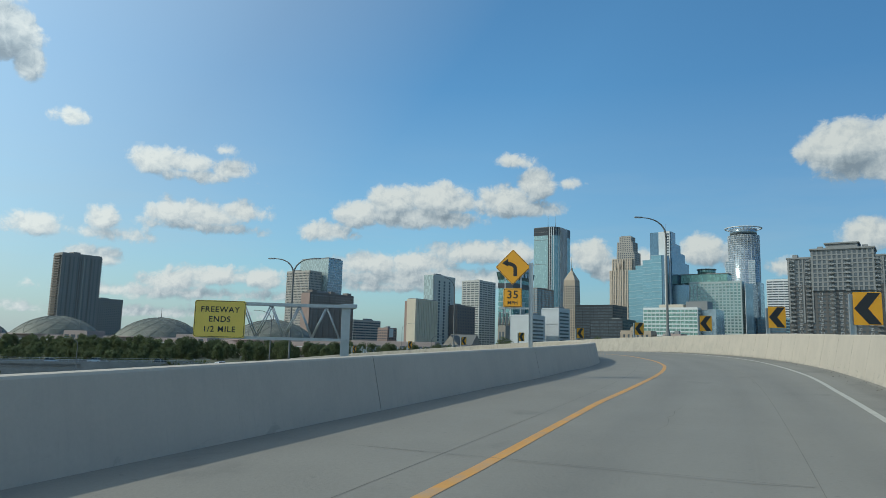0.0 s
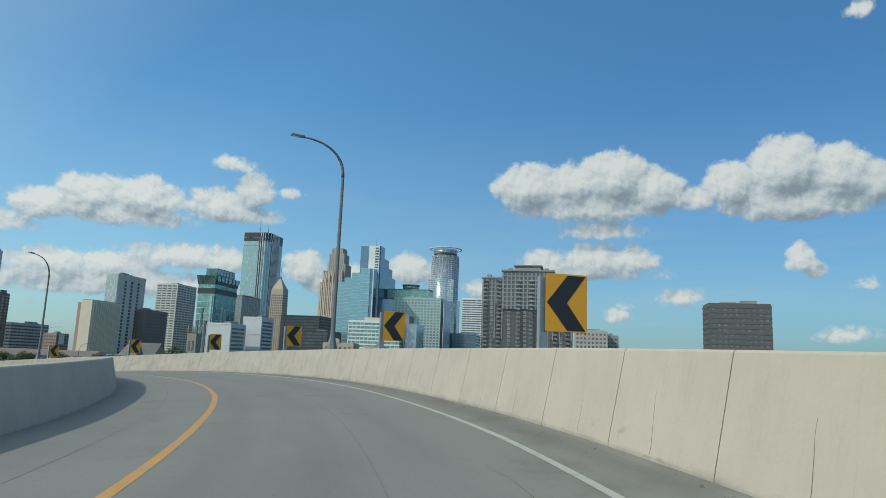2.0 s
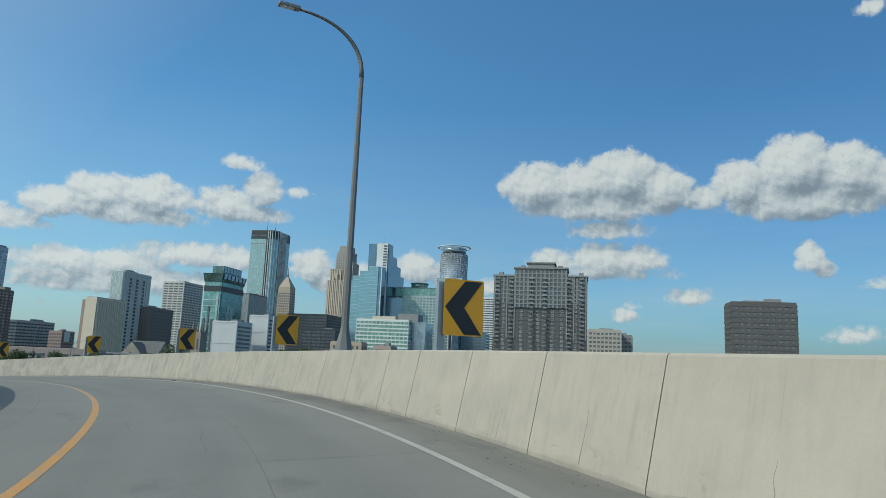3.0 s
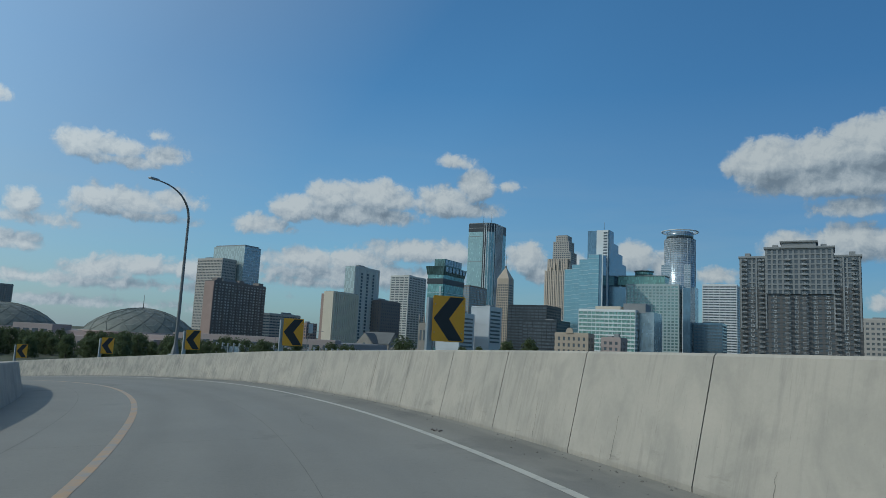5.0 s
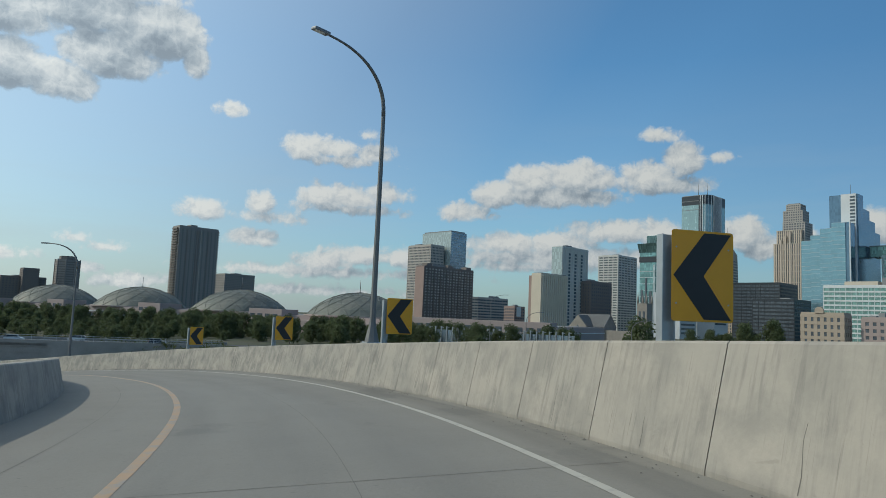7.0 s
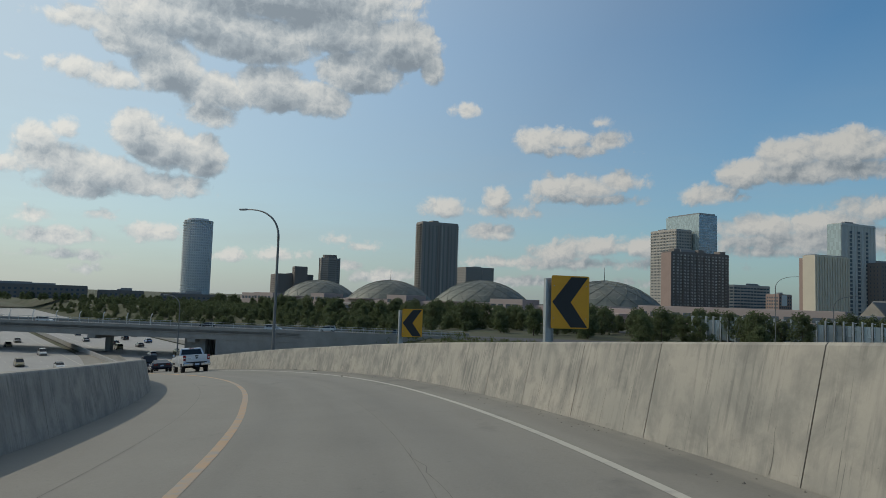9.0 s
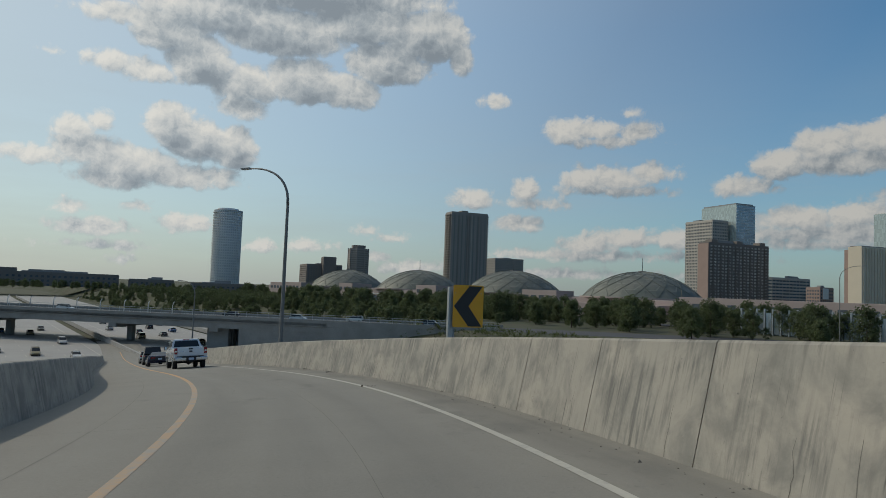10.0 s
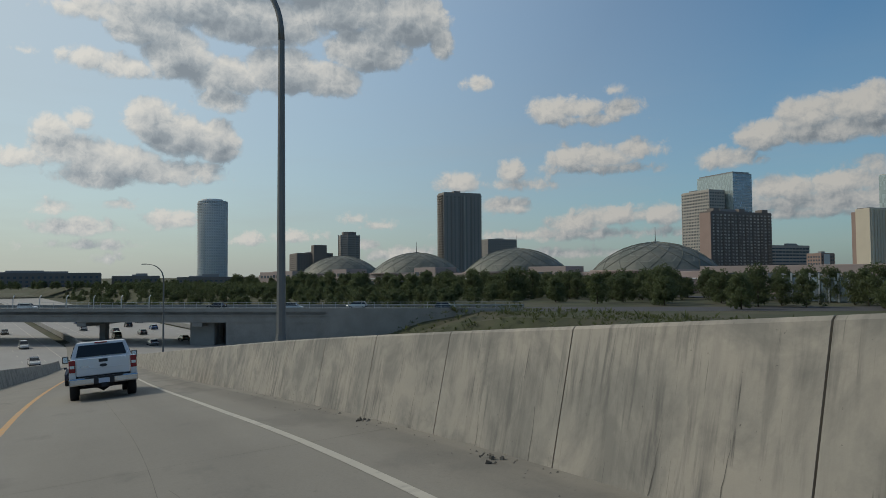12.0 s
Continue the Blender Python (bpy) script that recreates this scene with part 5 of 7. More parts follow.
block("pale_midrise", "pale concrete midrise with dark windows and rooftop huts", (400, 533), 29, 26, 36, M["stone_grey"], M["glass_mid"], 21, floor=3.6, band=1.9, bay=3.6, pier_w=1.4)
block("grey_midrise", "grey midrise beside the pale one", (424, 548), 15, 30, 33, M["stucco_grey"], M["glass_dark"], 22, floor=3.6, band=1.9, bay=3.6, pier_w=1.4)
block("slate_apartment_tower", "slate grey apartment tower with cornice", (334, 301), 33, 18, 41, M["brick_grey"], M["glass_mid"], 23, floor=3.0, band=1.5, bay=3.2, pier_w=1.4)
block("far_white_block", "far pale block behind the barrier", (470, 440), 26, 18, 22, M["white_panel"], M["glass_dark"], 24, floor=3.6, band=1.6, bay=3.6, pier_w=1.0)


def twin_apartments():
    """Wide brick apartment house with a raised middle, paler top floors and balcony stacks."""
    ob = thing("wide_brick_apartment_house", city_frame(298, 441), "wide dark grey brick apartment tower with paler top storeys and balconies", "apartment building", "skyline")
    h, w, d = 67 - GROUND, 66, 24
    storeys(ob, -w, 0, 0, d, 0, h - 20, M["brick_grey"], M["glass_dark"], floor=3.0, band=1.25, bay=3.3, pier_w=1.5, out=0.3)
    storeys(ob, -w, 0, 0, d, h - 20, h - 1.5, M["stucco_grey"], M["glass_dark"], floor=3.0, band=0.7, bay=3.3, pier_w=1.0, out=0.35)
    part("cornice", box_bm(-w - 0.9, 0.9, -0.9, d + 0.9, h - 1.5, h - 0.3, 0.1), M["stucco_grey"], ob)
    storeys(ob, -51, -14, -1.2, d - 2, h - 24, h + 4, M["stucco_grey"], M["glass_dark"], floor=3.0, band=0.8, bay=3.1, pier_w=1.1, out=0.35)
    part("cornice", box_bm(-52, -13, -2.3, d - 1, h + 4, h + 5.2, 0.1), M["stucco_grey"], ob)
    part("top_storey", box_bm(-42, -23, 0, d - 6, h + 5.2, h + 8, 0.1), M["stucco_grey"], ob)
    part("cornice", box_bm(-43, -22, -1, d - 5, h + 8, h + 9, 0.1), M["stucco_grey"], ob)
    for x in (-w + 0.6, -56.5, -51, -14, -9, -0.6):
        part("corner_strip", box_bm(x - 0.45, x + 0.45, -0.75, 0, h - 46, h - 1.6), M["stucco_grey"], ob)
    for x in (-62, -46, -32.5, -19, -4):
        part("roof_hut", box_bm(x - 1.6, x + 1.6, 5, 12, h - 0.3 if not -51 < x < -14 else h + 5.2, h + 2.4 if not -51 < x < -14 else h + 7.4, 0.1), M["stucco_grey"], ob)
    # balconies: a slab with a pale rail; pale frames round the bedroom windows between them
    slab, rail, sash = None, None, None
    for x in (-63.5, -53.5, -39, -29.5, -12.5, -3.5):
        for f in range(24):
            z, y = 4 + f * 3.0, -0.3 if not -51 < x < -14 else -1.5
            if slab is None:
                slab = o = part("balcony", box_bm(-1.5, 1.5, -1.5, 0, 0, 0.22), M["stucco_grey"], ob)
                bm = bmesh.new()
                add_box(bm, -1.5, 1.5, -1.5, -1.44, 1.02, 1.12)
                for q in range(7):
                    add_box(bm, -1.5 + q * 0.49, -1.44 + q * 0.49, -1.5, -1.45, 0.22, 1.02)
                rail = part("balcony_rail", bm, M["silver_panel"], o).data
            else:
                o = part("balcony", slab.data, None, ob)
                part("balcony_rail", rail, None, o)
            o.location = (x, y, z)
    for x in (-58.8, -46.0, -34.2, -24.0, -17.2, -8.0):
        for f in range(18):
            if sash is None:
                bm = bmesh.new()
                for x0, x1, z0, z1 in ((-0.9, 0.9, 0, 0.14), (-0.9, 0.9, 1.5, 1.64), (-0.9, -0.76, 0.14, 1.5), (0.76, 0.9, 0.14, 1.5), (-0.06, 0.06, 0.14, 1.5)):
                    add_box(bm, x0, x1, -0.1, 0, z0, z1)
                sash = o = part("window_frame", bm, M["silver_panel"], ob)
            else:
                o = part("window_frame", sash.data, None, ob)
            o.location = (x, -0.36, 4.6 + f * 3.0)


twin_apartments()


def slab_tower():
    """Tall brown slab with serrated balcony ends."""
    ob = thing("brown_apartment_slab", city_frame(-441, 780), "tall brown concrete apartment slab with serrated balconies at its ends", "apartment building", "skyline")
    h = 92 - GROUND
    part("slab", box_bm(-20, 0, 0, 47, 0, h, 0.2), M["tower_brown"], ob)
    part("light_rib", box_bm(0, 0.5, 25.5, 26.3, 3, h - 2), M["stone_grey"], ob)
    # proud dark strips, coloured like the shade of upright recesses
    for y in (9, 20, 22.5, 34):
        part("recess", box_bm(-0.1, 0.35, y, y + 1.0, 3, h - 3), M["brick_dark"], ob)
    part("stair_head", box_bm(-14, -3, 14, 22, h, h + 3, 0.1), M["tower_brown"], ob)
    part("roof_wall", ring_bm(-19, -1, 1, 46, h, h + 1.0, 0.5), M["tower_brown"], ob)
    bal = None
    for f in range(33):
        for y in (-1.9, 47):
            if bal is None:
                bal = o = part("balcony", box_bm(-17, -2, 0, 1.9, 0, 1.2), M["brick_dark"], ob)
            else:
                o = part("balcony", bal.data, None, ob)
            o.location = (0, y, 4 + f * 2.95)
    win = None
    r = random.Random(3)
    for k in range(9):
        for f in range(32):
            if win is None:
                win = o = part("window", box_bm(0, 0.12, -0.8, 0.8, 0, 1.4), M["glass_mid"], ob)
            else:
                o = part("window", win.data, None, ob)
            o.location = (0, 4 + k * 4.9, 5 + f * 2.95)


slab_tower()


def round_tower():
    """Round tower: a faceted shaft with window bands, balconies stacked on the side towards the freeway."""
    ob = thing("round_apartment_tower", Matrix.Translation((-659, 634.5, GROUND)), "slender pale round apartment tower with stacked balconies", "apartment building", "skyline")
    h, r = 92, 15.8
    bm = bmesh.new()
    add_tube(bm, [(0, 0, 0), (0, 0, h)], r, 40)
    part("shaft", bm, M["pale_slab"], ob)
    for k in range(30):
        z = 3 * k + 2.4
        bm = bmesh.new()
        add_tube(bm, [(0, 0, z + 0.6), (0, 0, z + 2.2)], r + 0.1, 40)
        part("window_band", bm, M["band_grey"], ob)
        arc = [((r + d) * math.cos(a), (r + d) * math.sin(a)) for d, run in ((1.3, 1), (0.0, -1)) for a in [radians(205 + 8.5 * q) for q in range(11)][::run]]
        part("balcony", prism_bm(arc, z, z + 1.1), M["pale_slab"], ob)
    for k in range(40):
        a = 2 * math.pi * k / 40
        part("mullion", box_bm(-0.15, 0.35, -0.45, 0.45, 0, h, 0, Matrix.Rotation(a, 4, "Z") @ Matrix.Translation((r, 0, 0))), M["pale_slab"], ob)
    bm = bmesh.new()
    add_tube(bm, [(0, 0, h), (0, 0, h + 1.0)], r + 0.4, 40)
    part("parapet", bm, M["pale_slab"], ob)
    bm = bmesh.new()
    add_tube(bm, [(-1, 0, h + 1), (-1, 0, h + 3.2)], r * 0.75, 32)
    part("roof_drum", bm, M["pale_slab"], ob)


round_tower()
ob = thing("faceted_brown_tower", city_frame(-665, 861), "brown faceted apartment tower with chamfered corners", "apartment building", "skyline")
plan = [(-22, 0), (-8, 0), (0, 8), (0, 19), (-8, 27), (-22, 27), (-30, 19), (-30, 8)]
part("shaft", prism_bm(plan, 0, 56 - GROUND), M["tower_brown"], ob)
part("roof_cap", prism_bm([(x * 0.7 - 4.5, y * 0.7 + 4) for x, y in plan], 56 - GROUND, 61 - GROUND), M["brick_dark"], ob)
for f in range(19):
    part("window_band", prism_bm([(-15 + (x + 15) * 1.006, 13.5 + (y - 13.5) * 1.006) for x, y in plan], 4 + f * 3.2, 5.2 + f * 3.2), M["brick_dark"], ob)
for x, y in plan:
    part("corner_pier", box_bm(x - 0.7, x + 0.7, y - 0.7, y + 0.7, 0, 56.8 - GROUND), M["tower_brown"], ob)
block("brown_stepped_block", "brown brick apartment block with stair towers", (-711, 818), 60, 51, 30, M["brick_dark"], M["glass_dark"], 26, floor=3, band=1.8, bay=4, pier_w=2)
block("brown_stair_tower", "brown brick stair tower of an apartment block", (-690, 830), 18, 18, 41, M["brick_dark"], M["brick_dark"], 27, floor=3, band=1.8, bay=4, pier_w=2, kit=False)
block("far_brown_block", "far brown apartment block with rooftop plant", (-640, 1240), 46, 60, 64, M["tower_brown"], M["glass_dark"], 28, floor=3.2, band=1.8, bay=4, pier_w=2)


# ---- church beside the office blocks ----
def church():
    ob = thing("stone_church", city_frame(24, 551, GROUND), "brown stone church with a pinnacled tower and gabled nave", "church")
    tx = 24
    part("tower", box_bm(tx, tx + 7, 0, 7, 0, 25, 0.1), M["church_stone"], ob)
    for x in (tx, tx + 6.2):
        for y in (0, 6.2):
            bm = bmesh.new()
            add_tube(bm, [(x + 0.4, y + 0.4, 25), (x + 0.4, y + 0.4, 27.5), (x + 0.4, y + 0.4, 32)], [0.7, 0.6, 0.05], 6)
            part("pinnacle", bm, M["church_stone"], ob)
    for x in (tx + 1.4, tx + 4.2):
        part("belfry_window", box_bm(x, x + 1.4, -0.15, 0.1, 13, 20), M["glass_dark"], ob)
    bm = bmesh.new()
    for x in (-26, -1):
        for p in ((x, 2, 0), (x, 2, 9), (x, 9, 17), (x, 16, 9), (x, 16, 0)):
            bm.verts.new(p)
    bm.verts.ensure_lookup_table()
    v = bm.verts
    for k in range(4):
        bm.faces.new((v[k], v[k + 1], v[k + 6], v[k + 5]))
    bm.faces.new(v[0:5])
    bm.faces.new(v[5:10])
    bmesh.ops.recalc_face_normals(bm, faces=bm.faces)
    part("nave", bm, M["church_stone"], ob)
    part("gable_front", moved(plate_bm([(-7, 0), (7, 0), (7, 9), (0, 16.5), (-7, 9)], -0.5, 0.5), Matrix.Translation((-17, -5, 0))), M["church_stone"], ob)
    part("gable_wing", box_bm(-23, -11, -4.6, 4, 0, 9), M["church_stone"], ob)
    part("great_window", moved(plate_bm([(-2.5, 2), (2.5, 2), (2.5, 7), (0, 10), (-2.5, 7)], -0.6, -0.52), Matrix.Translation((-17, -5, 0))), M["glass_dark"], ob)
    part("aisle", box_bm(-1, tx, 3, 12, 0, 7, 0.1), M["church_stone"], ob)
    for y0, y1 in ((1.6, 9), (16.4, 9)):
        bm = bmesh.new()
        za, zb = 8.75, 17.15
        a = [bm.verts.new(p) for p in ((-26.3, y0, za), (-0.8, y0, za), (-0.8, y1, zb), (-26.3, y1, zb))]
        c = [bm.verts.new((v.co.x, v.co.y, v.co.z + 0.3)) for v in a]
        bm.faces.new(a[::-1])
        bm.faces.new(c)
        for k in range(4):
            bm.faces.new((a[k], a[(k + 1) % 4], c[(k + 1) % 4], c[k]))
        bmesh.ops.recalc_face_normals(bm, faces=bm.faces)
        part("slate_roof", bm, M["slate"], ob)
    for x0, x1 in ((-24.6, -17), (-9.4, -17)):
        bm = bmesh.new()
        a = [bm.verts.new(p) for p in ((x0, -4.4, 8.7), (x1, -4.4, 16.2), (x1, 6, 16.2), (x0, 6, 8.7))]
        c = [bm.verts.new((v.co.x, v.co.y, v.co.z + 0.3)) for v in a]
        bm.faces.new(a)
        bm.faces.new(c[::-1])
        for k in range(4):
            bm.faces.new((a[k], c[k], c[(k + 1) % 4], a[(k + 1) % 4]))
        bmesh.ops.recalc_face_normals(bm, faces=bm.faces)
        part("slate_roof", bm, M["slate"], ob)


church()


# ---- convention hall with four shallow domes ----
HALL_TURN = -13.9


def hall():
    m = Matrix.Translation((-111, 449, GROUND)) @ Matrix.Rotation(radians(HALL_TURN), 4, "Z")
    ob = thing("convention_hall", m, "long low pink stone hall with four shallow copper domes", "building")
    z_rim, z_top, rad = 8.8, 21.8, 29.0
    part("hall_body", box_bm(-330, 120, -26, 70, 0, 8.8, 0.2), M["pink_stone"], ob)
    part("roof_slab", box_bm(-329, 119, -25, 69, 8.8, 9.0), M["roof_grey"], ob)
    for x0, x1, y, h in ((-48, -26, -34, 11.6), (-130, -112, -36, 12.2), (-212, -196, -36, 12.0), (-290, -262, -36, 11.4), (36, 118, -30, 10.6), (-320, -300, -30, 11.0), (-36, 30, -36, 6.5)):
        part("entrance_block", box_bm(x0, x1, y, -20, 0, h, 0.15), M["pink_stone"], ob)
        for k in range(int((x1 - x0) // 5)):
            part("hall_window", box_bm(x0 + 1 + k * 5, x0 + 4.2 + k * 5, y - 0.12, y + 0.2, h - 4.6, h - 2.6), M["glass_dark"], ob)
    part("string_course", box_bm(-330.3, 120.3, -26.3, 70.3, 5.6, 6.1), M["white_panel"], ob)
    for k in range(30):
        part("hall_window", box_bm(-325 + k * 15, -315 + k * 15, -26.15, -25.8, 1.2, 4.6), M["glass_dark"], ob)
    for k in range(4):
        cx = -84.6 * k
        dome = part("dome_drum", prism_bm([(cx + (rad + 1) * math.cos(2 * math.pi * i / 48), (rad + 1) * math.sin(2 * math.pi * i / 48)) for i in range(48)], 8.9, z_rim + 0.8), M["pink_stone"], ob)
        sphere = (rad ** 2 + (z_top - z_rim) ** 2) / (2 * (z_top - z_rim))

        def dz(r):
            return z_top - sphere + math.sqrt(sphere ** 2 - r ** 2)
        bm = bmesh.new()
        rings = []
        for j in range(9):
            r = rad * (1 - j / 8.0) + 0.01
            rings.append([bm.verts.new((cx + r * math.cos(2 * math.pi * i / 32), r * math.sin(2 * math.pi * i / 32), dz(r) + 0.6)) for i in range(32)])
        for a, b in zip(rings, rings[1:]):
            for i in range(32):
                bm.faces.new((a[i], a[(i + 1) % 32], b[(i + 1) % 32], b[i]))
        part("dome_shell", bm, M["copper"], dome)
        # pale triangular sheets alternate with dark ones
        bm = bmesh.new()
        for j in range(8):
            r0, r1 = rad * (1 - j / 8.0), rad * (1 - (j + 1) / 8.0)
            for i in range(16):
                a0 = 2 * math.pi * (i + (j % 2) * 0.5) / 16
                a1, am = a0 + math.pi / 16 * 1.1, a0 + math.pi / 16 * (1.9 if j % 2 else -0.9)
                bm.faces.new([bm.verts.new((cx + r * math.cos(a), r * math.sin(a), dz(r) + 0.66)) for r, a in ((r0, a0), (r0, a1), (max(r1, 0.4), am))])
        part("pale_cladding", bm, M["copper_pale"], dome)
        for i in range(16):
            for turn in (1, -1):
                bm = bmesh.new()
                add_tube(bm, [(cx + rad * (1 - q / 8) * math.cos(2 * math.pi * (i + turn * q * 0.35) / 16), rad * (1 - q / 8) * math.sin(2 * math.pi * (i + turn * q * 0.35) / 16), dz(rad * (1 - q / 8)) + 0.66) for q in range(8)], 0.14, 4)
                part("dome_rib", bm, M["copper_rib"], dome)
        bm = bmesh.new()
        add_tube(bm, [(cx, 0, z_top + 0.4), (cx, 0, z_top + 0.9)], 2.0, 16)
        add_tube(bm, [(cx, 0, z_top + 0.8), (cx, 0, z_top + 7.6)], [0.22, 0.08], 6)
        part("finial", bm, M["pole"], dome)
        part("roof_house", box_bm(cx - 40, cx - 25, 28, 44, 8.9, 16.5, 0.1), M["brick_dark"], ob)


hall()


# ---- trees ----
def tree_variant(seed, leaf, h=9.0, spread=3.4):
    r = random.Random(seed)
    ob = thing("tree", Matrix.Translation((0, 0, -500)), "leafy green street tree", "tree", "trees before the hall")
    bm = bmesh.new()
    add_tube(bm, [(0, 0, 0), (0.05, 0.03, h * 0.2), (r.uniform(-0.2, 0.2), 0, h * 0.5), (0, r.uniform(-0.2, 0.2), h * 0.8)], [0.22, 0.17, 0.11, 0.03], 8)
    tips = []
    for k in range(9):
        a, z0 = r.uniform(0, 6.28), h * r.uniform(0.25, 0.6)
        tip = Vector((math.cos(a) * spread * r.uniform(0.5, 0.85), math.sin(a) * spread * r.uniform(0.5, 0.85), z0 + h * r.uniform(0.12, 0.3)))
        add_tube(bm, [(0, 0, z0), tuple(Vector((0, 0, z0)).lerp(tip, 0.5) + Vector((0, 0, 0.25))), tuple(tip)], [0.07, 0.05, 0.015], 5)
        tips.append(tip)
    part("trunk", bm, M["bark"], ob)
    verts, faces = [], []
    centres = [(t, r.uniform(0.9, 1.4)) for t in tips] + [(Vector((r.gauss(0, spread * 0.42), r.gauss(0, spread * 0.42), h * r.uniform(0.18, 0.97))), r.uniform(0.8, 1.5)) for _ in range(44)]
    for c, rad in centres:
        taper = 1.0 - 0.55 * max(0, (c.z - h * 0.6) / (h * 0.4))
        c = Vector((c.x * taper, c.y * taper, c.z))
        for _ in range(48):
            d = Vector((r.gauss(0, 1), r.gauss(0, 1), r.gauss(0, 0.8)))
            d = d.normalized() * rad * r.uniform(0.6, 1.08)
            p = c + d
            n = (d.normalized() + Vector((r.gauss(0, 0.5), r.gauss(0, 0.5), r.gauss(0, 0.5)))).normalized()
            a = n.orthogonal().normalized()
            b = n.cross(a)
            w = r.uniform(0.2, 0.4)
            i = len(verts)
            verts += [tuple(p + a * w), tuple(p + b * w * 0.6), tuple(p - a * w), tuple(p - b * w * 0.6)]
            faces.append((i, i + 1, i + 2, i + 3))
    me = bpy.data.meshes.new("crown")
    me.from_pydata(verts, [], faces)
    part("crown", me, leaf, ob)
    return ob


TREES = [tree_variant(11, M["leaf_dark"], 9.5, 3.8), tree_variant(12, M["leaf"], 8.0, 2.8), tree_variant(13, M["leaf_dark"], 10.5, 4.2), tree_variant(14, M["leaf"], 9.0, 3.2)]
rng = random.Random(21)
hall_m = Matrix.Translation((-111, 449, GROUND)) @ Matrix.Rotation(radians(HALL_TURN), 4, "Z")


def plant(p, kind, k, label=""):
    m = Matrix.Translation(p) @ Matrix.Rotation(rng.uniform(0, 6.28), 4, "Z") @ Matrix.Scale(k, 4)
    o = copy_thing(TREES[kind], m)
    o.matrix_world = m
    if label:
        o["label"] = label
    return o


for k in range(62):
    x = -320 + k * 7.4 + rng.uniform(-2, 2)
    if rng.random() < 0.12:
        continue
    plant(hall_m @ Vector((x, -50 + rng.uniform(-7, 5), 0)), rng.choice((0, 2)), rng.uniform(0.72, 0.95), "broad dark green tree before the long hall")
for k in range(58):
    x = -135 + k * 4.6 + rng.uniform(-2, 2)
    plant(hall_m @ Vector((x, -112 + rng.uniform(-14, 14), -0.6)), rng.choice((0, 2, 0, 2, 1)), rng.uniform(0.7, 1.02), "broad dark green tree before the long hall")
for k in range(56):
    x = -100 + k * 4.4 + rng.uniform(-2, 2)
    plant(hall_m @ Vector((x, -86 + rng.uniform(-7, 9), -0.4)), rng.choice((0, 2, 0, 1)), rng.uniform(0.75, 1.0), "broad dark green tree before the long hall")
for k in range(12):
    x = -110 + k * 19 + rng.uniform(-4, 4)
    plant(hall_m @ Vector((x, -134 + rng.uniform(-5, 5), -0.6)), rng.choice((1, 3)), rng.uniform(0.7, 0.95), "slender young green tree on the verge")
for k in range(9):
    plant(Vector((70 + k * 5 + rng.uniform(-3, 3), 470 + rng.uniform(-8, 8), GROUND)), rng.choice((1, 3)), 1.75 if k in (5, 7) else rng.uniform(0.9, 1.2), "green tree before the stone church")


plant(Vector((22.2, 242.7, GROUND)), 2, 1.18, "large round green tree by the street behind the barrier")

# ---- ground and freeway ----
FA, FN = Vector((-0.932, 0.362, 0)), Vector((0.362, 0.932, 0))     # along and across the freeway
TRENCH = -17.6


def fw(a, n, z=TRENCH):
    p = FA * a + FN * n
    return Vector((p.x, p.y, z))


def ground_level(x, y):
    n = x * FN.x + y * FN.y
    a = x * FA.x + y * FA.y
    t = max(0.0, min(1.0, (abs(n - 140) - 43) / 20))
    t = t * t * (3 - 2 * t)
    if a < -140:
        t = max(t, min(1.0, (-140 - a) / 60))
    return (TRENCH - 0.5) * (1 - t) + (GROUND - 0.05) * t


def ground_sheet():
    xs = [-6000, -3500, -2000, -1200] + list(range(-900, 300, 12)) + [400, 600, 900, 1400, 2200, 3500, 6000]
    ys = [-6000, -3000, -1200, -500, -200] + list(range(-100, 520, 12)) + [560, 640, 800, 1100, 1600, 2400, 4000, 6000]
    verts = [(x, y, ground_level(x, y)) for y in ys for x in xs]
    w = len(xs)
    faces = [(j * w + i, j * w + i + 1, (j + 1) * w + i + 1, (j + 1) * w + i) for j in range(len(ys) - 1) for i in range(w - 1)]
    me = bpy.data.meshes.new("ground")
    me.from_pydata(verts, [], faces)
    ob = part("ground", me, M["grass"])
    tagged(ob, "dry grass verges and city ground falling to a sunken freeway", "ground", kind="structure")


ground_sheet()


def strip(name, a0, a1, n0, n1, z, mat, parent, step=20, h=None):
    bm = bmesh.new()
    k = max(1, int((a1 - a0) / step))
    rows = [[bm.verts.new(fw(a0 + (a1 - a0) * i / k, n, z)) for n in (n0, n1)] for i in range(k + 1)]
    for p, q in zip(rows, rows[1:]):
        bm.faces.new((p[0], p[1], q[1], q[0]))
    if h:
        bmesh.ops.solidify(bm, geom=bm.faces[:], thickness=h)
    bmesh.ops.recalc_face_normals(bm, faces=bm.faces)
    return part(name, bm, mat, parent)


freeway = tagged(new("freeway"), "sunken pale concrete freeway with several lanes each way", "road", kind="structure")
strip("carriageway", -140, 690, 103, 135, TRENCH, M["freeway"], freeway)
strip("carriageway", -140, 690, 140, 172, TRENCH, M["freeway"], freeway)
strip("slip_road", 120, 420, 176, 182, TRENCH + 0.4, M["freeway"], freeway)
for n in (106.0, 131.5, 143.5, 169.0):
    strip("edge_line", -140, 690, n - 0.09, n + 0.09, TRENCH + 0.02, M["white_line"], freeway)
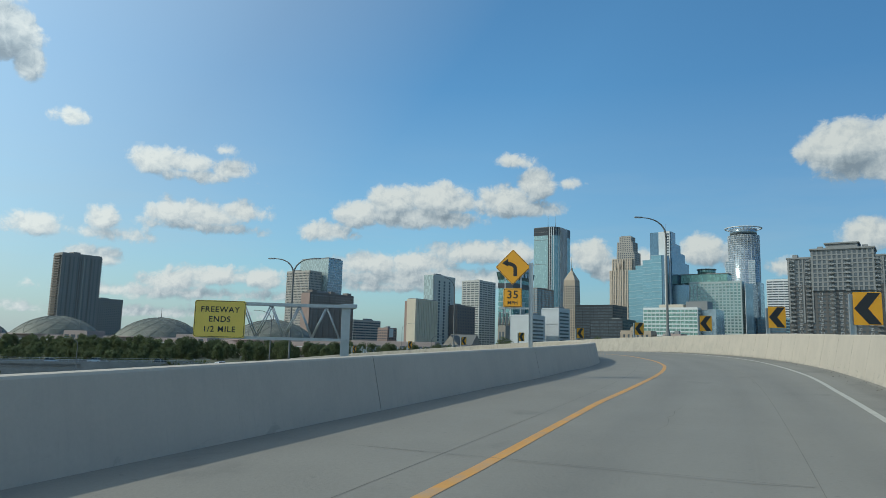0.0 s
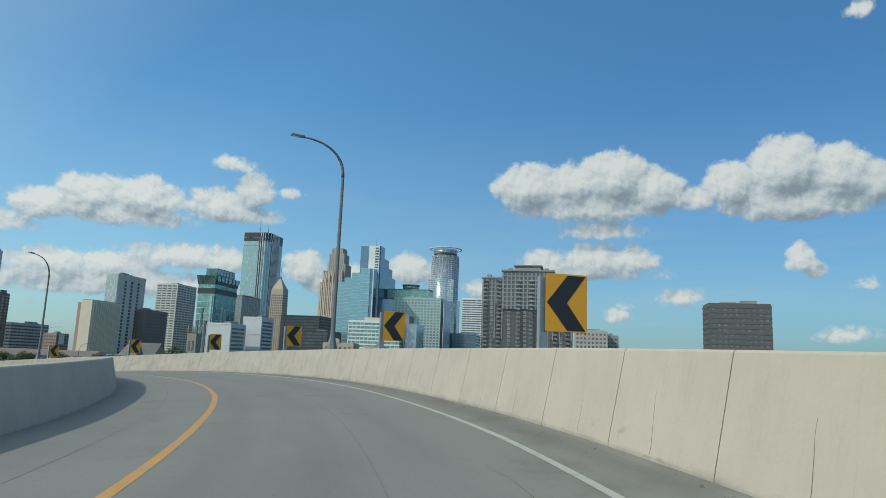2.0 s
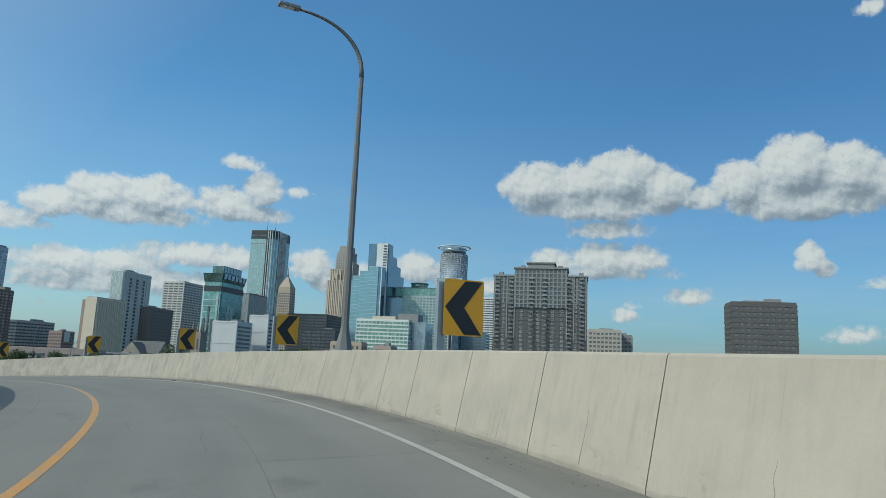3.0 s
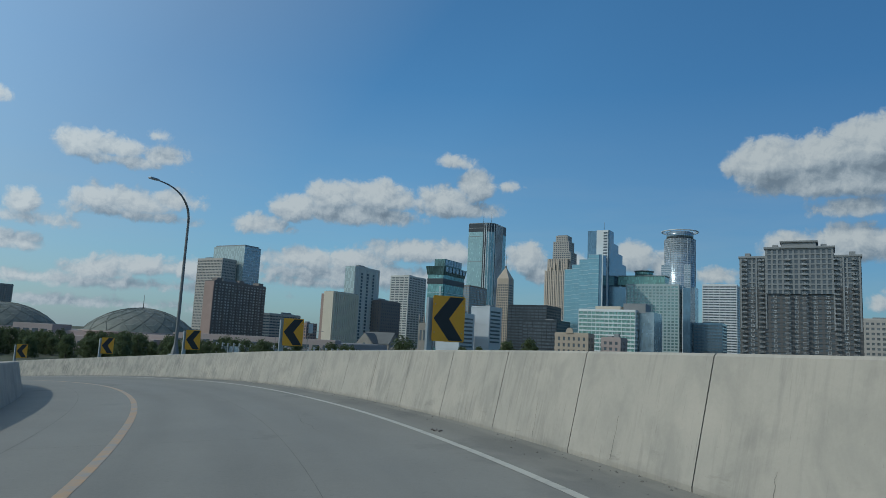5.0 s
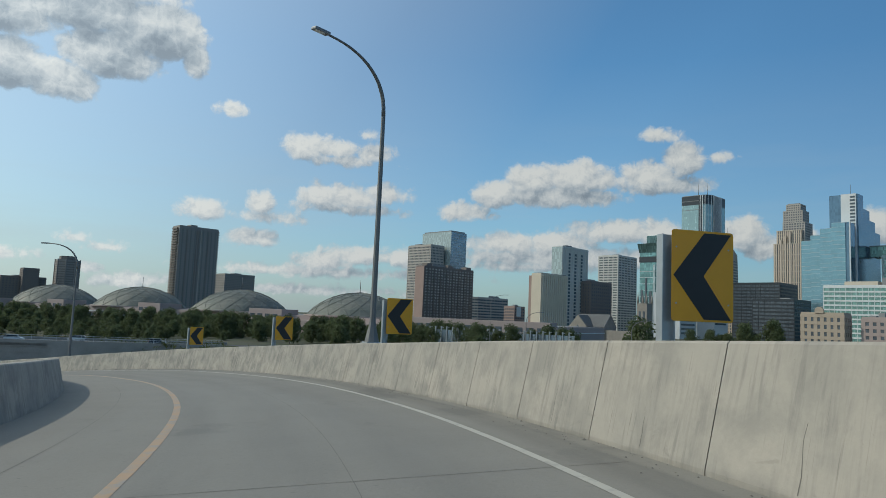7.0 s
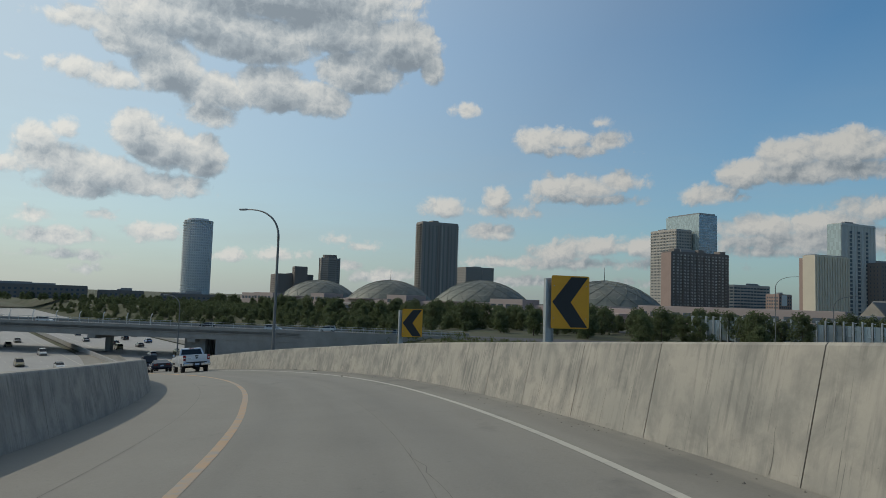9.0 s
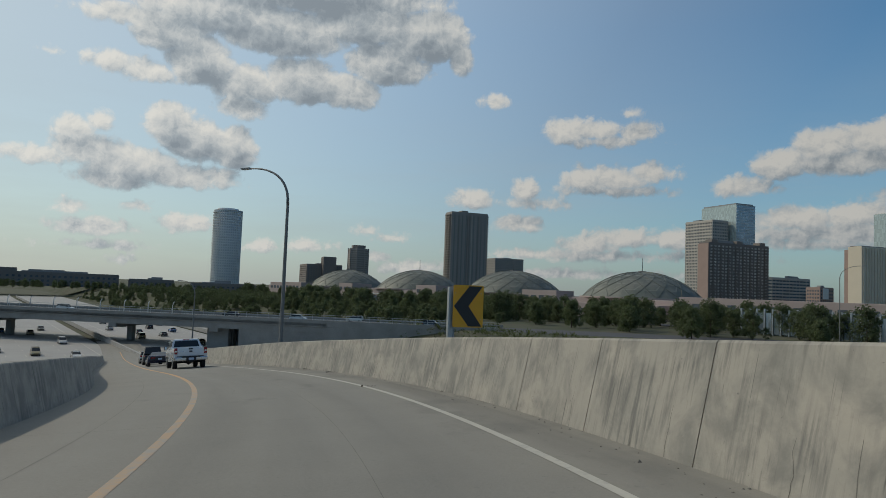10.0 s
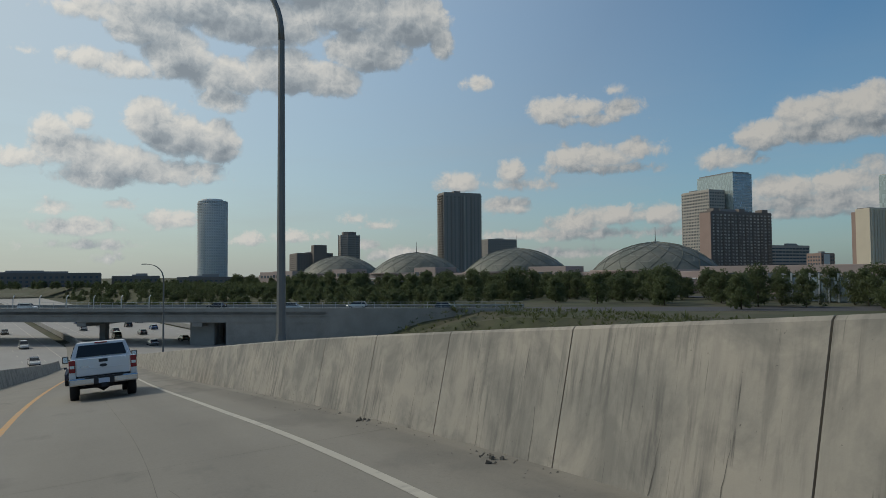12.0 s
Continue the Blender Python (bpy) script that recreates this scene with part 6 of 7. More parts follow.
for n0 in (109.8, 113.5, 117.2, 120.9, 124.6, 128.3, 147.2, 150.9, 154.6, 158.3, 162.0, 165.7):
    bm = bmesh.new()
    for k in range(60):
        a = 60 + k * 12.2
        vs = [bm.verts.new(fw(a + da, n0 + dn, TRENCH + 0.02)) for da, dn in ((0, -0.08), (3, -0.08), (3, 0.08), (0, 0.08))]
        bm.faces.new(vs)
    part("lane_dashes", bm, M["white_line"], freeway)


def fw_wall(name, label, a0, a1, n, z0, z1, w=0.5, mat="concrete_plain"):
    ob = tagged(new(name), label, "wall", kind="structure")
    step = 12.0
    k = int((a1 - a0) / step)
    for i in range(k):
        bm = bmesh.new()
        add_box(bm, 0.02, step - 0.02, -w / 2, w / 2, 0, z1 - z0)
        o = part("wall_panel", bm, M[mat], ob)
        o.matrix_world = Matrix.Translation(fw(a0 + i * step, n, z0)) @ Matrix.Rotation(math.atan2(FA.y, FA.x), 4, "Z")


fw_wall("wall_median", "concrete median barrier of the freeway", 60, 660, 138.0, TRENCH - 0.2, TRENCH + 1.2)
fw_wall("wall_south", "concrete kerb wall beside the far carriageway", 60, 660, 102.0, TRENCH - 0.2, TRENCH + 1.1)
fw_wall("wall_north", "concrete barrier beside the slip road", 150, 450, 174.5, TRENCH - 0.2, TRENCH + 1.1)

# ---- overpass ----
OV = Vector((-182, 219, 0))
OV_T = math.degrees(math.atan2(0.43, 0.90))


def overpass():
    m = Matrix.Translation((OV.x, OV.y, 0)) @ Matrix.Rotation(radians(OV_T), 4, "Z")
    ob = tagged(new("overpass"), "grey concrete road bridge over the freeway with a mesh railing", "bridge", kind="structure")
    ob.matrix_world = m
    part("deck", box_bm(-160, 60, 0, 20, -10.4, -9.7), M["old_concrete"], ob)
    for y in (0.3, 5, 10, 15, 19):
        part("girder", box_bm(-160, 60, y, y + 0.7, -12.2, -10.4), M["old_concrete"], ob)
    for y in (0, 19.6):
        part("parapet", box_bm(-160, 104, y, y + 0.4, -10.6, -8.9, 0.03), M["old_concrete"], ob)
    for x in (0, 29, -38):
        bm = bmesh.new()
        for y in ((8.5,) if x != 29 else (3, 6, 9, 12, 15)):
            add_box(bm, x - 0.8 if x != 29 else x - 3, x + 0.8 if x != 29 else x + 3, y, y + 1.6, TRENCH - 0.6, -12.1)
        part("pier", bm, M["old_concrete"], ob)
        part("pier_cap", box_bm(x - 1.2, x + 1.2, 0.4, 19, -13.2, -12.2, 0.1), M["old_concrete"], ob)
    for k in range(88):
        x = -160 + k * 3.0
        part("rail_post", box_bm(x - 0.04, x + 0.04, 0.15, 0.23, -8.9, -7.6), M["galvanized"], ob)
    for z in (-7.6, -8.2, -8.75):
        part("hand_rail", box_bm(-160, 104, 0.14, 0.24, z, z + 0.07), M["galvanized"], ob)
    part("abutment", box_bm(36, 60, 0.5, 19.5, TRENCH - 0.5, -10.4), M["old_concrete"], ob)
    part("retaining_wall", box_bm(60, 104, 0.0, 1.0, TRENCH, -10.6), M["old_concrete"], ob)
    part("street", box_bm(-160, 240, 0.5, 19.5, -9.7, -9.62), M["asphalt"], ob)
    for k in range(26):
        x = -158 + k * 7.0
        bm = bmesh.new()
        add_tube(bm, [(x, 0.6, -9.0), (x, 0.6, -6.8), (x + 0.12, 0.6, -6.2), (x + 0.45, 0.6, -5.8)], [0.11, 0.11, 0.12, 0.1], 6)
        lamp = part("hook_lamp", bm, M["white_panel"], ob)


overpass()


# ---- row of columns along the greenway ----
def colonnade():
    m = Matrix.Translation((-45.7, 338.5, GROUND)) @ Matrix.Rotation(radians(HALL_TURN), 4, "Z")
    ob = thing("steel_screen", m, "row of pale steel columns with glass fins", "screen")
    for k in range(24):
        x = k * 2.3
        part("column", box_bm(x - 0.22, x + 0.22, -0.3, 0.3, 0, 7.7 + 0.1 * (k % 2), 0.03), M["galvanized"], ob)
        part("glass_fin", box_bm(x + 0.35, x + 1.9, -0.04, 0.04, 0.4, 6.6), M["glass_grey"], ob)
        part("bracket", box_bm(x - 0.1, x + 0.9, -0.12, 0.12, 7.3, 7.5), M["galvanized"], ob)


colonnade()

# street level: kerbed street before the hall with small poles
street = tagged(new("street"), "asphalt street before the convention hall", "road", kind="structure")
bm = box_bm(-340, 200, -78, -64, 0.02, 0.1)
part("street_surface", moved(bm, hall_m), M["asphalt"], street)
for k in range(7):
    p = hall_m @ Vector((-190 + k * 52, -62, 0))
    street_lamp(Matrix.Translation(p) @ Matrix.Rotation(radians(20 + 30 * k), 4, "Z"), 8.2, 2.6, "slim grey street lamp by the hall", "distant street lamps", 200)

for x, y, h, reach in ((-17, 291, 18.6, 5.0), (19.2, 225.1, 12.3, 4.0), (-4, 262, 13.5, 4.2)):
    street_lamp(Matrix.Translation((x, y, GROUND)), h, reach, "slim grey lamp with an arched arm behind the greenway", "distant street lamps", 8)

# ---- long low apartment rows beyond the overpass ----
for x, y, w, top, turn in ((-603, 471, 112, 2.0, 63), (-531, 570, 60, -2.5, 53), (-590, 520, 40, -1.0, 57), (-640, 400, 60, 5.0, 66)):
    block("low_apartment_row", "long low brown brick apartment row", (x, y), w, 24, top, M["brick_dark"], M["glass_dark"], int(w), turn=turn, floor=3.2, band=1.8, bay=4.5, pier_w=2.4)
WOODS = []
for k in range(150):
    a, n = 225 + k * 3.2 + rng.uniform(-3, 3), rng.choice((190, 205, 222, 240)) + rng.uniform(-8, 8)
    p = fw(a, n)
    p.z = ground_level(p.x, p.y) - 0.2
    if a < 380:
        plant(p, rng.choice((0, 2)), rng.uniform(0.3, 0.55), "dark green tree beside the freeway")
    else:
        WOODS.append((p, rng.choice((0, 2)), rng.uniform(0.28, 0.46)))
for k in range(900):
    p = fw(215 + rng.uniform(0, 420), rng.uniform(182, 290))
    p.z = ground_level(p.x, p.y) - 0.6
    WOODS.append((p, rng.choice((0, 2)), rng.uniform(0.32, 0.5)))
for k in range(60):
    a, n = 215 + k * 8 + rng.uniform(-5, 5), 78 - rng.uniform(0, 30)
    p = fw(a, n)
    p.z = ground_level(p.x, p.y) - 0.2
    WOODS.append((p, rng.choice((0, 2)), rng.uniform(0.6, 1.0)))
for k in range(110):
    a, n = 700 + rng.uniform(-12, 40), 10 + k * 3.2 + rng.uniform(-3, 3)
    p = fw(a, n)
    WOODS.append((Vector((p.x, p.y, GROUND - 1.5)), rng.choice((0, 2)), rng.uniform(0.5, 0.72)))


def far_woods():
    """The far belts as one sheet of real crowns and trunks: every fifth leaf of a tree, somewhat larger."""
    ob = tagged(new("far_woods"), "belts of dark green trees along the far freeway", "trees", kind="stuff")
    for name, step in (("crown", 5), ("trunk", 1)):
        verts, faces, count = [], [], 0
        for p, kind, k in WOODS:
            src = next(c for c in TREES[kind].children if c.name.startswith(name)).data
            co = np.empty(len(src.vertices) * 3)
            src.vertices.foreach_get("co", co)
            co = co.reshape(-1, 3)
            if name == "crown":
                quads = co.reshape(-1, 4, 3)[::step]
                mid = quads.mean(axis=1, keepdims=True)
                co = (mid + (quads - mid) * 2.1).reshape(-1, 3)
                idx = np.arange(len(co)).reshape(-1, 4)
            else:
                idx = [tuple(f.vertices) for f in src.polygons]
            a = rng.uniform(0, 6.28)
            turn = np.array(((math.cos(a), math.sin(a), 0), (-math.sin(a), math.cos(a), 0), (0, 0, 1)))
            verts.append(co @ turn * k + np.array(p))
            faces += [tuple(int(v) + count for v in f) for f in idx]
            count += len(co)
        me = bpy.data.meshes.new(name)
        me.from_pydata(np.concatenate(verts).tolist(), [], faces)
        part(name, me, M["leaf_dark"] if name == "crown" else M["bark"], ob)


far_woods()


def weeds():
    """Tufts of tall weeds and low bushes on the slope beside the slip road."""
    r = random.Random(77)
    verts, faces = [], []
    for k in range(3600):
        a, n = r.uniform(30, 260), r.uniform(178, 225)
        p = fw(a, n)
        p.z = ground_level(p.x, p.y)
        size = r.uniform(0.3, 0.8) * (2.2 if r.random() < 0.08 else 1.0)
        for _ in range(7):
            d = Vector((r.gauss(0, 0.7), r.gauss(0, 0.7), r.uniform(0.5, 1.1))) * size
            side = Vector((-d.y, d.x, 0)).normalized() * size * r.uniform(0.08, 0.25)
            i = len(verts)
            verts += [tuple(p - side * 0.5), tuple(p + side * 0.5), tuple(p + d * 0.6 + side), tuple(p + d)]
            faces.append((i, i + 1, i + 2, i + 3))
    me = bpy.data.meshes.new("weeds")
    me.from_pydata(verts, [], faces)
    tagged(part("weeds", me, M["weed"]), "tall green and dry weeds on the freeway slope", "weeds", kind="stuff")


weeds()
for t in TREES:
    for o in (*t.children_recursive, t):
        bpy.data.objects.remove(o)


# ---- vehicles ----
def loft(sections):
    """Closed hull through rings of points that all have the same count."""
    bm = bmesh.new()
    rings = [[bm.verts.new(p) for p in ring] for ring in sections]
    n = len(rings[0])
    for a, b in zip(rings, rings[1:]):
        for k in range(n):
            bm.faces.new((a[k], a[(k + 1) % n], b[(k + 1) % n], b[k]))
    bm.faces.new(rings[0][::-1])
    bm.faces.new(rings[-1])
    bmesh.ops.recalc_face_normals(bm, faces=bm.faces)
    return bm


def wheel(ob, x, y, r, w):
    bm = bmesh.new()
    sx = 1 if x > 0 else -1
    add_tube(bm, [(x - w / 2, y, r), (x - w / 2 + 0.02, y, r), (x + w / 2 - 0.02, y, r), (x + w / 2, y, r)], [r - 0.03, r, r, r - 0.03], 24)
    tyre = part("wheel", bm, M["rubber"], ob)
    bm = bmesh.new()
    add_tube(bm, [(x + sx * (w / 2 - 0.03), y, r), (x + sx * (w / 2 + 0.008), y, r)], [r * 0.62, r * 0.6], 20)
    part("rim", bm, M["alloy"], tyre)
    # black plates on the solid rim imitate shaded gaps between spokes
    for k in range(5):
        a = 2 * math.pi * k / 5
        part("spoke_gap", box_bm(-0.004, 0.004, -0.05, 0.05, 0.09, r * 0.52, 0, Matrix.Translation((x + sx * (w / 2 + 0.009), y, r)) @ Matrix.Rotation(a, 4, "X")), M["plastic"], tyre)


def pickup(m, body):
    ob = thing("pickup_truck", m, "white pickup truck with chrome rear bumper seen from behind", "pickup truck")
    w = 0.99
    # bed and cab lower body, with wheel arches left open underneath
    for sx in (-1, 1):
        x0, x1 = sorted((sx * w, sx * (w - 0.2)))
        part("bed_side", box_bm(x0, x1, 0.05, 2.15, 0.72, 1.32, 0.035), body, ob)
        part("rocker", box_bm(x0, x1, 1.75, 3.95, 0.45, 0.74, 0.03), body, ob)
        part("fender_flare", box_bm(min(sx * (w + 0.015), sx * (w - 0.1)), max(sx * (w + 0.015), sx * (w - 0.1)), 0.62, 1.72, 0.70, 0.86, 0.03), body, ob)
        part("rear_quarter", box_bm(x0, x1, 0.05, 0.66, 0.5, 0.8, 0.03), body, ob)
    part("bed_floor", box_bm(-w + 0.19, w - 0.19, 0.1, 2.1, 0.74, 0.8), M["plastic"], ob)
    tail = part("tailgate", box_bm(-0.78, 0.78, 0.0, 0.09, 0.78, 1.33, 0.03), body, ob)
    part("tailgate_crease", box_bm(-0.72, 0.72, -0.012, 0.02, 1.0, 1.03, 0.005), body, tail)
    part("handle", box_bm(-0.13, 0.13, -0.015, 0.03, 1.19, 1.29, 0.01), M["plastic"], tail)
    bm = bmesh.new()
    add_tube(bm, [(0.0, -0.012, 1.08), (0.0, 0.02, 1.08)], 0.09, 20)
    bmesh.ops.scale(bm, vec=(1.25, 1, 0.55), space=Matrix.Translation((0, 0, -1.08)), verts=bm.verts)
    part("oval_badge", bm, M["plastic"], tail)
    part("script_badge", box_bm(-0.68, -0.42, -0.008, 0.02, 1.06, 1.09), M["chrome"], tail)
    for sx in (-1, 1):
        x0, x1 = sorted((sx * 0.985, sx * 0.80))
        lamp = part("tail_lamp", box_bm(x0, x1, -0.02, 0.16, 0.92, 1.31, 0.025), M["tail_red"], ob, "red tail lamp")
        part("reverse_lens", box_bm(x0 + 0.03, x1 - 0.03, -0.026, 0.0, 1.05, 1.14, 0.005), M["lens"], lamp)
    bump = part("rear_bumper", box_bm(-1.0, 1.0, -0.2, 0.08, 0.50, 0.73, 0.045), M["chrome"], ob, "chrome rear bumper")
    part("step_pad", box_bm(-0.55, 0.55, -0.21, 0.0, 0.69, 0.74, 0.008), M["plastic"], bump)
    part("plate_recess", box_bm(-0.3, 0.3, -0.21, -0.1, 0.51, 0.70, 0.01), M["plastic"], bump)
    part("number_plate", box_bm(-0.16, 0.16, -0.22, -0.2, 0.53, 0.68, 0.004), M["plate"], bump)
    part("hitch", box_bm(-0.08, 0.08, -0.3, 0.0, 0.40, 0.50, 0.01), M["plastic"], ob)
    part("muffler", box_bm(-0.35, 0.3, 0.5, 1.2, 0.36, 0.52, 0.06), M["plastic"], ob)
    part("frame_rail", box_bm(-0.6, -0.5, 0.0, 5.2, 0.45, 0.6), M["plastic"], ob)
    part("frame_rail", box_bm(0.5, 0.6, 0.0, 5.2, 0.45, 0.6), M["plastic"], ob)
    bm = bmesh.new()
    add_tube(bm, [(-0.85, 1.17, 0.4), (-0.2, 1.17, 0.4), (0, 1.17, 0.38), (0.2, 1.17, 0.4), (0.85, 1.17, 0.4)], [0.06, 0.06, 0.17, 0.06, 0.06], 10)
    part("rear_axle", bm, M["plastic"], ob)
    cab = part("cab", box_bm(-w, w, 2.17, 4.25, 0.5, 1.36, 0.05), body, ob)
    top = loft([[(-0.95, 2.2, 1.33), (0.95, 2.2, 1.33), (0.95, 4.2, 1.33), (-0.95, 4.2, 1.33)],
                [(-0.88, 2.3, 1.62), (0.88, 2.3, 1.62), (0.88, 3.9, 1.62), (-0.88, 3.9, 1.62)],
                [(-0.78, 2.42, 1.88), (0.78, 2.42, 1.88), (0.78, 3.45, 1.88), (-0.78, 3.45, 1.88)],
                [(-0.68, 2.52, 1.92), (0.68, 2.52, 1.92), (0.68, 3.3, 1.92), (-0.68, 3.3, 1.92)]])
    part("cab_roof", top, body, cab)
    part("rear_window", loft([[(-0.80, 2.19, 1.40), (0.80, 2.19, 1.40), (0.80, 2.24, 1.40), (-0.80, 2.24, 1.40)], [(-0.70, 2.345, 1.80), (0.70, 2.345, 1.80), (0.70, 2.41, 1.80), (-0.70, 2.41, 1.80)]]), M["car_glass"], cab)
    for sx in (-1, 1):
        part("side_window", loft([[(sx * 0.93, 2.4, 1.40), (sx * 0.965, 2.4, 1.40), (sx * 0.965, 4.0, 1.40), (sx * 0.93, 4.0, 1.40)], [(sx * 0.80, 2.6, 1.78), (sx * 0.845, 2.6, 1.78), (sx * 0.845, 3.5, 1.78), (sx * 0.80, 3.5, 1.78)]]), M["car_glass"], cab)
        mir = part("mirror", box_bm(min(sx * 1.05, sx * 1.25), max(sx * 1.05, sx * 1.25), 3.75, 3.85, 1.22, 1.48, 0.03), M["plastic"], ob)
        part("mirror_glass", box_bm(min(sx * 1.08, sx * 1.22), max(sx * 1.08, sx * 1.22), 3.742, 3.751, 1.25, 1.45), M["chrome"], mir)
        part("mirror_arm", box_bm(min(sx * 0.94, sx * 1.08), max(sx * 0.94, sx * 1.08), 3.78, 3.83, 1.3, 1.35), M["plastic"], mir)
    part("brake_lamp", box_bm(-0.2, 0.2, 2.36, 2.44, 1.845, 1.885, 0.005), M["tail_red"], cab)
    part("bonnet", box_bm(-w, w, 4.2, 5.7, 0.78, 1.28, 0.07), body, ob)
    part("front_bumper", box_bm(-w, w, 5.6, 5.8, 0.48, 0.8, 0.04), M["chrome"], ob)
    for x in (-0.86, 0.86):
        for y in (1.17, 4.75):
            wheel(ob, x, y, 0.40, 0.27)
    return ob


def ramp_pose(s, off):
    p = at(s, off)
    q = at(s + 2, off)
    d = (q - p).normalized()
    rx = math.degrees(math.asin(d.z))
    return Matrix.Translation(p) @ Matrix.Rotation(radians(heading(s + 2)), 4, "Z") @ Matrix.Rotation(radians(rx), 4, "X") @ Matrix.Rotation(-math.atan(BANK), 4, "Y")


pickup(ramp_pose(170.4, 0.58), paint("white_car_paint", (0.72, 0.73, 0.74)))


def coupe(m, body):
    ob = thing("sports_coupe", m, "dark blue low sports coupe", "car")
    sec = [(0.0, 0.42, 0.86, 0.80), (0.15, 0.30, 0.92, 0.93), (1.2, 0.25, 0.90, 0.95), (3.2, 0.25, 0.78, 0.93), (4.1, 0.26, 0.66, 0.88), (4.45, 0.34, 0.52, 0.70)]
    part("body", loft([[(-w, y, z0), (w, y, z0), (w + 0.02, y, (z0 + z1) / 2), (w - 0.08, y, z1), (-w + 0.08, y, z1), (-w - 0.02, y, (z0 + z1) / 2)] for y, z0, z1, w in sec]), body, ob)
    part("cabin_glass", loft([[(-0.78, 0.45, 0.88), (0.78, 0.45, 0.88), (0.74, 3.1, 0.76), (-0.74, 3.1, 0.76)], [(-0.60, 1.3, 1.17), (0.60, 1.3, 1.17), (0.58, 2.2, 1.17), (-0.58, 2.2, 1.17)]]), M["car_glass"], ob)
    part("roof", loft([[(-0.60, 1.35, 1.165), (0.60, 1.35, 1.165), (0.58, 2.15, 1.165), (-0.58, 2.15, 1.165)], [(-0.5, 1.45, 1.2), (0.5, 1.45, 1.2), (0.48, 2.05, 1.2), (-0.48, 2.05, 1.2)]]), body, ob)
    part("rear_panel", box_bm(-0.78, 0.78, -0.03, 0.05, 0.5, 0.8, 0.02), M["plastic"], ob)
    part("number_plate", box_bm(-0.15, 0.15, -0.04, -0.02, 0.55, 0.68), M["plate"], ob)
    for sx in (-1, 1):
        for dx in (0.45, 0.65):
            bm = bmesh.new()
            add_tube(bm, [(sx * dx, -0.04, 0.72), (sx * dx, 0.0, 0.72)], 0.075, 16)
            part("tail_lamp", bm, M["tail_red"], ob)
        part("mirror", box_bm(min(sx * 0.92, sx * 1.08), max(sx * 0.92, sx * 1.08), 2.7, 2.85, 0.85, 0.97, 0.02), body, ob)
        for y in (0.85, 3.55):
            wheel(ob, sx * 0.84, y, 0.33, 0.24)
    return ob


def wagon(m, body, name, label, length=4.6, height=1.72, roof0=0.25, roof1=2.9, belt=1.05, group=""):
    """A sedan or sport utility car, from its belt line, roof and length."""
    ob = thing(name, m, label, "car", group)
    L, w = length, 0.9
    part("body", loft([[(-w * k, y, z0), (w * k, y, z0), (w * k + 0.02, y, 0.7), (w * k - 0.06, y, z1), (-w * k + 0.06, y, z1), (-w * k - 0.02, y, 0.7)] for y, z0, z1, k in ((0, 0.4, belt * 0.9, 0.9), (0.2, 0.28, belt, 1), (L * 0.65, 0.25, belt, 1), (L * 0.9, 0.28, belt * 0.9, 0.97), (L, 0.42, belt * 0.72, 0.85))]), body, ob)
    part("cabin_glass", loft([[(-w + 0.08, roof0 - 0.15, belt - 0.02), (w - 0.08, roof0 - 0.15, belt - 0.02), (w - 0.1, roof1 + 0.75, belt - 0.02), (-w + 0.1, roof1 + 0.75, belt - 0.02)], [(-w + 0.22, roof0 + 0.2, height - 0.06), (w - 0.22, roof0 + 0.2, height - 0.06), (w - 0.22, roof1, height - 0.06), (-w + 0.22, roof1, height - 0.06)]]), M["car_glass"], ob)
    part("roof", box_bm(-w + 0.2, w - 0.2, roof0 + 0.18, roof1 + 0.02, height - 0.065, height, 0.02), body, ob)
    part("rear_bumper", box_bm(-w + 0.03, w - 0.03, -0.06, 0.1, 0.42, 0.62, 0.03), M["plastic"], ob)
    part("number_plate", box_bm(-0.15, 0.15, -0.04, 0.0, 0.72, 0.84), M["plate"], ob)
    for sx in (-1, 1):
        part("tail_lamp", box_bm(min(sx * 0.66, sx * 0.86), max(sx * 0.66, sx * 0.86), -0.02, 0.1, 0.8, 1.0, 0.01), M["tail_red"], ob)
        part("head_lamp", box_bm(min(sx * 0.5, sx * 0.74), max(sx * 0.5, sx * 0.74), L - 0.12, L + 0.01, 0.62, 0.74, 0.01), M["lens"], ob)
        for y in (L * 0.18, L * 0.8):
            wheel(ob, sx * (w - 0.09), y, 0.33, 0.22)
    return ob


PAINTS = [paint("dark_grey_car_paint", (0.06, 0.065, 0.07)), paint("silver_car_paint", (0.42, 0.44, 0.46), 0.3, 0.6), paint("black_car_paint", (0.015, 0.016, 0.018)), paint("pale_car_paint", (0.62, 0.62, 0.6)), paint("blue_car_paint", (0.03, 0.12, 0.3)), paint("gold_car_paint", (0.32, 0.27, 0.16), 0.3, 0.5)]
coupe(ramp_pose(186.0, -0.1), paint("navy_car_paint", (0.012, 0.018, 0.05)))
wagon(ramp_pose(199.0, 0.0), PAINTS[0], "sport_utility_car", "dark grey sport utility car", 4.7, 1.78, 0.15, 3.0, 1.1)
wagon(ramp_pose(214.0, 0.1), PAINTS[1], "sedan", "silver sedan on the ramp", 4.6, 1.46, 0.7, 2.7, 0.98)

FW_TURN = math.degrees(math.atan2(FA.y, FA.x)) - 90
protos = []
for k, p in enumerate(PAINTS):
    protos.append(wagon(Matrix.Translation((0, 0, -400)), p, "sedan", "sedan driving on the sunken freeway", 4.6, 1.46, 0.7, 2.7, 0.98, "freeway traffic"))
    protos.append(wagon(Matrix.Translation((0, 0, -400)), p, "sport_utility_car", "sport utility car driving on the sunken freeway", 4.7, 1.76, 0.2, 3.0, 1.1, "freeway traffic"))
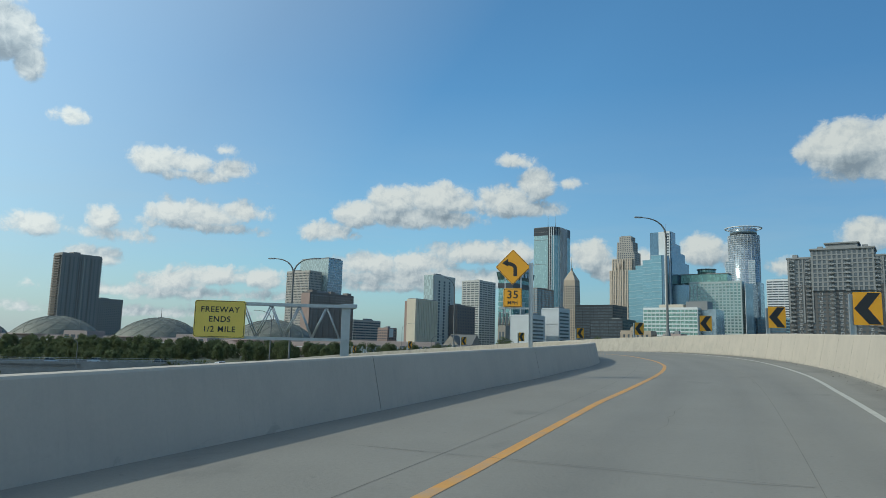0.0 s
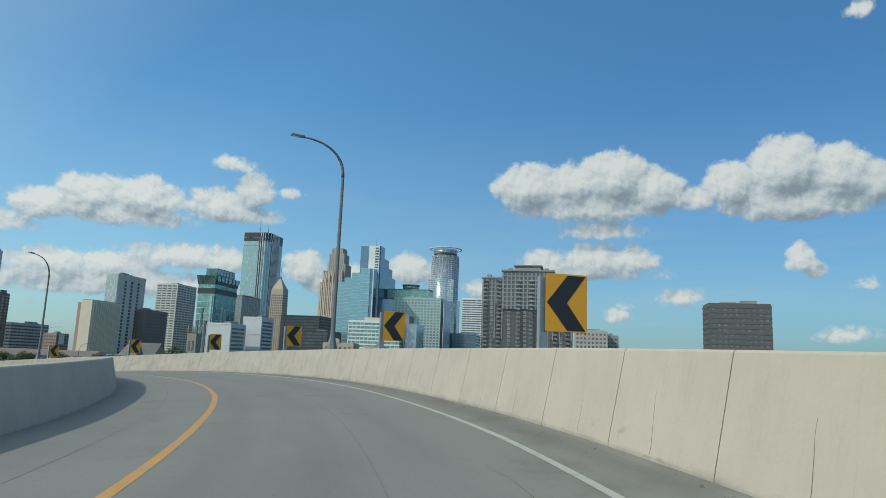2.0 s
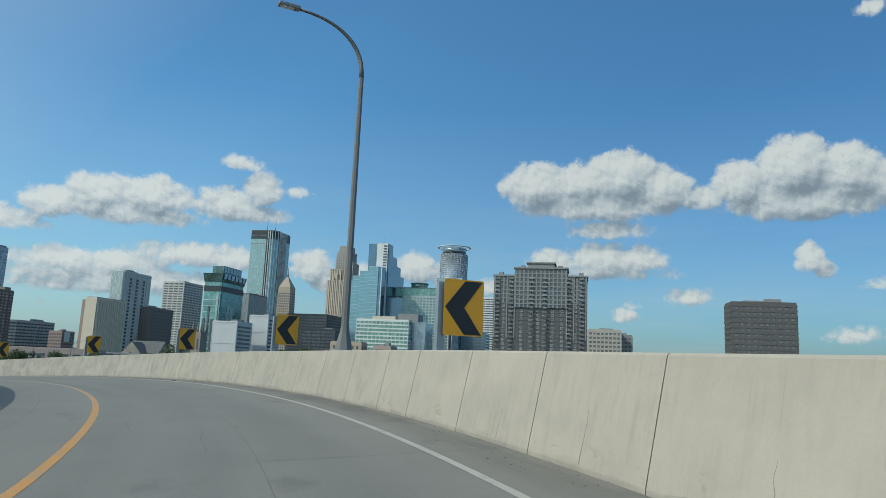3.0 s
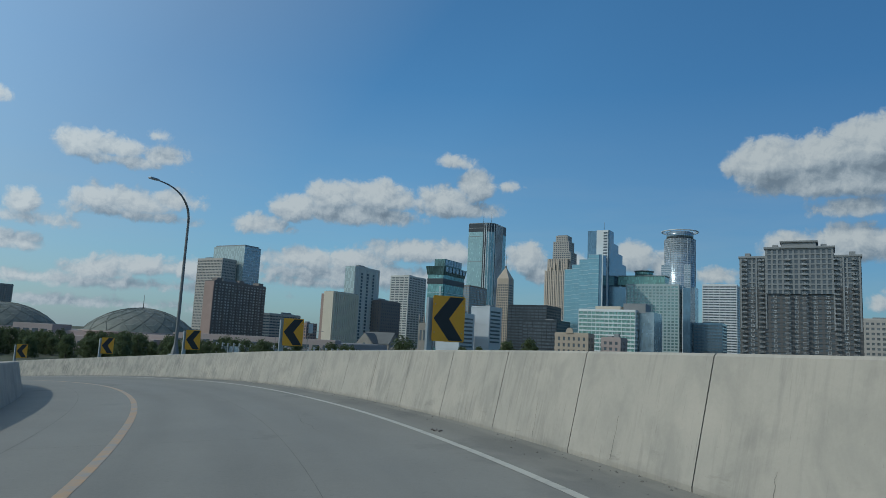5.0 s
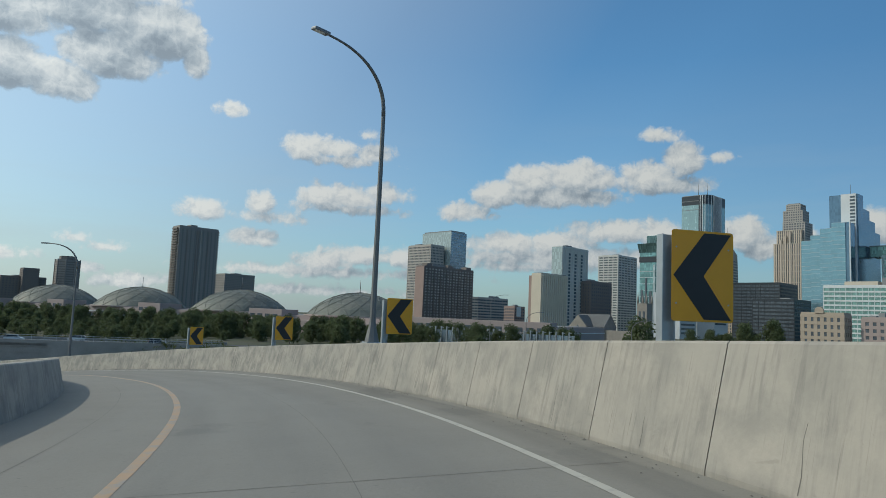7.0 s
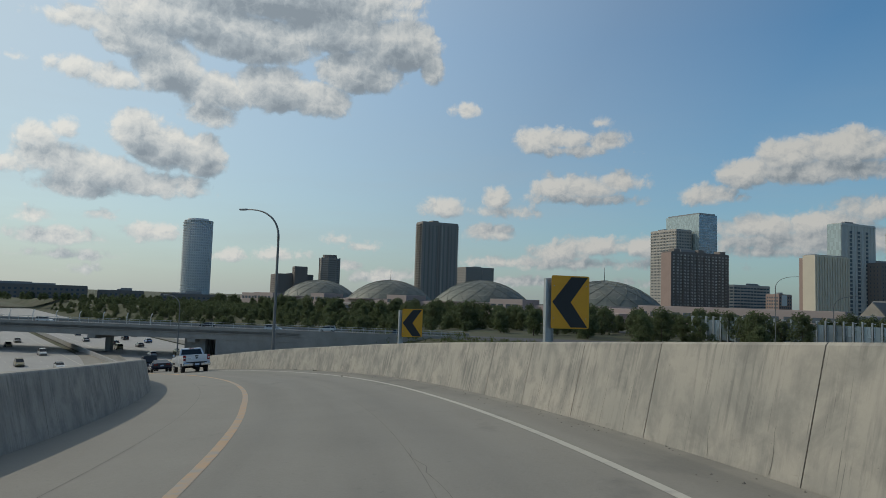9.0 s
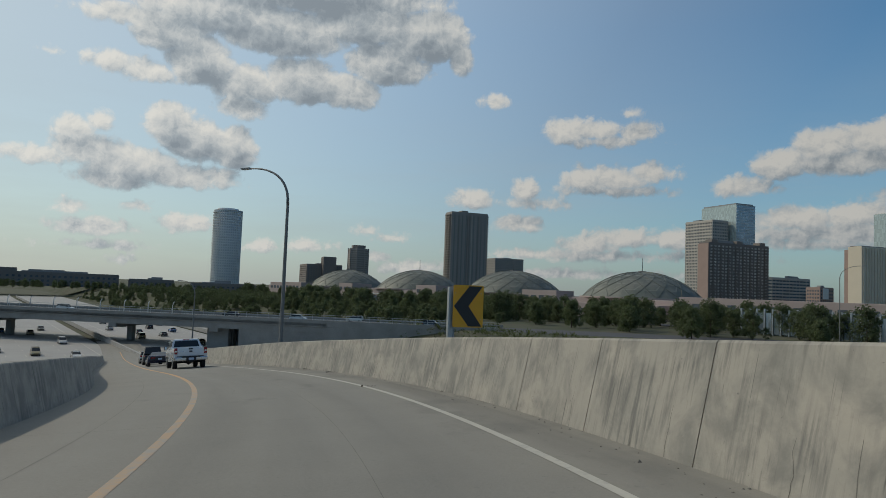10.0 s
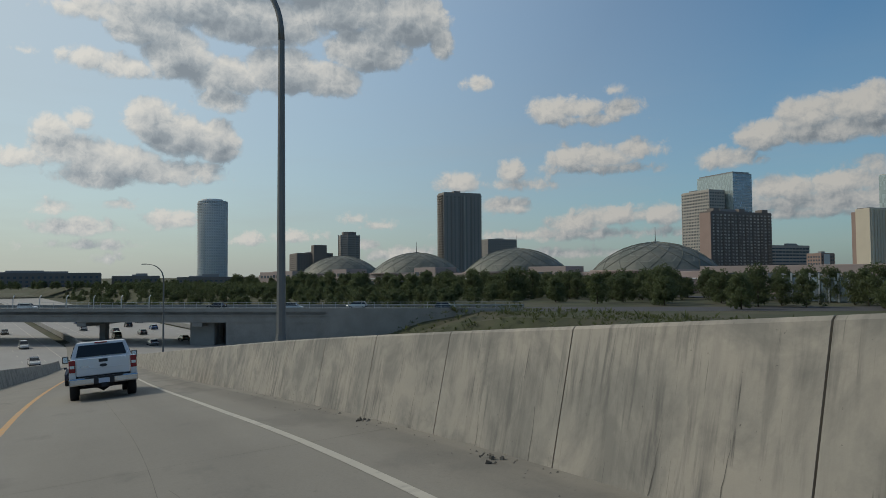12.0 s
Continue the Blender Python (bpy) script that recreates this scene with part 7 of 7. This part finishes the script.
spots = [(216, 126, 1), (224, 119, 1), (232, 112, 1), (207, 108, 1), (252, 127, 1), (276, 111, 1), (284, 122, 1), (292, 115, 1), (301, 126, 1), (318, 119, 1), (352, 112, 1), (372, 123, 1), (410, 119, 1), (455, 126, 1),
         (262, 149, 0), (270, 157, 0), (281, 152, 0), (288, 164, 0), (297, 146, 0), (304, 160, 0), (315, 153, 0), (322, 167, 0), (331, 149, 0), (346, 160, 0), (360, 156, 0), (384, 149, 0), (405, 164, 0), (440, 156, 0), (243, 161, 0), (236, 152, 0)]
for k, (a, n, back) in enumerate(spots):
    o = copy_thing(protos[rng.randrange(len(protos))], Matrix.Translation(fw(a, n, TRENCH)) @ Matrix.Rotation(radians(FW_TURN + (180 if back else 0)), 4, "Z"))
for dx, side, k in ((-20, 5, 7), (48, 5, 3), (66, 13, 7), (84, 5, 1), (30, 13, 0)):
    p = Matrix.Translation((OV.x, OV.y, -9.62)) @ Matrix.Rotation(radians(OV_T - 90 + (180 if side > 10 else 0)), 4, "Z")
    q = Matrix.Translation((OV.x, OV.y, 0)) @ Matrix.Rotation(radians(OV_T), 4, "Z") @ Vector((dx, side, -9.62))
    o = copy_thing(protos[k], Matrix.Translation(q) @ Matrix.Rotation(radians(OV_T - 90 + (180 if side > 10 else 0)), 4, "Z"))
    o["label"] = "car crossing the road bridge"
for p in protos:
    for o in (*p.children_recursive, p):
        bpy.data.objects.remove(o)


# ---- small things on the shoulder ----
def debris(s, off, seed, n, size, label, mat):
    r = random.Random(seed)
    bm = bmesh.new()
    for _ in range(n):
        c = Vector((r.gauss(0, size), r.gauss(0, size * 1.6), size * 0.25))
        add_box(bm, -0.5, 0.5, -0.5, 0.5, -0.5, 0.5, Matrix.Translation(c) @ Euler((r.uniform(0, 3), r.uniform(0, 3), r.uniform(0, 3))).to_matrix().to_4x4() @ Matrix.Diagonal((size * r.uniform(0.2, 0.9), size * r.uniform(0.2, 0.9), size * r.uniform(0.1, 0.4), 1)))
    ob = part("road_debris", bm, mat)
    ob.matrix_world = frame_at(s, off, road_z(off))
    tagged(ob, label, "debris")


debris(81.0, 3.2, 1, 7, 0.055, "dark torn scrap lying on the shoulder", M["brick_dark"])
debris(143.0, 2.75, 2, 6, 0.06, "thin twisted twig on the shoulder", M["bark"])
debris(152.0, 3.7, 3, 14, 0.07, "dirt clump against the barrier foot", M["seam"])
debris(156.0, 3.7, 4, 10, 0.06, "dirt clump against the barrier foot", M["seam"])


def gutter_grit():
    """Loose stones and leaves swept against the foot of the outer barrier."""
    r = random.Random(31)
    verts, faces = [], []
    for k in range(900):
        d = r.uniform(12, 165)
        o = 3.87 - abs(r.gauss(0, 0.28)) - 0.03
        p = at(d, o + drift(d, 3.87))
        size = r.uniform(0.008, 0.022) * (2.0 if r.random() < 0.06 else 1.0)
        a = r.uniform(0, 6.28)
        c, q = math.cos(a) * size, math.sin(a) * size
        i = len(verts)
        verts += [(p.x + c, p.y + q, p.z), (p.x - q, p.y + c, p.z), (p.x - c, p.y - q, p.z), (p.x + q, p.y - c, p.z), (p.x, p.y, p.z + size * r.uniform(0.5, 1.0))]
        faces += [(i, i + 1, i + 4), (i + 1, i + 2, i + 4), (i + 2, i + 3, i + 4), (i + 3, i, i + 4)]
    me = bpy.data.meshes.new("gutter_grit")
    me.from_pydata(verts, [], faces)
    tagged(part("gutter_grit", me, M["seam"]), "loose grit and leaf scraps along the barrier foot", "grit", kind="stuff")


gutter_grit()
